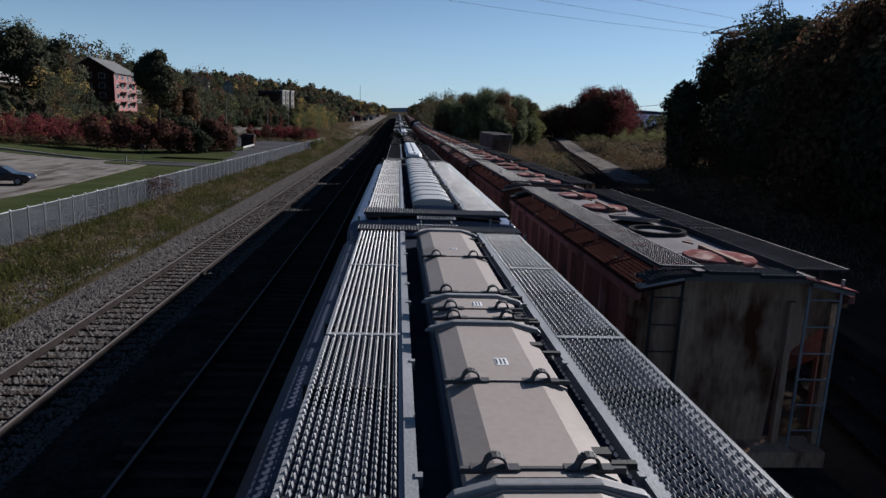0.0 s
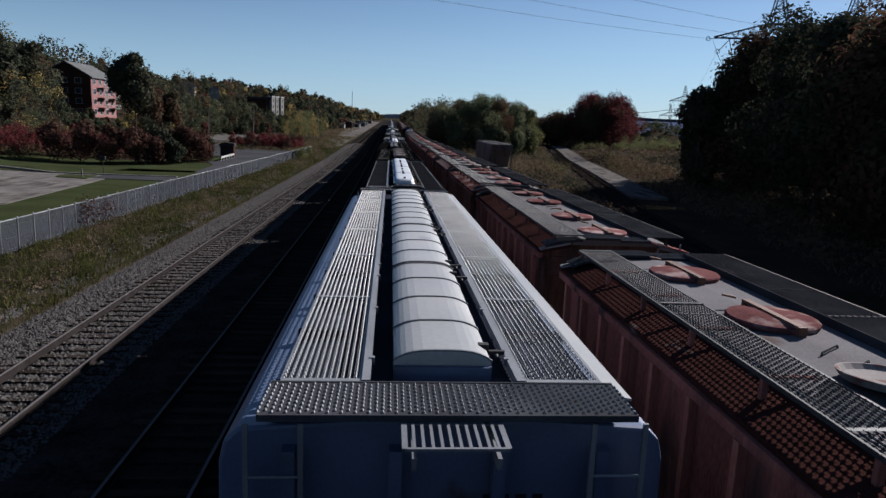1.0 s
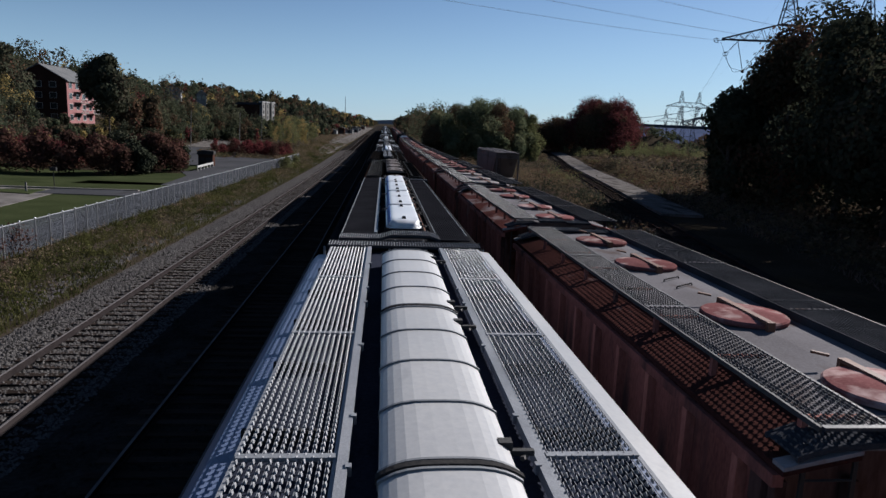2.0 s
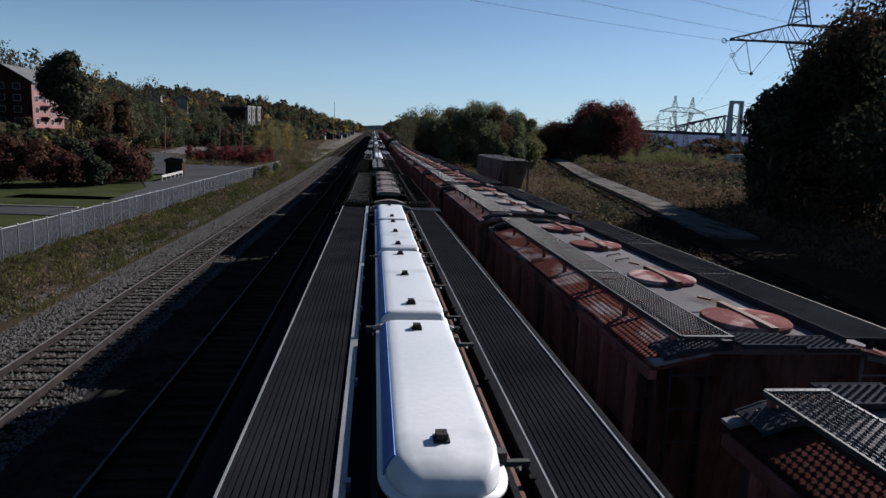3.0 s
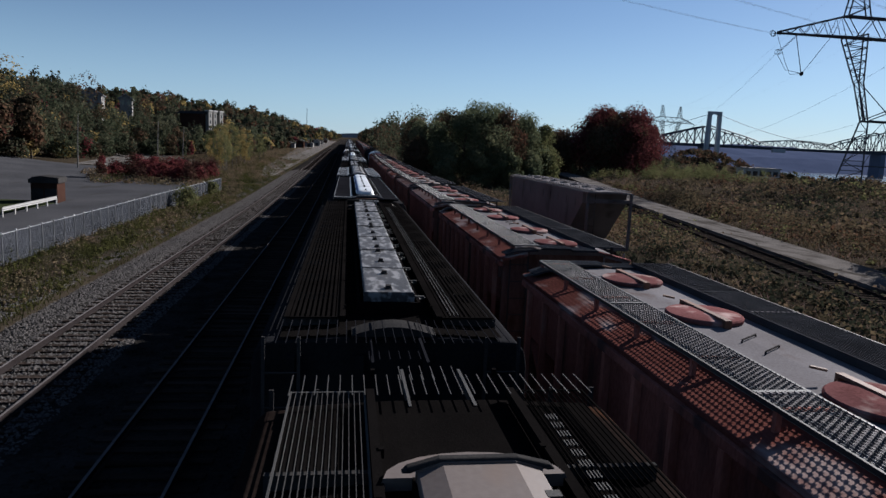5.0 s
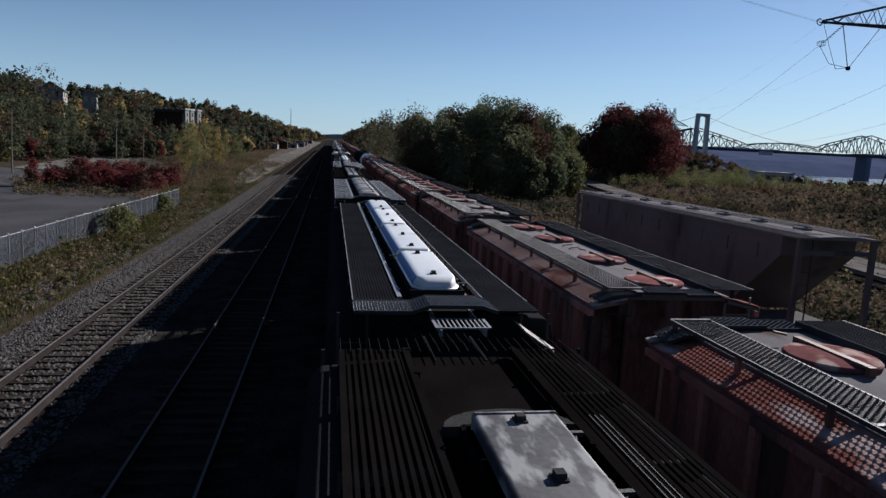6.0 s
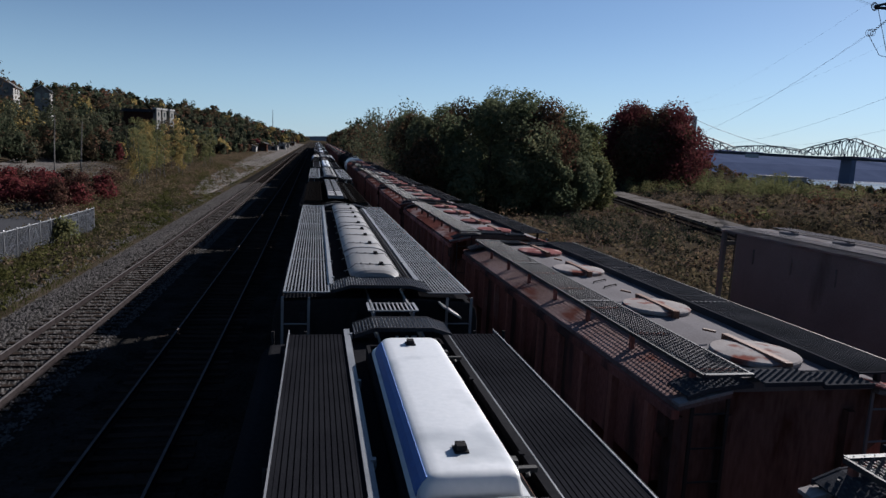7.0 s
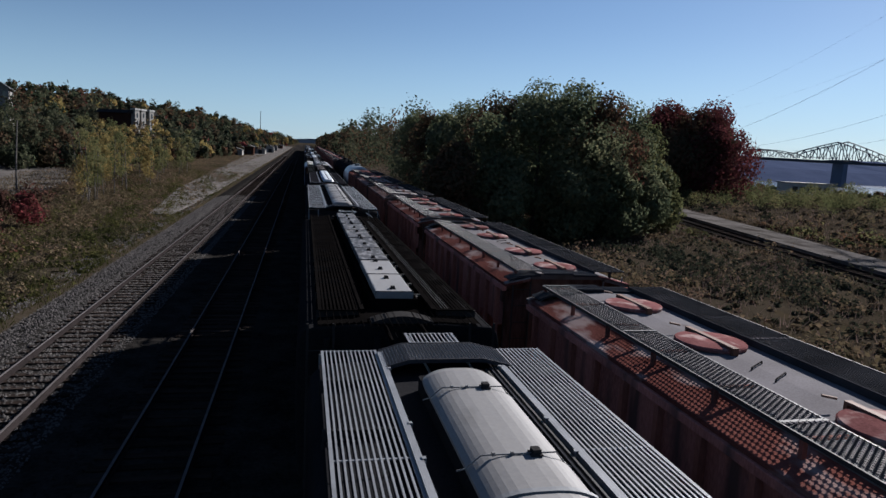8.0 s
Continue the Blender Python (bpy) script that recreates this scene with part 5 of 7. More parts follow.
fields = ((9000, 17.4, 62, 40, 235, 1.5, 0.1, 40, 1.5), (4200, 52, 175, 95, 345, 1.2, 0.2, 34, 1.9), (1500, 170, 420, 120, 350, 1.0, 0.45, 18, 1.8))
groups = {"shrubs": [], "bushes": [], "green": [], "dark": []}
for n, x0, x1, y0, y1, power, leaf, per, grow in fields:
    bx = x0 + (x1 - x0) * rng.uniform(0, 1, n) ** power
    by = rng.uniform(y0, y1, n)
    off = bx - track_c(by)
    lump = np.sin(bx * 0.33 + 2 * np.sin(by * 0.11)) * np.sin(by * 0.17 + 0.3 * bx) + rng.normal(0, 0.45, n)
    clear = ((off < -2.4) | (off > 6.8)) & (np.abs(bx - 24.4) > np.where((by > 72) & (by < 132), 2.6, 0))
    bx, by, lump = bx[clear], by[clear], lump[clear]
    h = (0.14 + 0.66 * np.clip(lump + 0.2, 0, 1.8) ** 1.3) * grow * np.where((off[clear] > 6.8) & (off[clear] < 12) & (by > 92) & (by < 185), 1.5, 1)
    r = h * rng.uniform(0.8, 1.3, len(bx))
    pts, k, way = domes(rng, bx, by, r, h, per)
    tone = (1.2 * np.sin(bx * 0.16 + 1.3 * np.sin(by * 0.07)) + 0.9 * np.sin(by * 0.1 + bx * 0.05) + rng.normal(0, 0.55, len(bx)))[k]
    for key, sel in (("shrubs", (tone > 0.8) & (tone <= 1.7)), ("bushes", (tone > -1.25) & (tone <= 0.8)), ("green", tone > 1.7), ("dark", tone <= -1.25)):
        groups[key].append((pts[sel], leaf, way[sel]))
for key, mat_, words, sd in (("shrubs", LEAF_MIXED, "low green and rust-brown shrubs on the meadow", 15), ("bushes", WEED_BROWN, "low dry brown bushes on the meadow", 16), ("green", LEAF_YELLOW_GREEN, "low yellow-green bushes on the meadow", 18), ("dark", LEAF_DARK, "low dark green bushes on the meadow", 19)):
    pts = np.concatenate([g[0] for g in groups[key]])
    size = np.concatenate([np.full(len(g[0]), g[1]) for g in groups[key]])
    ways = np.concatenate([g[2] for g in groups[key]])
    scatter("meadow_" + key if key in ("shrubs", "bushes") else "meadow_" + key + "_bushes", mat_, words, "shrubs", pts, size, sd, 1.7, out=ways)

# rough weeds on the verge
n = 5200
vy = 9 + 250 * rng.uniform(0, 1, n) ** 1.2
vx = -2.9 - rng.uniform(0, 1, n) * (6.1 + 5 * smooth((vy - 120) / 60))
vh = rng.uniform(0.08, 0.3, n) * (1 + 0.5 * smooth((vy - 70) / 90)) * (1 + 0.9 * (rng.uniform(0, 1, n) > 0.85)) * np.where(vx > -3.8, 0.5, 1)
pts, k, way = domes(rng, vx, vy, vh * 1.1, vh, 24)
pick = (np.sin(vx * 1.3 + vy * 0.23) + rng.normal(0, 0.6, n))[k] > 0.15
size = (0.032 + 0.03 * smooth((vy - 20) / 120))[k]
scatter("verge_brown_weeds", WEED_BROWN, "dry brown weeds on the verge", "weeds", pts[pick], size[pick], 36, 2.4, out=way[pick])
scatter("verge_green_weeds", GRASS, "green weeds on the verge", "weeds", pts[~pick], size[~pick], 37, 2.4, out=way[~pick])

# rough brown growth between the line and the hill
n = 4200
vy = 118 + 170 * rng.uniform(0, 1, n) ** 1.2
vx = -7.5 - 3.5 * smooth((vy - 150) / 80) - rng.uniform(0, 1, n) ** 0.9 * np.interp(vy, [118, 140, 170, 230, 290], [3, 12, 24, 20, 18])
vh = rng.uniform(0.25, 0.8, n) * (1 + 0.8 * (rng.uniform(0, 1, n) > 0.88))
far_lot = (vx < -8) & (vy < 150) | (vx < np.interp(vy, [188, 191, 210, 231, 252, 260], [-60, -20, -23, -27.5, -36.5, -60])) & (vy > 188)
vx, vy, vh = vx[~far_lot], vy[~far_lot], vh[~far_lot]
pts, k, way = domes(rng, vx, vy, vh * 0.95, vh, 22)
pick = (np.sin(vx * 0.5 + vy * 0.16) + rng.normal(0, 0.7, len(vx)))[k]
for nm, mt, wd, sel, sd in (("slope_brown_bushes", WEED_BROWN, "rough brown bushes below the hill", pick < 0.7, 38), ("slope_green_bushes", GRASS, "rough green bushes below the hill", (pick >= 0.7) & (pick < 1.4), 39), ("slope_red_bushes", LEAF_MIXED, "rusty bushes below the hill", pick >= 1.4, 41)):
    scatter(nm, mt, wd, "shrubs", pts[sel], 0.085, sd, 1.8, out=way[sel])

# hillside wood on the left
spots = {"green": [], "mixed": [], "dark": [], "yellow": [], "red": []}
for i in range(3300):
    y = 92 + 2100 * rng.uniform(0, 1) ** 2.2
    edge_x = float(np.interp(y, [90, 120, 150, 180, 195, 230, 300, 600, 1300], [-46, -45, -52, -53, -47, -45, -27, -17, -8]))
    x = edge_x - 165 * rng.uniform(0, 1) ** 1.2
    h = rng.uniform(6.5, 12) * (0.72 if x > edge_x - 12 else 1) * (1 + 0.2 * min(1.0, max(0.0, (y - 250) / 400))) * (1.38 if 190 < y < 310 and x < -50 else 1)
    sight = abs(x - (9 - 0.392 * y))
    if -84 < x < -62 and 187 < y < 218 or -76 < x < -46 and 392 < y < 420:
        continue
    if y < 193 and sight < 7 or y < 186 and abs(x - (8.8 - 0.563 * y)) < 9:
        h = rng.uniform(2.0, 3.4)
    if -76 < x < -44 and 300 < y < 393:
        h *= 0.62
    if abs(x - (9 - 0.385 * (y - 105))) < 11 and 370 < y < 498:
        h = rng.uniform(4.5, 7)
    if -84 < x < -56 and 284 < y < 312:
        continue
    if abs(x - (8.5 - 0.372 * (y - 103))) < 12 and 215 < y < 290:
        h = min(h, 14.6 - 0.1 * max(0.0, -x - 40))
    kind = rng.choice(["green", "mixed", "dark", "yellow", "red"], p=[0.4, 0.22, 0.3, 0.06, 0.02])
    h *= rng.choice([0.8, 1.0, 1.0, 1.25])
    spots[kind].append((x, y, h, h * rng.uniform(0.28, 0.5)))
for i in range(240):
    y = 118 + 420 * rng.uniform(0, 1) ** 1.3
    edge_x = float(np.interp(y, [90, 120, 150, 180, 195, 230, 300, 600], [-46, -45, -52, -53, -47, -45, -27, -17]))
    x = edge_x + rng.uniform(-4, 4)
    h = rng.uniform(2.5, 6.0) if abs(x - (9 - 0.392 * y)) > 7 else rng.uniform(1.8, 3.0)
    spots[rng.choice(["green", "mixed", "yellow", "red", "dark"], p=[0.35, 0.3, 0.15, 0.1, 0.1])].append((x, y, h, h * 0.55))
woods("hillside_green_wood", spots["green"], LEAF_GREEN, "dense green broadleaf wood on the hillside", 21)
woods("hillside_autumn_wood", spots["mixed"], LEAF_MIXED, "wood turning brown and orange on the hillside", 22)
woods("hillside_dark_wood", spots["dark"], LEAF_DARK, "dark wood on the hillside", 23)
woods("hillside_yellow_wood", spots["yellow"], LEAF_YELLOW, "yellowing trees among the hillside wood", 24)
woods("hillside_red_wood", spots["red"], LEAF_RED, "red autumn trees among the hillside wood", 25)

# red sumac belt behind the lawn, and shrubs round the turning place
sumac = [(-27 - 20 * t + rng.normal(0, 1.3), 119 - 26 * t + rng.normal(0, 1.3), rng.uniform(3.4, 4.6), rng.uniform(1.5, 2.2)) for t in np.linspace(0, 1.5, 90)]
woods("sumac_belt", sumac, LEAF_RED, "belt of dark red sumac shrubs behind the lawn", 26, 330, 0.3, "shrubs")
under = [(x + rng.normal(0.5, 1), y - 1.5 + rng.normal(0, 0.6), h * 0.45, 1.5) for x, y, h, _ in sumac]
woods("sumac_underwood", under, LEAF_MIXED, "low brown-green growth in front of the sumac", 27, 160, 0.25, "shrubs")
woods("brown_thicket", [(-19.8, 106.5, 5.4, 2.9), (-18.6, 110, 4.6, 2.2), (-22.5, 106, 5.0, 2.6)], LEAF_MAROON, "tall dark brown-red thicket beside the lot", 42, 1700, 0.5, "shrubs")
woods("dark_thicket", [(-20.6, 108.5, 5.6, 2.9), (-23.6, 104.5, 5.6, 2.8), (-18.6, 113, 3.6, 1.9), (-20.8, 103.2, 3.4, 1.8)], LEAF_DARK, "tall dark thicket beside the lot", 43, 1700, 0.5, "shrubs")
woods("red_thicket", [(-22.6, 101.2, 3.6, 1.9), (-25.2, 101.5, 5.0, 2.5), (-28, 100.5, 5.6, 2.7), (-31.5, 100, 5.4, 2.8), (-35, 100, 5.2, 2.8)], LEAF_MAROON, "dark red sumac thicket behind the mown lawn", 44, 1500, 0.48, "shrubs")
bushes = [(-24.5, 116, 3.6, 2.4), (-23, 118.5, 3.0, 2.2), (-26, 113, 3.8, 2.6), (-21.5, 116, 2.2, 1.7)]
woods("dark_bushes", bushes, LEAF_DARK, "dark rounded bushes beside the road", 28, 700, 0.24, "shrubs")
low_red = [(-11.5 - 15 * rng.uniform(), 157 + 14 * rng.uniform(), rng.uniform(1.8, 3.5), rng.uniform(1.2, 2.1)) for _ in range(34)]
woods("low_brown_shrubs", low_red[1::2], LEAF_MAROON, "dark brown shrubs past the turning place", 65, 520, 0.3, "shrubs")
woods("low_red_shrubs", low_red[::2], LEAF_RED, "dark red-brown shrubs past the turning place", 29, 520, 0.36, "shrubs")
birches = []
for _ in range(66):
    y = 184 + 78 * rng.uniform()
    birches.append((-12.2 + (21 - 0.25 * (y - 94.8)) * rng.uniform() ** 0.8, y, rng.uniform(5, 10.5), rng.uniform(0.9, 1.7)))
woods("birch_thicket", birches[::3], LEAF_YELLOW, "thicket of yellow young birches", 30, 420, 0.2, "shrubs")
woods("green_birch_thicket", birches[1::3] + birches[2::3], LEAF_YELLOW_GREEN, "thicket of yellow-green young birches", 63, 420, 0.2, "shrubs")
tr = Shape()
for x, y, h, r in birches:
    z = float(height(x, y))
    lean_ = rng.normal(0, 0.45, 2)
    tr.tube([(x, y, z - 0.2), (x + lean_[0], y + lean_[1], z + h * 0.4), (x + 1.8 * lean_[0], y + 1.8 * lean_[1], z + h * 0.7)], 0.06, 5, 0.02)
tagged(part("birch_trunks", tr, BARK_PALE), "thin pale trunks of young birches", "trunks", kind="stuff")
greens = [(-40 - 14 * rng.uniform(), 212 + 56 * rng.uniform(), rng.uniform(8, 13), rng.uniform(2.2, 3.4)) for _ in range(26)]
woods("green_thicket", greens, LEAF_GREEN, "green trees behind the birches", 31, 420, 0.32, "shrubs")
for i, (x, y, h, r) in enumerate([(-6.0, 124.5, 2.1, 1.5), (-6.4, 127.5, 1.3, 0.9), (-6.6, 139, 1.6, 1.1), (-8.2, 47.5, 1.9, 1.2), (-8.4, 50.5, 1.6, 1.0)]):
    rr = np.random.default_rng(40 + i)
    bush = thing("shrub", ("thin dull red creeper growing on the fence", "yellow-green shrub growing through the fence")[i < 3], "shrub", pose(x, y, float(height(x, y))), "shrubs at the fence")
    pts, way = crown_points(rr, 800 if i < 3 else 420, 0.1, h, r, 6)
    pts = pts + rr.normal(0, 0.14, pts.shape)
    v, f = quads(pts, 0.12 if i < 3 else 0.075, rr, out=way)
    ob = new("foliage", quad_mesh("foliage", v, f, LEAF_YELLOW_GREEN if i < 3 else LEAF_MAROON))
    ob.parent = bush

# single trees in front of the buildings
tree(-42.7, 150, 18.2, 5.4, LEAF_DARK, "tall dark evergreen standing before the apartment block", 51, 8500, 0.36, 0.42, group="trees on the slope")
tree(-86, 178, 17, 6.5, LEAF_DARK, "large dark broadleaf tree between the apartment blocks", 52, 4200, 0.5, 0.15, group="trees on the slope")
tree(-79, 172, 14, 5.0, LEAF_DARK, "dark broadleaf tree before the apartment block", 53, 3600, 0.45, 0.12, group="trees on the slope")
tree(-47, 188, 12, 4.0, LEAF_MIXED, "rusty autumn tree on the slope", 54, 3000, 0.4, 0.15, group="trees on the slope")
tree(-51, 184, 10.5, 3.6, LEAF_MIXED, "brownish autumn tree on the slope", 55, 2600, 0.4, 0.15, group="trees on the slope")

tree(-76, 179, 17, 6.5, LEAF_DARK, "dark broadleaf tree before the pink apartment block", 56, 3600, 0.42, 0.12, group="trees on the slope")

# tall dark trees on the river side, near the start
# Those nearest the start stand out of view, added to shade the ground.
big_trees = [(52, 85, 19, 7.0), (47.5, 88, 12, 4.2), (59, 90, 23, 8), (61, 78, 22, 8), (67, 98, 23, 8), (70, 84, 24, 9), (58, 68, 20, 7), (76, 72, 23, 9), (66, 60, 21, 8), (60, 101, 17, 6), (46, 62, 17, 6.5), (50, 50, 19, 7), (58, 55, 20, 7.5), (42, 46, 16, 6), (55, 40, 18, 7), (48, 34, 16, 6), (45, 27, 17, 7), (40, 17, 16, 6.5), (44, 6, 17, 7), (36, 23, 15, 6), (33, 14, 13, 5.5), (38, 33, 16, 6.5), (50, 73, 18, 7), (45, 54, 16, 6.5), (53, 60, 18, 7), (47, 42, 16, 6.5), (56, 93, 19, 7), (41, 38, 15, 6), (63, 107, 16, 6.5), (68, 105, 18, 7), (60, 97, 15, 6)]
for i, (x, y, h, r) in enumerate(big_trees):
    tree(x, y, h + 1.6, r, LEAF_MIXED if i in (0, 3, 13, 23) else LEAF_DARK, "tall dark broadleaf tree with some rusty leaves" if i in (0, 3, 13, 23) else "tall dark broadleaf tree in full leaf", 160 + i, 9500, 0.27, 0.04, trunk=0.32, group="tall trees beyond the branch line")
# tree row along the rusty train, and the red grove
row_rise = 1.13
row = [(20.5, 166, 7.5, 3.2), (24, 167, 10, 4), (28, 167, 12, 4.6), (32, 168, 13.2, 5), (36, 171, 12.8, 4.8), (41.5, 176, 12.2, 4.8), (45.8, 181, 11, 4.4), (22, 176, 10.5, 4.2), (27, 177, 12.5, 4.8), (32, 178, 14, 5.2), (37, 181, 14, 5.2), (43, 186, 12.5, 4.8),
       (22.5, 187, 11, 4.4), (28, 190, 12.5, 4.8), (34, 191, 14, 5.2), (40, 195, 13.5, 5), (47, 199, 12.5, 4.6), (23, 199, 11.5, 4.4), (30, 204, 13, 5), (37, 207, 14, 5), (45, 211, 13.5, 5), (25, 214, 12, 4.6), (30, 164.5, 6, 3.2), (35, 166.5, 6.5, 3.4), (40, 170, 6, 3.2), (44.5, 174.5, 6, 3.2), (25, 163.5, 5, 2.8), (51, 222, 12, 5), (54, 234, 12.5, 5)]
for i, (x, y, h, r) in enumerate(row):
    pale_ = i in (6, 25)
    tree(x, y, h * row_rise, r, LEAF_YELLOW_GREEN if pale_ else LEAF_ROW if i % 4 or i > 21 else LEAF_MIXED, "leafy yellow-green tree at the wood's edge" if pale_ else "leafy green tree at the wood's edge" if i % 4 or i > 21 else "leafy tree with browning crown at the wood's edge", 80 + i, 7600, 0.19, 0.03, trunk=0.2, group="trees at the wood's edge")
far_row = [(21 + 14 * rng.uniform() + (y - 220) * 0.01, y, rng.uniform(12, 17), rng.uniform(4, 5.8)) for y in np.linspace(218, 1250, 190)]
woods("lineside_wood", far_row[::2], LEAF_GREEN, "green wood beside the rusty train", 32, 380, 0.4)
woods("lineside_autumn_wood", far_row[1::2], LEAF_MIXED, "autumn wood beside the rusty train", 33, 380, 0.4)
grove = [(70, 243, 11, 6.5), (74, 226, 17.5, 8.5), (82.5, 224, 18.2, 8.5), (87, 229, 17.6, 7.5), (66, 231, 11.5, 7), (59, 236, 9.5, 6.5), (80, 218, 13, 8), (73, 221, 12, 7.5), (79, 234, 18, 9), (78.5, 222, 16.5, 7.5), (66, 238, 11.5, 7), (91, 233, 15, 6), (78, 229, 18.2, 8)]
for i, (x, y, h, r) in enumerate(grove):
    tree(x, y, h, r * 1.1, LEAF_GROVE if i in (1, 2, 3, 6, 12) else LEAF_MIXED, "round crowned tree in dark red autumn leaf" if i in (1, 2, 3, 6, 12) else "round crowned tree turning rusty brown", 130 + i, 7500, 0.3, 0.03, trunk=0.25, group="red grove")
point = [(425 + rng.normal(0, 55), 780 + rng.normal(0, 45), rng.uniform(4, 8), rng.uniform(3, 6)) for _ in range(220)]
belt = []
for _ in range(150):
    x = rng.uniform(75, 345)
    y = 338 + rng.normal(0, 4) + 0.12 * (x - 140)
    top = float(np.interp(x, [75, 110, 140, 170, 210, 250, 345], [9.0, 8.0, 4.0, 2.0, 2.2, 0.8, -1.0])) + rng.uniform(-1.6, 0.5)
    belt.append((x, y, max(2.0, top - float(height(x, y))), rng.uniform(2.2, 4.2)))
woods("shore_belt", belt[::2], LEAF_GREEN, "green shrubs along the river bank", 61, 420, 0.3, "shrubs")
woods("shore_autumn_belt", belt[1::2], LEAF_MIXED, "brown autumn shrubs along the river bank", 62, 420, 0.3, "shrubs")
far_point = [(302 + rng.normal(0, 34), 715 + rng.normal(0, 30), rng.uniform(5, 9), rng.uniform(3, 6)) for _ in range(120)]
woods("far_wooded_point", far_point, LEAF_GREEN, "dark green wood on a far point by the river", 64, 90, 0.5)
woods("wooded_point", point, LEAF_MIXED, "brown and green wood on a point by the river", 34, 90, 0.55)
edge = [(68 + 32 * t + rng.normal(0, 4), 205 + 18 * rng.normal(0, 0.5), rng.uniform(0.8, 2.4) + 3.2 * rng.uniform(0, 1) ** 3, rng.uniform(1.3, 2.6)) for t in rng.uniform(0, 1, 80)]
woods("grove_bushes", edge, LEAF_YELLOW_GREEN, "yellow-green bushes at the foot of the red grove", 35, 260, 0.17, "shrubs")

# ---------------------------------------------------------------- left of the lines: lot, lawn, road, fence


def fence_x(y):
    return float(np.interp(y, [0, 30, 60, 90, 123, 146], [-8.75, -8.6, -8.2, -7.6, -7.3, -6.45]))


sheet("lawn", ([(-9.3, 20), (-9.3, 60), (-9.3, 92)], [(-60, 20), (-58, 60), (-50, 96)]), LAWN, 0.03, "mown green lawn behind the fence", "lawn")
sheet("lawn_bank", ([(-12.5, 90), (-14, 108)], [(-52, 88), (-46, 108)]), LAWN, 0.03, "mown green lawn below the sumac", "lawn")
sheet("parking_lot", ([(-17.8, 28), (-17.8, 56), (-19.2, 73), (-20.2, 82.4)], [(-52, 28), (-50, 50), (-46, 72), (-44, 84)]), GRAVEL, 0.06, "pale worn parking lot", "parking lot")
sheet("service_road", ([(-9.1, 88), (-8.2, 104), (-7.9, 125), (-8.2, 146), (-13, 162), (-24, 186)], [(-14.2, 90), (-15.4, 104), (-24, 125), (-38, 150), (-46, 172), (-52, 186)]), ASPHALT, 0.07, "blue-grey asphalt service road and turning place", "road")
sheet("lot_entry", ([(-9.2, 77.5), (-9.4, 82.6)], [(-21.5, 78.6), (-21.5, 82.6)]), ASPHALT, 0.09, "blue-grey asphalt driveway to the parking lot", "road")
sheet("sidewalk", ([(-9.3, 20), (-9.3, 60), (-9.2, 88)], [(-11.8, 20), (-11.8, 60), (-12.5, 88)]), ASPHALT, 0.06, "narrow asphalt path along the fence", "path")
sheet("lot_island", ([(-21.2, 77.4), (-21.8, 81.4)], [(-24.6, 78.4), (-25.4, 80.8)]), LAWN, 0.13, "small grass island in the parking lot", "lawn", 2.0)
sheet("grass_island", ([(-17.4, 112), (-17.6, 126)], [(-24, 112), (-23, 126)]), LAWN, 0.12, "grass island in the turning place", "lawn")
sheet("dirt_path", ([(-20.5, 191), (-23.5, 210), (-28, 231), (-37, 252)], [(-40, 188), (-42, 206), (-45, 226), (-52, 248)]), GRAVEL, 0.06, "pale dirt path at the foot of the hill", "path")
sheet("lineside_gravel", ([(-3.6, 177), (-3.3, 207), (-3.2, 260), (-3.2, 420), (-3.2, 900)], [(-5.6, 177), (-8.6, 209), (-10.5, 257), (-16, 420), (-20, 900)]), GRAVEL, 0.13, "bare gravel strip beside the line", "path", 14)
curb = Shape()
for (xa, ya), (xb, yb) in (((-14, 83.0), (-27, 83.6)), ((-27, 83.6), (-50, 84.6))):
    d = Vector((xb - xa, yb - ya, 0)).normalized() * 0.2
    za, zb = float(height(xa, ya)), float(height(xb, yb))
    curb.add([(xa - d.y, ya + d.x, za - 0.1), (xa + d.y, ya - d.x, za - 0.1), (xb + d.y, yb - d.x, zb - 0.1), (xb - d.y, yb + d.x, zb - 0.1),
              (xa - d.y, ya + d.x, za + 0.14), (xa + d.y, ya - d.x, za + 0.14), (xb + d.y, yb - d.x, zb + 0.14), (xb - d.y, yb + d.x, zb + 0.14)],
             [(3, 2, 1, 0), (4, 5, 6, 7), (0, 1, 5, 4), (1, 2, 6, 5), (2, 3, 7, 6), (3, 0, 4, 7)])
tagged(part("kerb", curb, CONCRETE), "pale concrete kerb along the lawn", "kerb", kind="structure")

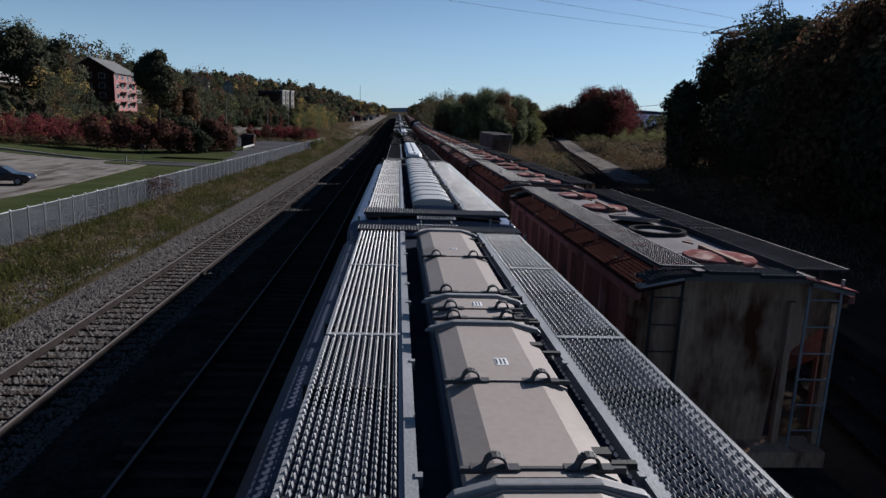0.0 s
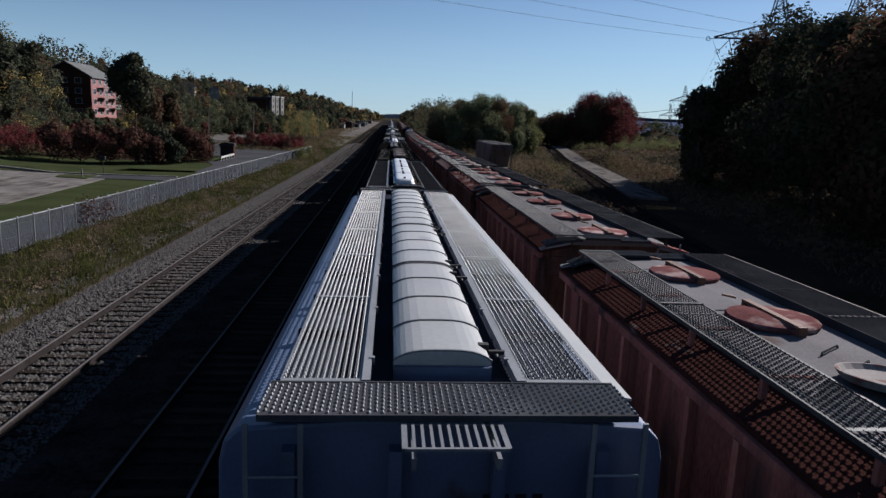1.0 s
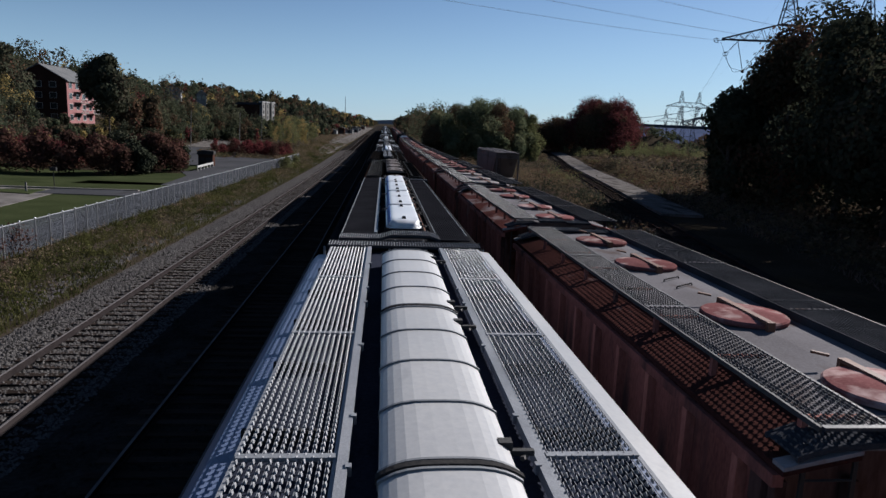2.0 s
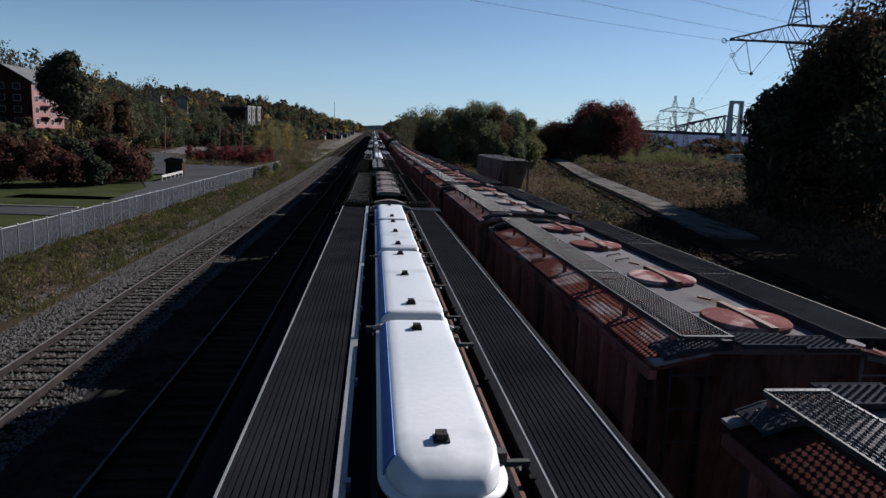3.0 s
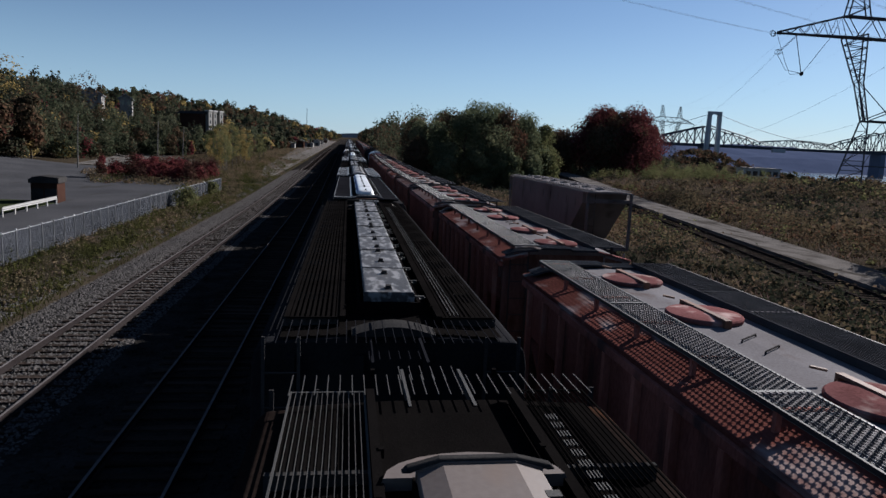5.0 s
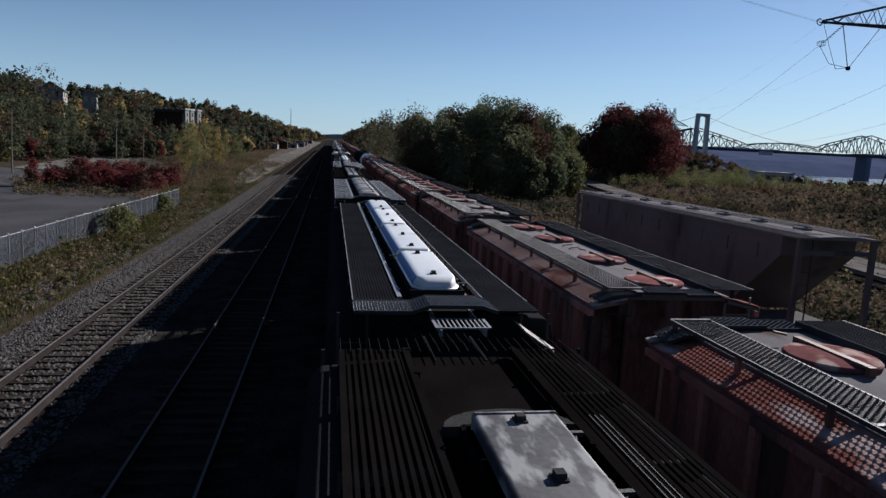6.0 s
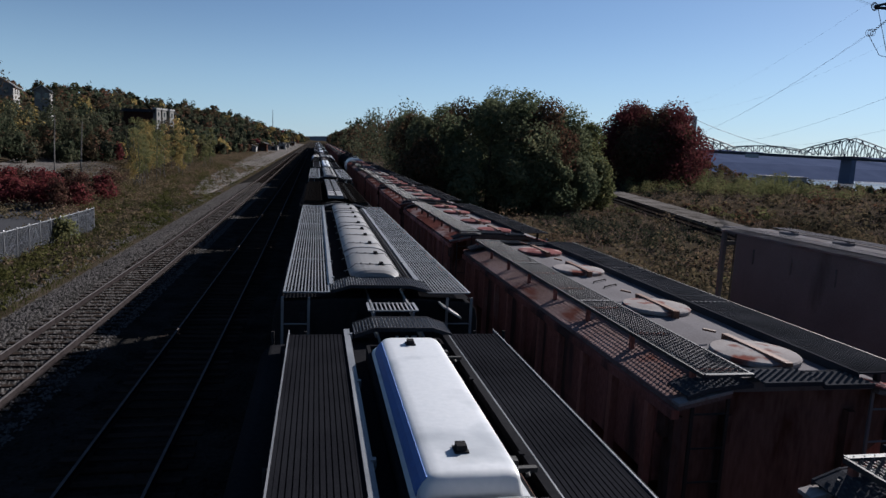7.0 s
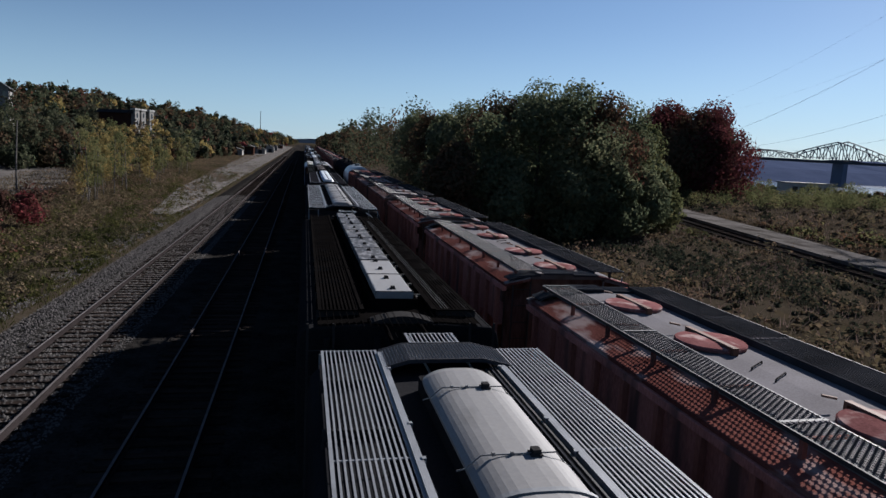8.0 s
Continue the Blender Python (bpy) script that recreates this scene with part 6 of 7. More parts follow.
fence = thing("fence", "galvanised steel fence with blue-grey slatted mesh", "fence")
post_mesh = Shape().tube([(0, 0, -0.4), (0, 0, 1.62)], 0.042, 8).ball((0, 0, 1.64), 0.05).mesh("post", FENCE_STEEL)
ys_f = list(np.arange(8.0, 146.5, 1.43))
for i, y in enumerate(ys_f):
    x = fence_x(y)
    p = new("post", post_mesh)
    p.parent, p.location = fence, (x, y, float(height(x, y)))
    if i + 1 < len(ys_f):
        y2 = ys_f[i + 1]
        x2 = fence_x(y2)
        z1, z2 = float(height(x, y)), float(height(x2, y2))
        s = Shape()
        s.tube([(x, y, z1 + 1.58), (x2, y2, z2 + 1.58)], 0.022, 6)
        part("top_rail", s, FENCE_STEEL, fence)
        s = Shape()
        for k in range(24):
            t = (k + 0.5) / 24
            xx, yy, zz = x + (x2 - x) * t, y + (y2 - y) * t, z1 + (z2 - z1) * t
            s.box(xx - 0.006, xx + 0.006, yy - 0.013, yy + 0.013, zz + 0.03, zz + 1.56)
        for zc in (0.2, 0.75, 1.3):
            s.tube([(x, y, z1 + zc), (x2, y2, z2 + zc)], 0.008, 4)
        part("mesh_panel", s, FENCE_MESH, fence)

rail_g = thing("guard_rail", "white painted steel guard rail on short posts", "guard rail")
g0, g1 = Vector((-16.5, 112.9, -0.33)), Vector((-17.0, 123.6, -0.33))
s = Shape()
s.prism([(-0.04, 0.45), (-0.09, 0.52), (-0.04, 0.6), (-0.09, 0.68), (-0.04, 0.76), (0.0, 0.76), (-0.03, 0.68), (0.02, 0.6), (-0.03, 0.52), (0.0, 0.45)], 0, 10.7)
beam = part("beam", s, WOOD_WHITE, rail_g)
beam.location, beam.rotation_euler = g0, (0, 0, math.atan2(0.5, 10.7))
for k in range(6):
    q = g0 + (g1 - g0) * (k / 5)
    part("post", Shape().box(q.x - 0.12, q.x - 0.02, q.y - 0.07, q.y + 0.07, q.z - 0.3, q.z + 0.72), WOOD_WHITE, rail_g)

box = thing("refuse_shelter", "dark timber refuse shelter with a pitched lid", "shelter", pose(-18.4, 124.4, -0.35, 0, 0, 6))
part("wall", Shape().box(-1.1, 1.1, 0, 2.4, 0, 1.85), BRICK_DARK, box, bevel=0.03)
part("roof", Shape().prism([(-1.25, 1.85), (-1.25, 2.15), (-0.9, 2.4), (-0.2, 2.5), (1.25, 2.35), (1.25, 1.85)], -0.12, 2.5), STEEL_DARK, box, "dark sheet roof")
for x in (-0.55, 0.55):
    part("door", Shape().box(x - 0.48, x + 0.48, -0.04, 0.0, 0.1, 1.35), STEEL_DARK, box)

sign = thing("post_box", "small dark box on a thin post on the lawn", "sign", pose(-22.2, 84, -0.3))
part("post", Shape().tube([(0, 0, -0.2), (0, 0, 1.7)], 0.04, 6), STEEL_DARK, sign)
part("box", Shape().box(-0.3, 0.3, -0.15, 0.15, 1.55, 1.9), STEEL_DARK, sign, bevel=0.03)
bollard = thing("marker_post", "short pale marker post on the lawn", "post", pose(-22.5, 79.5, -0.35))
part("post", Shape().tube([(0, 0, -0.1), (0, 0, 0.85)], 0.09, 8), CONCRETE, bollard)
for x, y, h in ((-21.5, 190, 8), (-30, 205, 9), (-35.5, 178, 9)):
    pole = thing("bare_trunk", "thin pale dead trunk at the wood's edge", "tree trunk", pose(x, y, float(height(x, y))), "dead trunks")
    part("trunk", Shape().tube([(0, 0, -0.3), (0.1, 0, h * 0.5), (0.3, 0.1, h)], 0.13, 6, 0.05), CONCRETE, pole)


def saloon(m):
    root = thing("car", "dark saloon car parked on the lot", "car", m)
    lower = [(-2.25, 0.35), (-2.25, 0.72), (-2.1, 0.86), (-1.2, 0.93), (1.15, 0.95), (2.0, 0.82), (2.25, 0.62), (2.25, 0.35)]
    s = Shape()
    n = len(lower)
    half = 0.88
    s.add([(-half, y, z) for y, z in lower] + [(half, y, z) for y, z in lower], [(i, (i + 1) % n, (i + 1) % n + n, i + n) for i in range(n)] + [tuple(range(n - 1, -1, -1)), tuple(range(n, 2 * n))])
    part("body", s, CAR_PAINT, root, bevel=0.06)
    up = [(-1.55, 0.9), (-0.95, 1.38), (0.35, 1.42), (1.15, 0.93)]
    s = Shape()
    s.add([(-0.8, y, z) if z < 1 else (-0.64, y, z) for y, z in up] + [(0.8, y, z) if z < 1 else (0.64, y, z) for y, z in up],
          [(0, 1, 5, 4), (1, 2, 6, 5), (2, 3, 7, 6), (3, 2, 1, 0), (4, 5, 6, 7)])
    part("cabin", s, GLASS, root, "dark glass cabin", bevel=0.03)
    part("roof", Shape().box(-0.62, 0.62, -0.9, 0.32, 1.39, 1.44), CAR_PAINT, root, bevel=0.02)
    for x in (-0.8, 0.8):
        for y in (-1.35, 1.4):
            w = part("wheel", Shape().lathe([(0.0, -0.1), (0.22, -0.1), (0.31, -0.09), (0.33, 0), (0.31, 0.09), (0.22, 0.1), (0.0, 0.1)], (x, y, 0.33), 18, "x"), RUBBER, root)
            part("rim", Shape().lathe([(0.0, -0.106), (0.2, -0.104), (0.2, 0.104), (0.0, 0.106)], (x, y, 0.33), 12, "x"), GALV, w)
        part("headlight", Shape().box(x - 0.12, x + 0.12, 2.16, 2.26, 0.62, 0.72), WOOD_WHITE, root)
        part("tail_light", Shape().box(x - 0.12, x + 0.08, -2.27, -2.2, 0.7, 0.8), HATCH_RED, root)
        part("mirror", Shape().box(x * 1.06 - 0.08, x * 1.06 + 0.08, 0.75, 0.85, 0.95, 1.06), CAR_PAINT, root)


saloon(pose(-22.4, 54.6, float(height(-22, 54)) + 0.07, 0, 0, -78))


# ---------------------------------------------------------------- buildings
def window(parent, x, y, z, w, h, along, mat=None):
    """A glazed window in a wall that faces +x (along y) or -y (along x)."""
    s = Shape()
    fr = Shape()
    t = 0.09
    if along == "y":
        s.box(x - 0.02, x + 0.03, y, y + w, z, z + h)
        for a, b, c, d in ((y - t, y, z - t, z + h + t), (y + w, y + w + t, z - t, z + h + t), (y, y + w, z - t, z), (y, y + w, z + h, z + h + t)):
            fr.box(x - 0.02, x + 0.08, a, b, c, d)
    else:
        s.box(x, x + w, y - 0.03, y + 0.02, z, z + h)
        for a, b, c, d in ((x - t, x, z - t, z + h + t), (x + w, x + w + t, z - t, z + h + t), (x, x + w, z - t, z), (x, x + w, z + h, z + h + t)):
            fr.box(a, b, y - 0.08, y + 0.02, c, d)
    pane = part("window", s, GLASS, parent)
    part("window_frame", fr, WOOD_WHITE, pane)


def apartment(name_label, x0, x1, y0, y1, z0, eave, ridge, front, sunny, roof_mat, storeys, balconies=True):
    root = thing("apartment_building", name_label, "building")
    s = Shape().prism([(x0, z0 - 3), (x0, eave), (x1, eave), (x1, z0 - 3)], y0, y1)
    part("wall", s, front, root)
    if sunny:
        part("side_wall", Shape().box(x1, x1 + 0.15, y0 + 0.0, y1, z0 - 3, eave), sunny, root, "pink rendered side wall")
    mid = (x0 + x1) / 2
    part("roof", Shape().prism([(x0 - 0.6, eave), (mid, ridge), (x1 + 0.7, eave), (x1 + 0.7, eave - 0.25), (mid, ridge - 0.3), (x0 - 0.6, eave - 0.25)], y0 - 0.5, y1 + 0.5), roof_mat, root, "grey shingle roof")
    part("gable", Shape().prism([(x0, eave), (mid, ridge - 0.25), (x1, eave)], y0 + 0.05, y1 - 0.05), front, root)
    for k in range(4):
        y = y0 + (k + 0.5) * (y1 - y0) / 4
        part("roof_vent", Shape().box(mid - 0.2, mid + 0.2, y - 0.2, y + 0.2, ridge - 0.3, ridge + 0.7), SHINGLE, root)
    hgt = (eave - z0) / storeys
    for i in range(storeys):
        z = z0 + i * hgt
        xw = x1 + (0.15 if sunny else 0)
        for k in range(4):
            y = y0 + 1.2 + k * (y1 - y0 - 2.4) / 3.6
            window(root, xw, y, z + 0.9, 1.5, 1.3, "y")
        for k in range(3):
            window(root, x0 + 1.4 + k * (x1 - x0 - 2.5) / 2.8, y0, z + 0.9, 1.5, 1.3, "x")
        if balconies and i:
            for y in (y0 + 4.0, y1 - 4.5):
                b = part("balcony", Shape().box(xw, xw + 1.6, y, y + 4.2, z - 0.1, z + 0.08), CONCRETE, root)
                r = Shape().box(xw + 1.52, xw + 1.6, y, y + 4.2, z + 0.95, z + 1.02)
                for t in np.linspace(0, 1, 15):
                    r.box(xw + 1.54, xw + 1.58, y + 4.2 * t - 0.02, y + 4.2 * t + 0.02, z + 0.08, z + 0.95)
                part("railing", r, WOOD_WHITE, b)
    return root


apartment("four-storey apartment block with a pink side wall and grey roof", -81.6, -69.4, 193, 208.5, 5.0, 15.5, 19.4, BRICK_DARK, BRICK_PINK, SHINGLE, 4)
apartment("pale apartment block with white balconies", -116, -97.5, 186, 208, 4.0, 19.0, 23.0, WALL_PALE, None, SHINGLE, 5)

zc = float(height(-58, 398))
villa = thing("condominium", "dark-roofed condominium with three pale gabled bays", "building", pose(-64, 392, -1.6, 0, 0, 60))
part("wall", Shape().box(9, 25, 2, 16, zc - 3, 19.2), BRICK_DARK, villa)
part("roof", Shape().prism([(8, 19.2), (10, 20.6), (24, 20.6), (26, 19.2)], 1, 17), STEEL_DARK, villa, "dark flat-topped roof")
for x, w in ((11.4, 2.4), (14.8, 2.4), (19.4, 2.4)):
    bay = part("bay", Shape().box(x, x + w, 0, 2, zc - 3, 20.6), WALL_PALE, villa, "pale rendered bay")
    part("cornice", Shape().box(x - 0.3, x + w + 0.3, -0.3, 2.2, 20.6, 21.3), WOOD_WHITE, bay)
    for i in range(3):
        part("window", Shape().box(x + w * 0.36, x + w * 0.64, -0.08, 0.02, 11.5 + i * 3.1, 13.3 + i * 3.1), GLASS, bay)
for i, (x, y, w, d, h, ridge_) in enumerate(((-75, 296, 6.4, 11, 19.0, 21.2), (-61.6, 288, 3.6, 7, 17.6, 19.0))):
    z = float(height(x, y))
    house = thing("house", "pale gabled house high among trees on the slope", "house", pose(x, y, 0, 0, 0, 14), "houses on the hill")
    part("wall", Shape().prism([(-w / 2, z - 1), (-w / 2, h), (0, ridge_ - 0.25), (w / 2, h), (w / 2, z - 1)], 0, d), WALL_PALE, house)
    for sx in (-1, 1):
        slab = [(sx * (w / 2 + 0.5), h - 0.45), (sx * (w / 2 + 0.5), h - 0.2), (0.0, ridge_), (0.0, ridge_ - 0.24)]
        part("roof", Shape().prism(slab if sx < 0 else slab[::-1], -0.5, d + 0.5), SHINGLE, house, "grey shingled gable roof")
        part("barge_board", Shape().prism([(a_, b_ + 0.02) for a_, b_ in (slab if sx < 0 else slab[::-1])], -0.62, -0.5), WOOD_WHITE, house)
    for k in (-1, 1):
        part("window", Shape().box(k * w * 0.24 - 0.5, k * w * 0.24 + 0.5, -0.06, 0.02, h - 2.2, h - 0.7), GLASS, house)
        part("window", Shape().box(w / 2 - 0.02, w / 2 + 0.06, d * 0.5 + k * 2.2 - 0.5, d * 0.5 + k * 2.2 + 0.5, h - 2.2, h - 0.8), GLASS, house)

# sheds and stock far down the line
for i in range(26):
    r = np.random.default_rng(300 + i)
    y = 405 + 15 * i
    x = -9 - 16 * r.uniform()
    z = float(height(x, y))
    w, d, h = r.uniform(3, 7), r.uniform(5, 11), r.uniform(2.0, 3.8)
    shed = thing("yard_shed", "small grey yard shed beside the far line", "shed", pose(x, y, z), "yard sheds")
    part("wall", Shape().box(-w / 2, w / 2, 0, d, -1, h), (WALL_PALE, BRICK_DARK, GREY_WAGON)[i % 3], shed)
    part("roof", Shape().prism([(-w / 2 - 0.3, h), (0, h + 0.9), (w / 2 + 0.3, h), (w / 2 + 0.3, h - 0.12), (0, h + 0.75), (-w / 2 - 0.3, h - 0.12)], -0.3, d + 0.3), SHINGLE, shed)
    part("door", Shape().box(-0.9, 0.9, -0.06, 0.02, -0.2, 2.1), STEEL_DARK, shed)
mast = thing("radio_mast", "thin lattice mast on the far skyline", "mast", pose(-40, 900, float(height(-40, 900))))
part("mast", Shape().tube([(0, 0, 0), (0, 0, 34)], 0.5, 5, 0.25), PYLON_STEEL, mast)

# ---------------------------------------------------------------- right of the lines: branch line, road, parked wagon


def along_c(y, off):
    d = 0.5
    x0, x1 = float(track_c(y - d)), float(track_c(y + d))
    t = Vector((x1 - x0, 2 * d, 0)).normalized()
    x = float(track_c(y))
    p = Vector((x + t.y * off, y - t.x * off, 0))
    p.z = float(height(x, y))
    return p


branch = thing("track_5", "branch railway track curving away beside a gravel road", "railway track", kind="structure")
for off in (-GAUGE / 2, GAUGE / 2):
    pts = [along_c(y, off) + Vector((0, 0, 0.28)) for y in np.arange(-40, 255, 4.0)]
    s = Shape()
    m = len(pts)
    for p, q in zip(pts, pts[1:]):
        d = (q - p).normalized()
        n_ = Vector((d.y, -d.x, 0)) * 0.037
        up = Vector((0, 0, 0.15))
        s.add([p - n_ - up, p + n_ - up, q + n_ - up, q - n_ - up, p - n_, p + n_, q + n_, q - n_], [(4, 5, 6, 7), (0, 4, 7, 3), (1, 2, 6, 5), (0, 1, 5, 4), (2, 3, 7, 6)])
    part("rail", s, RAIL, branch)
s = Shape()
for y in np.arange(-40, 254, 4.0):
    a, b = along_c(y, -1.6), along_c(y, 1.6)
    c, d = along_c(y + 4, -1.6), along_c(y + 4, 1.6)
    up = Vector((0, 0, 0.11))
    s.add([a + up, b + up, d + up, c + up], [(0, 1, 2, 3)])
part("branch_ballast", s, BALLAST, branch)
tie_c = Shape().box(-1.25, 1.25, -0.11, 0.11, -0.12, 0.02).mesh("tie", TIE)
for i, y in enumerate(np.arange(60, 180, 0.62)):
    p = along_c(y, 0)
    q = along_c(y + 1, 0)
    t = new("tie", tie_c)
    t.parent, t.location, t.rotation_euler = branch, p + Vector((0, 0, 0.12)), (0, 0, -math.atan2(q.x - p.x, q.y - p.y))
line = [along_c(y, 1.5) for y in np.arange(74, 255, 12.0)]
line2 = [along_c(y, 5.2) for y in np.arange(74, 255, 12.0)]
sheet("gravel_road", ([(p.x, p.y) for p in line], [(p.x, p.y) for p in line2]), GRAVEL, 0.08, "pale gravel road beside the branch line", "road")
parked = thing("parked_hopper_wagon", "plain grey hopper wagon standing on a siding", "railway wagon", pose(24.11, 95.2, -0.07, 0, 0, -1.7))
outline = [(1.0, 4.2), (1.0, 3.55), (3.9, 1.1), (19.9, 1.1), (19.9, 4.2)]
n_ = len(outline)
s = Shape().add([(-1.36, y, z) for y, z in outline] + [(1.36, y, z) for y, z in outline], [tuple(range(n_)), tuple(range(n_, 2 * n_))[::-1]] + [(i, n_ + i, n_ + (i + 1) % n_, (i + 1) % n_) for i in range(n_)])
part("body", s, GREY_WAGON, parked, bevel=0.03)
part("roof", Shape().prism([(-1.4, 4.2), (-1.4, 4.25), (0, 4.33), (1.4, 4.25), (1.4, 4.2)], 0.05, 20.85), ROOF_GREY, parked, "pale weathered roof")
for sx in (-1, 1):
    tagged(part("running_board", grating(Shape(), sx * 0.95 - 0.3, sx * 0.95 + 0.3, 0.1, 20.8, 4.38, 0.06, 0.03, rods=1.6), ROOF_GREY, parked), kind="stuff")
    for k in range(10):
        y = 2.2 + k * 1.85
        part("side_rib", Shape().box(min(sx * 1.36, sx * 1.4), max(sx * 1.36, sx * 1.4), y - 0.03, y + 0.03, 3.3, 3.8), GREY_WAGON, parked)
for k in range(8):
    y = 1.9 + k * 2.45
    lid = part("hatch", Shape().lathe([(0, 4.3), (0.3, 4.3), (0.3, 4.4), (0.22, 4.43), (0, 4.44)], (0, y, 0), 16), ROOF_GREY, parked, "round grey hatch lid")
    part("hold_down_bar", Shape().box(-0.03, 0.03, y - 0.4, y + 0.4, 4.43, 4.46), GALV_MID, lid)
for y in (0.2, 20.7):
    s = Shape()
    for x in (-1.3, 1.3):
        s.box(x - 0.07, x + 0.07, y - 0.08, y + 0.08, 0.9, 4.22)
    s.box(-1.3, 1.3, y - 0.1, y + 0.1, 0.9, 1.2)
    s.box(-1.3, 1.3, y - 0.05, y + 0.05, 3.7, 3.85)
    part("end_frame", s, GREY_WAGON, parked)
    part("end_sill", Shape().box(-1.2, 1.2, min(y, abs(y - 3.6)), max(y, abs(y - 3.6)), 0.95, 1.15), GREY_WAGON, parked)
    ladder(parked, -1.25, -0.85, y, 0.9, 4.2, GALV_MID)
running_gear(parked, 20.9, 0.4)
siding = thing("track_6", "overgrown siding track under a parked wagon", "railway track", pose(24.11, 95.2, -0.07, 0, 0, -1.7), kind="structure")
for sx in (-1, 1):
    part("rail", Shape().prism(rail_profile(sx * GAUGE / 2), -22, 34), RAIL, siding)
part("siding_bed", Shape().prism([(-2.6, -0.9), (-1.6, -0.16), (1.6, -0.16), (2.6, -0.9)], -22, 34), BALLAST, siding)

# stock beyond the rusty hoppers
Y_TANK = 9.0 + 13.05 * 14 + 1.2
for i in range(3):
    y = Y_TANK + i * 15.5
    tank = thing("tank_wagon", "pale blue-grey tank wagon with a top walkway" if i == 0 else "dark grey tank wagon with a top walkway", "railway wagon", on_line(axis_r, y, 13.8, -0.34), "tank wagons")
    mt = TANK_PAINT if i == 0 else PAINT_DARK
    prof = [(0, 0.6), (0.9, 0.7), (1.35, 1.0), (1.5, 1.5), (1.5, 12.3), (1.35, 12.8), (0.9, 13.1), (0, 13.2)]
    part("barrel", Shape().lathe(prof, (0, 0, 2.75), 28, "y"), mt, tank, smooth=True)
    part("dome", Shape().lathe([(0, 4.5), (0.35, 4.5), (0.35, 4.15), (0.5, 4.1)], (0, 6.9, 0), 16), mt, tank)
    tagged(part("walkway", grating(Shape(), -1.0, 1.0, 5.8, 8.0, 4.3, 0.08, 0.02), GALV_DARK, tank), kind="stuff")
    rl = Shape()
    for x in (-1.0, 1.0):
        rl.tube([(x, 5.8, 4.9), (x, 8.0, 4.9)], 0.03, 5)
        for yy in (5.8, 8.0):
            rl.tube([(x, yy, 4.3), (x, yy, 4.9)], 0.03, 5)
    part("hand_rail", rl, GALV_THIN, tank)
    part("underframe", Shape().box(-1.3, 1.3, 0.2, 13.6, 0.95, 1.3), STEEL_DARK, tank)
    running_gear(tank, 13.8, 0.3)
for k in range(24):
    y = Y_TANK + 47 + 13.05 * k
    copy_thing(rusty if k % 3 else pale, on_line(axis_r, y, 11.3, -0.34))

# ---------------------------------------------------------------- power line


def beam(s, a, b, wa, wb, bays, r):
    """A flat lattice in the tower's own plane, from a to b, half widths wa and wb, doubled fore and aft."""
    a, b = Vector(a), Vector(b)
    d = (b - a).normalized()
    n_ = Vector((d.z, 0, -d.x))
    for fore in (-0.7, 0.7):
        o = Vector((0, fore, 0))
        up = [a + (b - a) * (i / bays) + n_ * (wa + (wb - wa) * i / bays) + o for i in range(bays + 1)]
        lo = [a + (b - a) * (i / bays) - n_ * (wa + (wb - wa) * i / bays) + o for i in range(bays + 1)]
        for line in (up, lo):
            s.tube([line[0], line[-1]], r, 4)
        for i in range(bays):
            s.tube([up[i], lo[i + 1]] if i % 2 else [lo[i], up[i + 1]], r * 0.5, 3)
            s.tube([up[i + 1], lo[i + 1]], r * 0.45, 3)
    return s


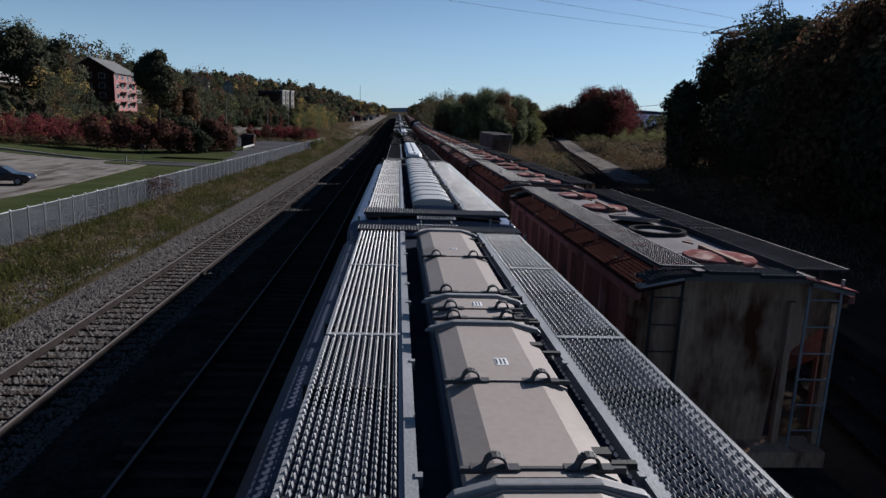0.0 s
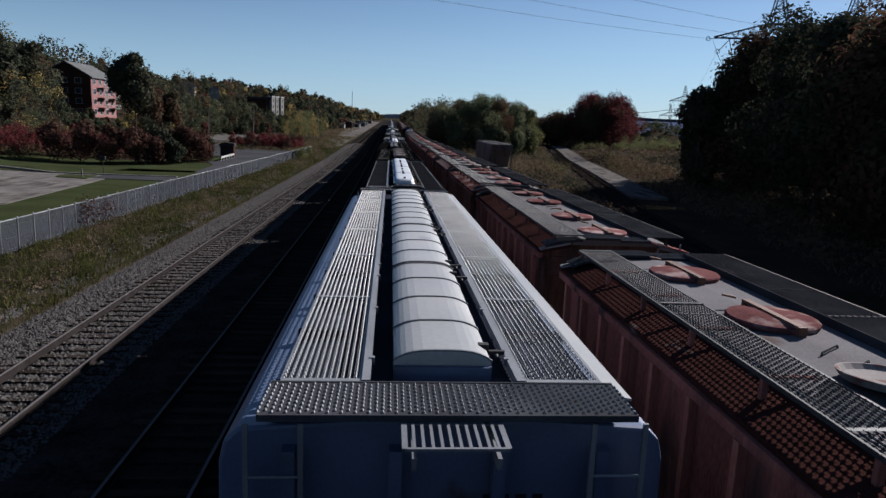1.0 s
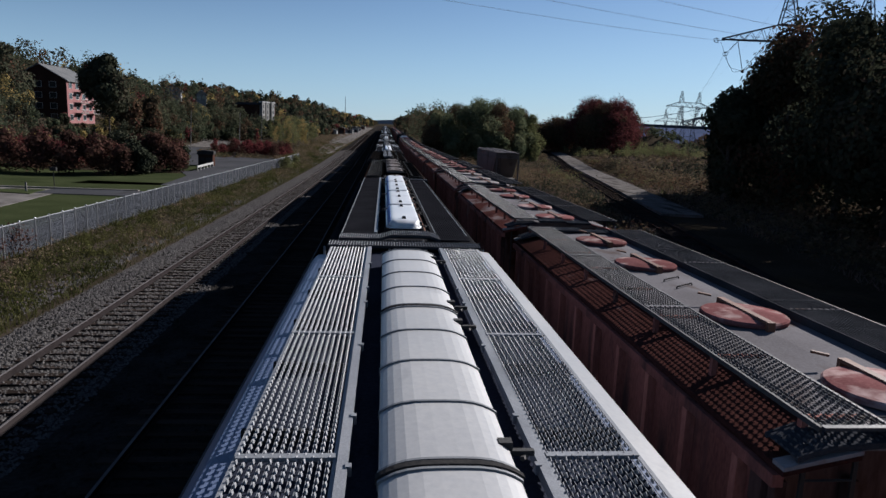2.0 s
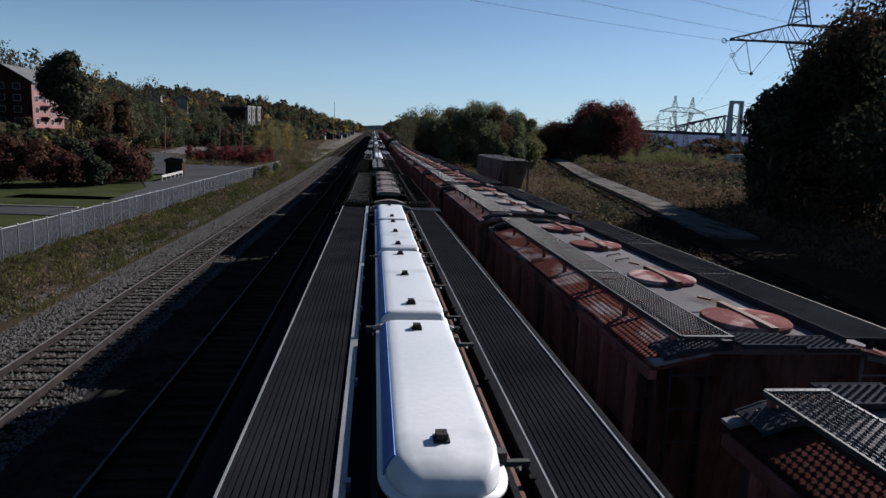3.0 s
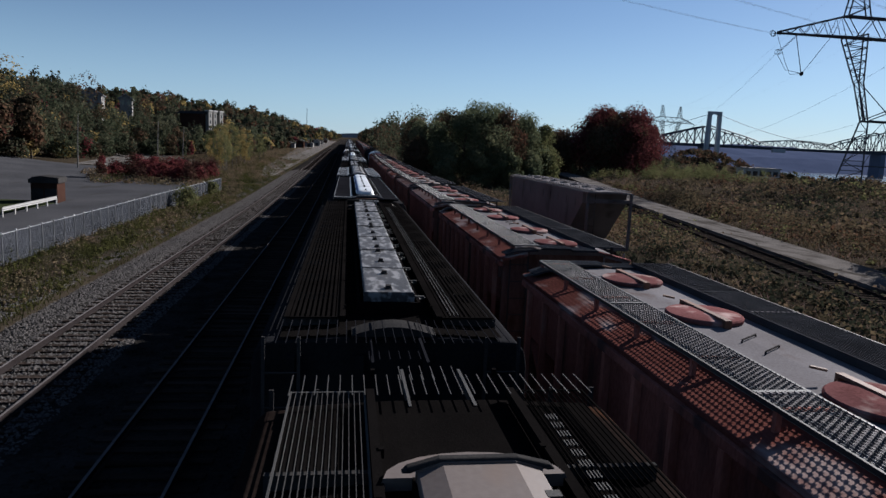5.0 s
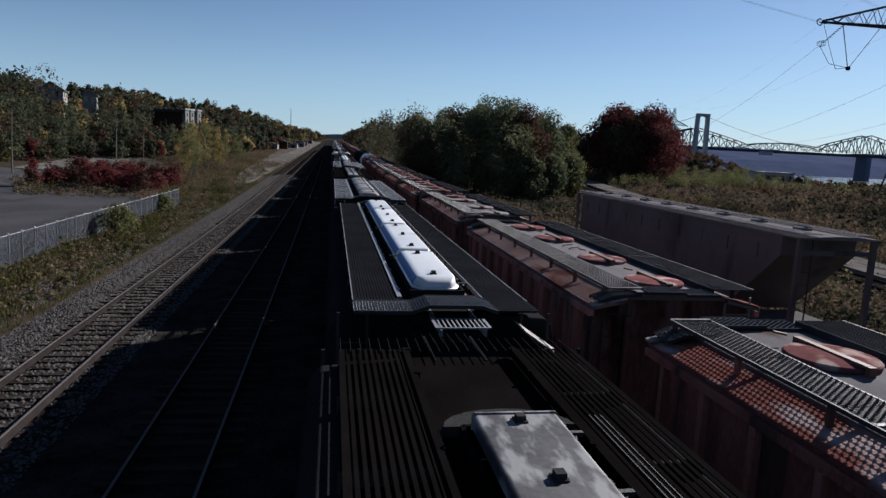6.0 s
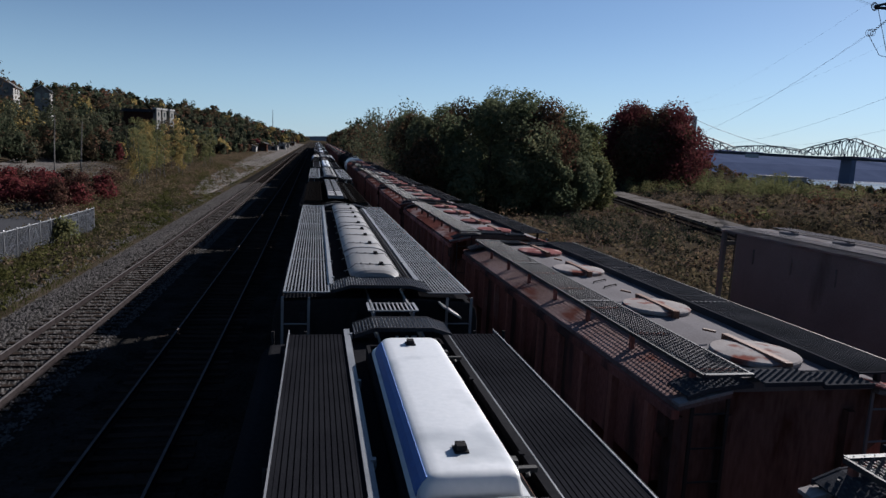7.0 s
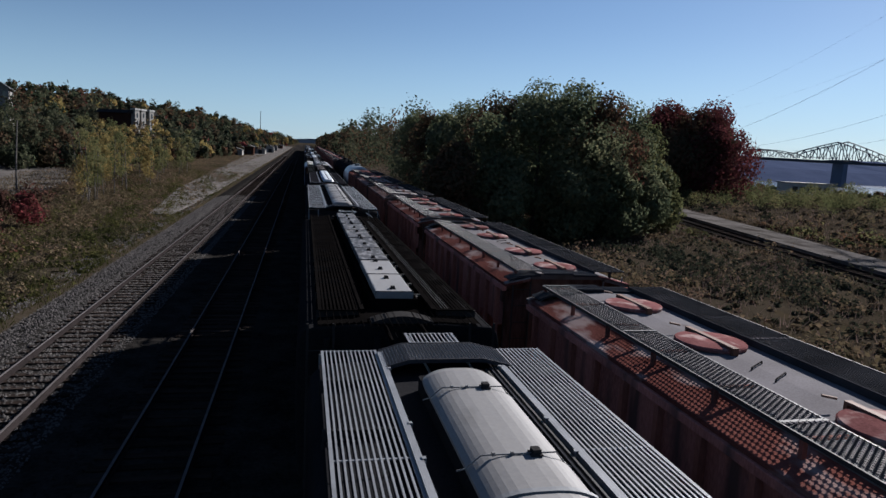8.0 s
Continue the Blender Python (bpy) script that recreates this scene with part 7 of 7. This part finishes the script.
def pylon(x, y, z, turn, scale, label, fine=1.0):
    """A window-type lattice pylon: splayed legs to a waist, two leaning columns, one wide beam and two horns."""
    root = thing("pylon", label, "pylon", pose(x, y, z, 0, 0, turn) @ Matrix.Scale(scale, 4), "power line pylons")
    r = 0.2 * fine
    for sx in (-1, 1):
        for sy in (-1, 1):
            leg = Shape().tube([(sx * 8.2, sy * 4.5, -1), (sx * 5.8, sy * 1.2, 15.3)], r * 1.1, 4)
            part("leg", leg, PYLON_STEEL, root)
        brace = Shape()
        for k in range(7):
            t, u = k / 7, (k + 1) / 7
            a = [(sx * (8.2 - 2.4 * t), sy * (4.5 - 3.3 * t), 15.3 * t) for sy in (-1, 1)]
            b = [(sx * (8.2 - 2.4 * u), sy * (4.5 - 3.3 * u), 15.3 * u) for sy in (-1, 1)]
            brace.tube([a[k % 2], b[1 - k % 2]], r * 0.5, 3)
            brace.tube([b[0], b[1]], r * 0.45, 3)
        tagged(part("bracing", brace, PYLON_STEEL, root), kind="stuff")
        col = beam(Shape(), (sx * 5.8, 0, 15.3), (sx * 8.4, 0, 23.5), 0.35, 0.6, 4, r)
        beam(col, (sx * 8.4, 0, 23.5), (sx * 10.8, 0, 33.0), 0.7, 2.7, 7, r)
        col.tube([(sx * 8.0, 0, 23.5), (sx * 1.0, 0, 17.7)], r * 0.6, 4)
        part("column", col, PYLON_STEEL, root)
        part("horn", beam(Shape(), (sx * 10.8, 0, 37.0), (sx * 11.2, 0, 47.0), 2.7, 0.3, 5, r), PYLON_STEEL, root)
    s = Shape()
    for sy in (-1.2, 1.2):
        s.tube([(-5.8, sy, 15.3), (5.8, sy, 15.3)], r, 4)
        s.tube([(-5.8, sy, 15.3), (0, sy, 17.7), (5.8, sy, 15.3)], r * 0.6, 4)
        s.tube([(-7.2, sy * 2.4, 5.5), (7.2, sy * 2.4, 5.5)], r * 0.6, 4)
        s.tube([(-7.2, sy * 2.4, 5.5), (0, sy, 15.3), (7.2, sy * 2.4, 5.5)], r * 0.5, 4)
    s.box(-0.5, 0.5, -0.4, 0.4, 17.3, 18.1)
    part("waist", s, PYLON_STEEL, root)
    main = Shape()
    for sy in (-0.8, 0.8):
        main.tube([(-29, 0, 32.5), (-13.5, sy, 32.7), (13.5, sy, 32.7), (29, 0, 32.5)], r * 1.1, 4)
        main.tube([(-29, 0, 32.7), (-13.5, sy, 37), (13.5, sy, 37), (29, 0, 32.7)], r, 4)
        for k in range(8):
            xa = -13.5 + 27 * k / 8
            xb = -13.5 + 27 * (k + 1) / 8
            main.tube([(xa, sy, 32.7 if k % 2 else 37), (xb, sy, 37 if k % 2 else 32.7)], r * 0.6, 3)
        for sx in (-1, 1):
            for k in range(5):
                t, u = k / 5, (k + 0.5) / 5
                main.tube([(sx * (13.5 + 15.5 * t), sy * (1 - t), 32.7), (sx * (13.5 + 15.5 * u), sy * (1 - u), 37 - 4.3 * u), (sx * (13.5 + 15.5 * min(1, t + 0.2)), sy * (1 - min(1, t + 0.2)), 32.7)], r * 0.45, 3)
    arm = part("cross_arm", main, PYLON_STEEL, root)
    for xi in (-29.0, 0.0, 29.0):
        for dx, dy, dz in ((-1.0, -0.9, -0.12), (-0.35, 0.9, -0.6)):
            st = Shape()
            base_x = xi + (4.5 if dy > 0 else 0.6)
            for j in range(12):
                st.lathe([(0.03, 0), (0.26 * fine, 0.03), (0.26 * fine, 0.12), (0.03, 0.16)], (base_x + dx * 0.32 * j, dy * 0.32 * j, 32.2 + dz * 0.42 * j), 7)
            for k in range(3):
                ring = [(base_x + dx * (3.6 + 0.35 * k) + 0.55 * math.cos(a), dy * (3.6 + 0.35 * k), 32.2 + dz * 4.8 + 0.55 * math.sin(a)) for a in np.linspace(0, 2 * math.pi, 13)]
                st.tube(ring, 0.05 * fine, 3)
            part("insulator", st, STEEL_DARK, arm)
        vee = Shape()
        vee.tube([(xi + 4.4, 0, 32.4), (xi + 6.6, 0, 24.6)], 0.1 * fine, 4)
        vee.tube([(xi + 12.5, 0, 32.4), (xi + 6.8, 0, 24.6)], 0.06 * fine, 4)
        vee.ball((xi + 6.7, 0, 24.5), 0.45)
        vee.tube([(xi - 1.6, -2.5, 31.5), (xi + 1.5, -1.5, 26.5), (xi + 4.0, 0, 24.2), (xi + 6.6, 0, 24.6), (xi + 4.5, 2.5, 25.5), (xi + 3.0, 3.8, 29)], 0.05 * fine, 4)
        part("jumper", vee, STEEL_DARK, arm)
    return root


PX, PY, PZ = 127.6, 192.0, 1.0
pylon(PX, PY, PZ, 0, 1.0, "tall steel lattice pylon with one wide cross arm")
FAR = [(284, 600, 0.95), (375, 840, 0.95)]
for x, y, k in FAR:
    pylon(x, y, 6 if y == 600 else 0, 20, k, "distant steel lattice pylon by the river", 1.25)


def cable(a, b, sag, r, n=24):
    a, b = Vector(a), Vector(b)
    pts = [a + (b - a) * t - Vector((0, 0, sag * 4 * t * (1 - t))) for t in np.linspace(0, 1, n + 1)]
    return Shape().tube(pts, r, 4)


wires = thing("power_line", "thin overhead power cables crossing the tracks", "cables")
for xi in (-29.0, 0.0, 29.0):
    for pair in (-0.25, 0.25):
        a = (PX + xi - 4.0, PY - 4.0 + pair, PZ + 31.6)
        part("cable", cable(a, (a[0] - 330, a[1] - 172, a[2] + 16), 7, 0.017, 30), WIRE, wires)
        a = (PX + xi + 3.0, PY + 4.0 + pair, PZ + 29.0)
        part("cable", cable(a, (284 + xi * 0.9, 600, 6 + 31), 16, 0.016, 30), WIRE, wires)
for sx in (-1, 1):
    part("cable", cable((PX + sx * 11.2, PY, PZ + 47), (PX + sx * 11.2 - 330, PY - 172, PZ + 62), 5, 0.015, 30), WIRE, wires)
    part("cable", cable((PX + sx * 11.2, PY, PZ + 47), (284 + sx * 10, 600, 52), 12, 0.014, 30), WIRE, wires)

# ---------------------------------------------------------------- river, bridge, far shore
water = Shape().box(60, 4500, 230, 4600, -15.5, -14.0)
tagged(part("river", water, WATER), "wide pale blue river", "water", kind="structure")
shore = Shape()
pr = np.random.default_rng(77)
xs_s = np.linspace(330, 4200, 90)
top = [31 + 8 * float(smooth((x - 300) / 900)) + 3 * math.sin(x * 0.011) + 4 * pr.uniform() for x in xs_s]
shore.add([(x, 1560, -16) for x in xs_s] + [(x, 1700, 0.5 * t) for x, t in zip(xs_s, top)] + [(x, 2000, 1.4 * t) for x, t in zip(xs_s, top)] + [(x, 3600, -16) for x in xs_s],
          [(j * 90 + i, j * 90 + i + 1, (j + 1) * 90 + i + 1, (j + 1) * 90 + i) for j in range(3) for i in range(89)])
# The blue haze over the far shore is painted in here.
SHORE = surface("far_shore_painted_haze", (0.04, 0.052, 0.09), (0.055, 0.068, 0.115), 0.95, 0, 0.02, 0.2, 0, vary=0)
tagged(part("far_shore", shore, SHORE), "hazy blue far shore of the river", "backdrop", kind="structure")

ridge = Shape()
xr = np.linspace(-2600, 700, 70)
rr_ = [44 + 7 * math.sin(x * 0.0021) + 5 * math.sin(x * 0.013) + 4 * pr.uniform() for x in xr]
ridge.add([(x, 2700, -20) for x in xr] + [(x, 2760, t) for x, t in zip(xr, rr_)] + [(x, 3300, t * 0.9) for x, t in zip(xr, rr_)], [(j * 70 + i, j * 70 + i + 1, (j + 1) * 70 + i + 1, (j + 1) * 70 + i) for j in range(2) for i in range(69)])
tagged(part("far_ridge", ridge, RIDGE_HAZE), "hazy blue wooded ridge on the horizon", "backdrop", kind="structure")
# Pier stone tinted blue and lightened as if seen through haze.
PIER = surface("pier_painted_haze", (0.075, 0.092, 0.14), (0.095, 0.11, 0.16), 0.9, 0, 0.05, 1, 0, vary=0)
bridge = thing("steel_bridge", "long cantilever truss bridge of steel coloured with blue-grey haze", "bridge")
BY = 1230.0


def deck_z(x):
    return 36.0 + (x - 560) * 0.004


def truss(name, x0, x1, top_z, bays, r):
    s = Shape()
    for yy in (BY - 12, BY + 12):
        for i in range(bays):
            a, b = x0 + (x1 - x0) * i / bays, x0 + (x1 - x0) * (i + 1) / bays
            ta, tb = top_z((a - x0) / (x1 - x0)), top_z((b - x0) / (x1 - x0))
            da, db = deck_z(a), deck_z(b)
            s.tube([(a, yy, da + ta), (b, yy, db + tb)], r, 4)
            s.tube([(a, yy, da), (a, yy, da + ta)], r * 0.8, 4)
            s.tube([(a, yy, da if i % 2 else da + ta), (b, yy, db + tb if i % 2 else db)], r * 0.8, 4)
            s.tube([(a, yy, da - 9 * math.sin(math.pi * min(1, ta / 34)) * 0.5), (b, yy, db - 9 * math.sin(math.pi * min(1, tb / 34)) * 0.5)], r, 4)
    tagged(part(name, s, BRIDGE_STEEL, bridge), kind="stuff")


def peak(lo, hi):
    return lambda t: lo + (hi - lo) * max(0.0, 1 - abs(t - 0.5) * 2) ** 0.85


truss("truss", 572, 784, peak(6, 33), 14, 1.1)
truss("truss", 784, 940, lambda t: 7 + 6 * math.sin(math.pi * t), 12, 0.8)
truss("truss", 940, 1150, peak(7, 36), 14, 1.1)
truss("truss", 1150, 1500, lambda t: 7 + 6 * math.sin(math.pi * t), 18, 0.8)
part("deck", Shape().box(380, 1900, BY - 12, BY + 12, 31, 36.0), BRIDGE_STEEL, bridge)
for x in (676, 1045, 1500):
    part("pier", Shape().prism([(x - 6, -16), (x - 5, 31), (x + 5, 31), (x + 6, -16)], BY - 14, BY + 14), PIER, bridge, "stone pier with blue-grey haze in its colour")
# Pale box at deck level, of unknown use.
part("deck_box", Shape().box(806, 832, BY - 18, BY - 13, 26, 33), BRIDGE_STONE, bridge, "pale box at the bridge deck")
susp = thing("suspension_bridge_tower", "pale portal tower of a suspension bridge", "bridge tower")
for sx in (-1, 1):
    part("column", Shape().prism([(668 + sx * 11.5 - 3.4, -16), (668 + sx * 9.5 - 2.4, 92), (668 + sx * 9.5 + 2.4, 92), (668 + sx * 11.5 + 3.4, -16)], 1186, 1194), BRIDGE_STONE, susp)
part("portal_beam", Shape().prism([(656.5, 84), (656.5, 93.5), (679.5, 93.5), (679.5, 84), (675, 87.5), (671, 89), (665, 89), (661, 87.5)], 1185, 1195), BRIDGE_STONE, susp)
for sx in (-1, 1):
    part("main_cable", cable((668, 1190, 92), (668 + sx * 330, 1190, 40), 16, 0.4), BRIDGE_STEEL, susp)
hut = thing("riverside_building", "low blue-grey riverside building with a flat pale roof", "building", pose(164, 300, -1.2, 0, 0, -12))
part("wall", Shape().box(0, 14, 0, 8, -4, 5.0), TANK_PAINT, hut)
part("roof", Shape().box(-0.5, 14.5, -0.5, 8.5, 5.0, 5.35), WALL_PALE, hut, "flat pale roof edge")
for k in range(5):
    part("window", Shape().box(1.0 + k * 2.6, 2.8 + k * 2.6, -0.06, 0.02, 2.2, 4.0), GLASS, hut)

# ---------------------------------------------------------------- ties and ballast
tie_mesh = Shape().box(-1.3, 1.3, -0.11, 0.11, -0.34, -0.165).mesh("tie", TIE)
PITCH = 0.56
tie_rng = np.random.default_rng(9)


def lay_ties(track, axis, y0, count, y1):
    for i in range(count):
        t = new("tie", tie_mesh)
        t.parent = track
        t.location = (axis + tie_rng.normal(0, 0.025), y0 + i * PITCH + tie_rng.normal(0, 0.012), tie_rng.normal(0, 0.006) + float(grade(y0 + i * PITCH)))
        t.rotation_euler = (0, 0, tie_rng.normal(0, 0.012))
    s = Shape()
    y = y0 + count * PITCH
    while y < y1:
        s.box(axis - 1.3, axis + 1.3, y - 0.11, y + 0.11, -0.3 + float(grade(y)), -0.165 + float(grade(y)))
        y += PITCH
    tagged(part("far_ties", s, TIE, track), kind="stuff")


lay_ties(track_a, AXIS_A, 9.0, 290, 420)
lay_ties(track_b, AXIS_B, 9.0, 290, 330)
lay_ties(track_m, AXIS_M, -8.0, 20, 160)
lay_ties(track_r, AXIS_R, -8.0, 20, 200)

base = np.array([(1, 0, 0), (-0.6, 0.8, 0), (-0.6, -0.8, 0), (0.1, 0.1, 0.9)], float)


def stones(name, x, y, z, size, seed, label, mat=STONE):
    """Loose crushed stones, each a small uneven four-cornered chip."""
    r = np.random.default_rng(seed)
    n = len(x)
    k = base[None] * (size * r.uniform(0.5, 1.5, n))[:, None, None] * r.uniform(0.6, 1.3, (n, 4, 3))
    a = r.uniform(0, 2 * np.pi, n)
    c, s_ = np.cos(a)[:, None], np.sin(a)[:, None]
    p = np.stack([k[..., 0] * c - k[..., 1] * s_, k[..., 0] * s_ + k[..., 1] * c, k[..., 2]], -1)
    p = p + np.stack([x, y, z], 1)[:, None]
    idx_ = (np.arange(n) * 4)[:, None, None] + np.array([[0, 1, 3], [1, 2, 3], [2, 0, 3]])[None]
    ob = new(name, quad_mesh(name, p.reshape(-1, 3), idx_.reshape(-1, 3), mat))
    return tagged(ob, label, "ballast", kind="stuff")


n = 170000
sy_ = 9 + 190 * tie_rng.uniform(0, 1, n) ** 1.35
sx_ = tie_rng.uniform(-3.4, 2.5, n)
sx_ = np.where(tie_rng.uniform(0, 1, n) < 0.09, -3.2 - np.abs(tie_rng.normal(0, 0.8, n)), sx_)
tie_here = (np.abs(((sy_ - 9.0 + PITCH / 2) % PITCH) - PITCH / 2) < 0.13) & (np.abs(sx_ - AXIS_A) < 1.3)
by_rail = np.minimum(np.abs(sx_ - AXIS_A + GAUGE / 2), np.abs(sx_ - AXIS_A - GAUGE / 2)) < 0.09
keep = ~by_rail & (~tie_here | (tie_rng.uniform(0, 1, n) < 0.62))
sx_, sy_ = sx_[keep], sy_[keep]
sz_ = np.where(sx_ < -2.9, height(sx_, sy_) + 0.005, np.where(sx_ < -1.1, -0.21 - (-1.1 - sx_) * 0.228, -0.21) + grade(sy_)) + np.where(tie_here[keep], 0.045, 0.0)
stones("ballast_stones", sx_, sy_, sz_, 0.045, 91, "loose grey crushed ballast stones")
# From x = 2.5 the stones take the dark bed colour as painted shade.
n = 15000
sy_ = 9 + 150 * tie_rng.uniform(0, 1, n) ** 1.3
sx_ = tie_rng.uniform(2.5, 8.4, n)
by_rail = np.minimum(np.abs(sx_ - AXIS_B + GAUGE / 2), np.abs(sx_ - AXIS_B - GAUGE / 2)) < 0.09
sx_, sy_ = sx_[~by_rail], sy_[~by_rail]
stones("shaded_ballast_stones", sx_, sy_, grade(sy_) - 0.205, 0.05, 92, "loose crushed stones coloured dark for the train's shade", BALLAST)
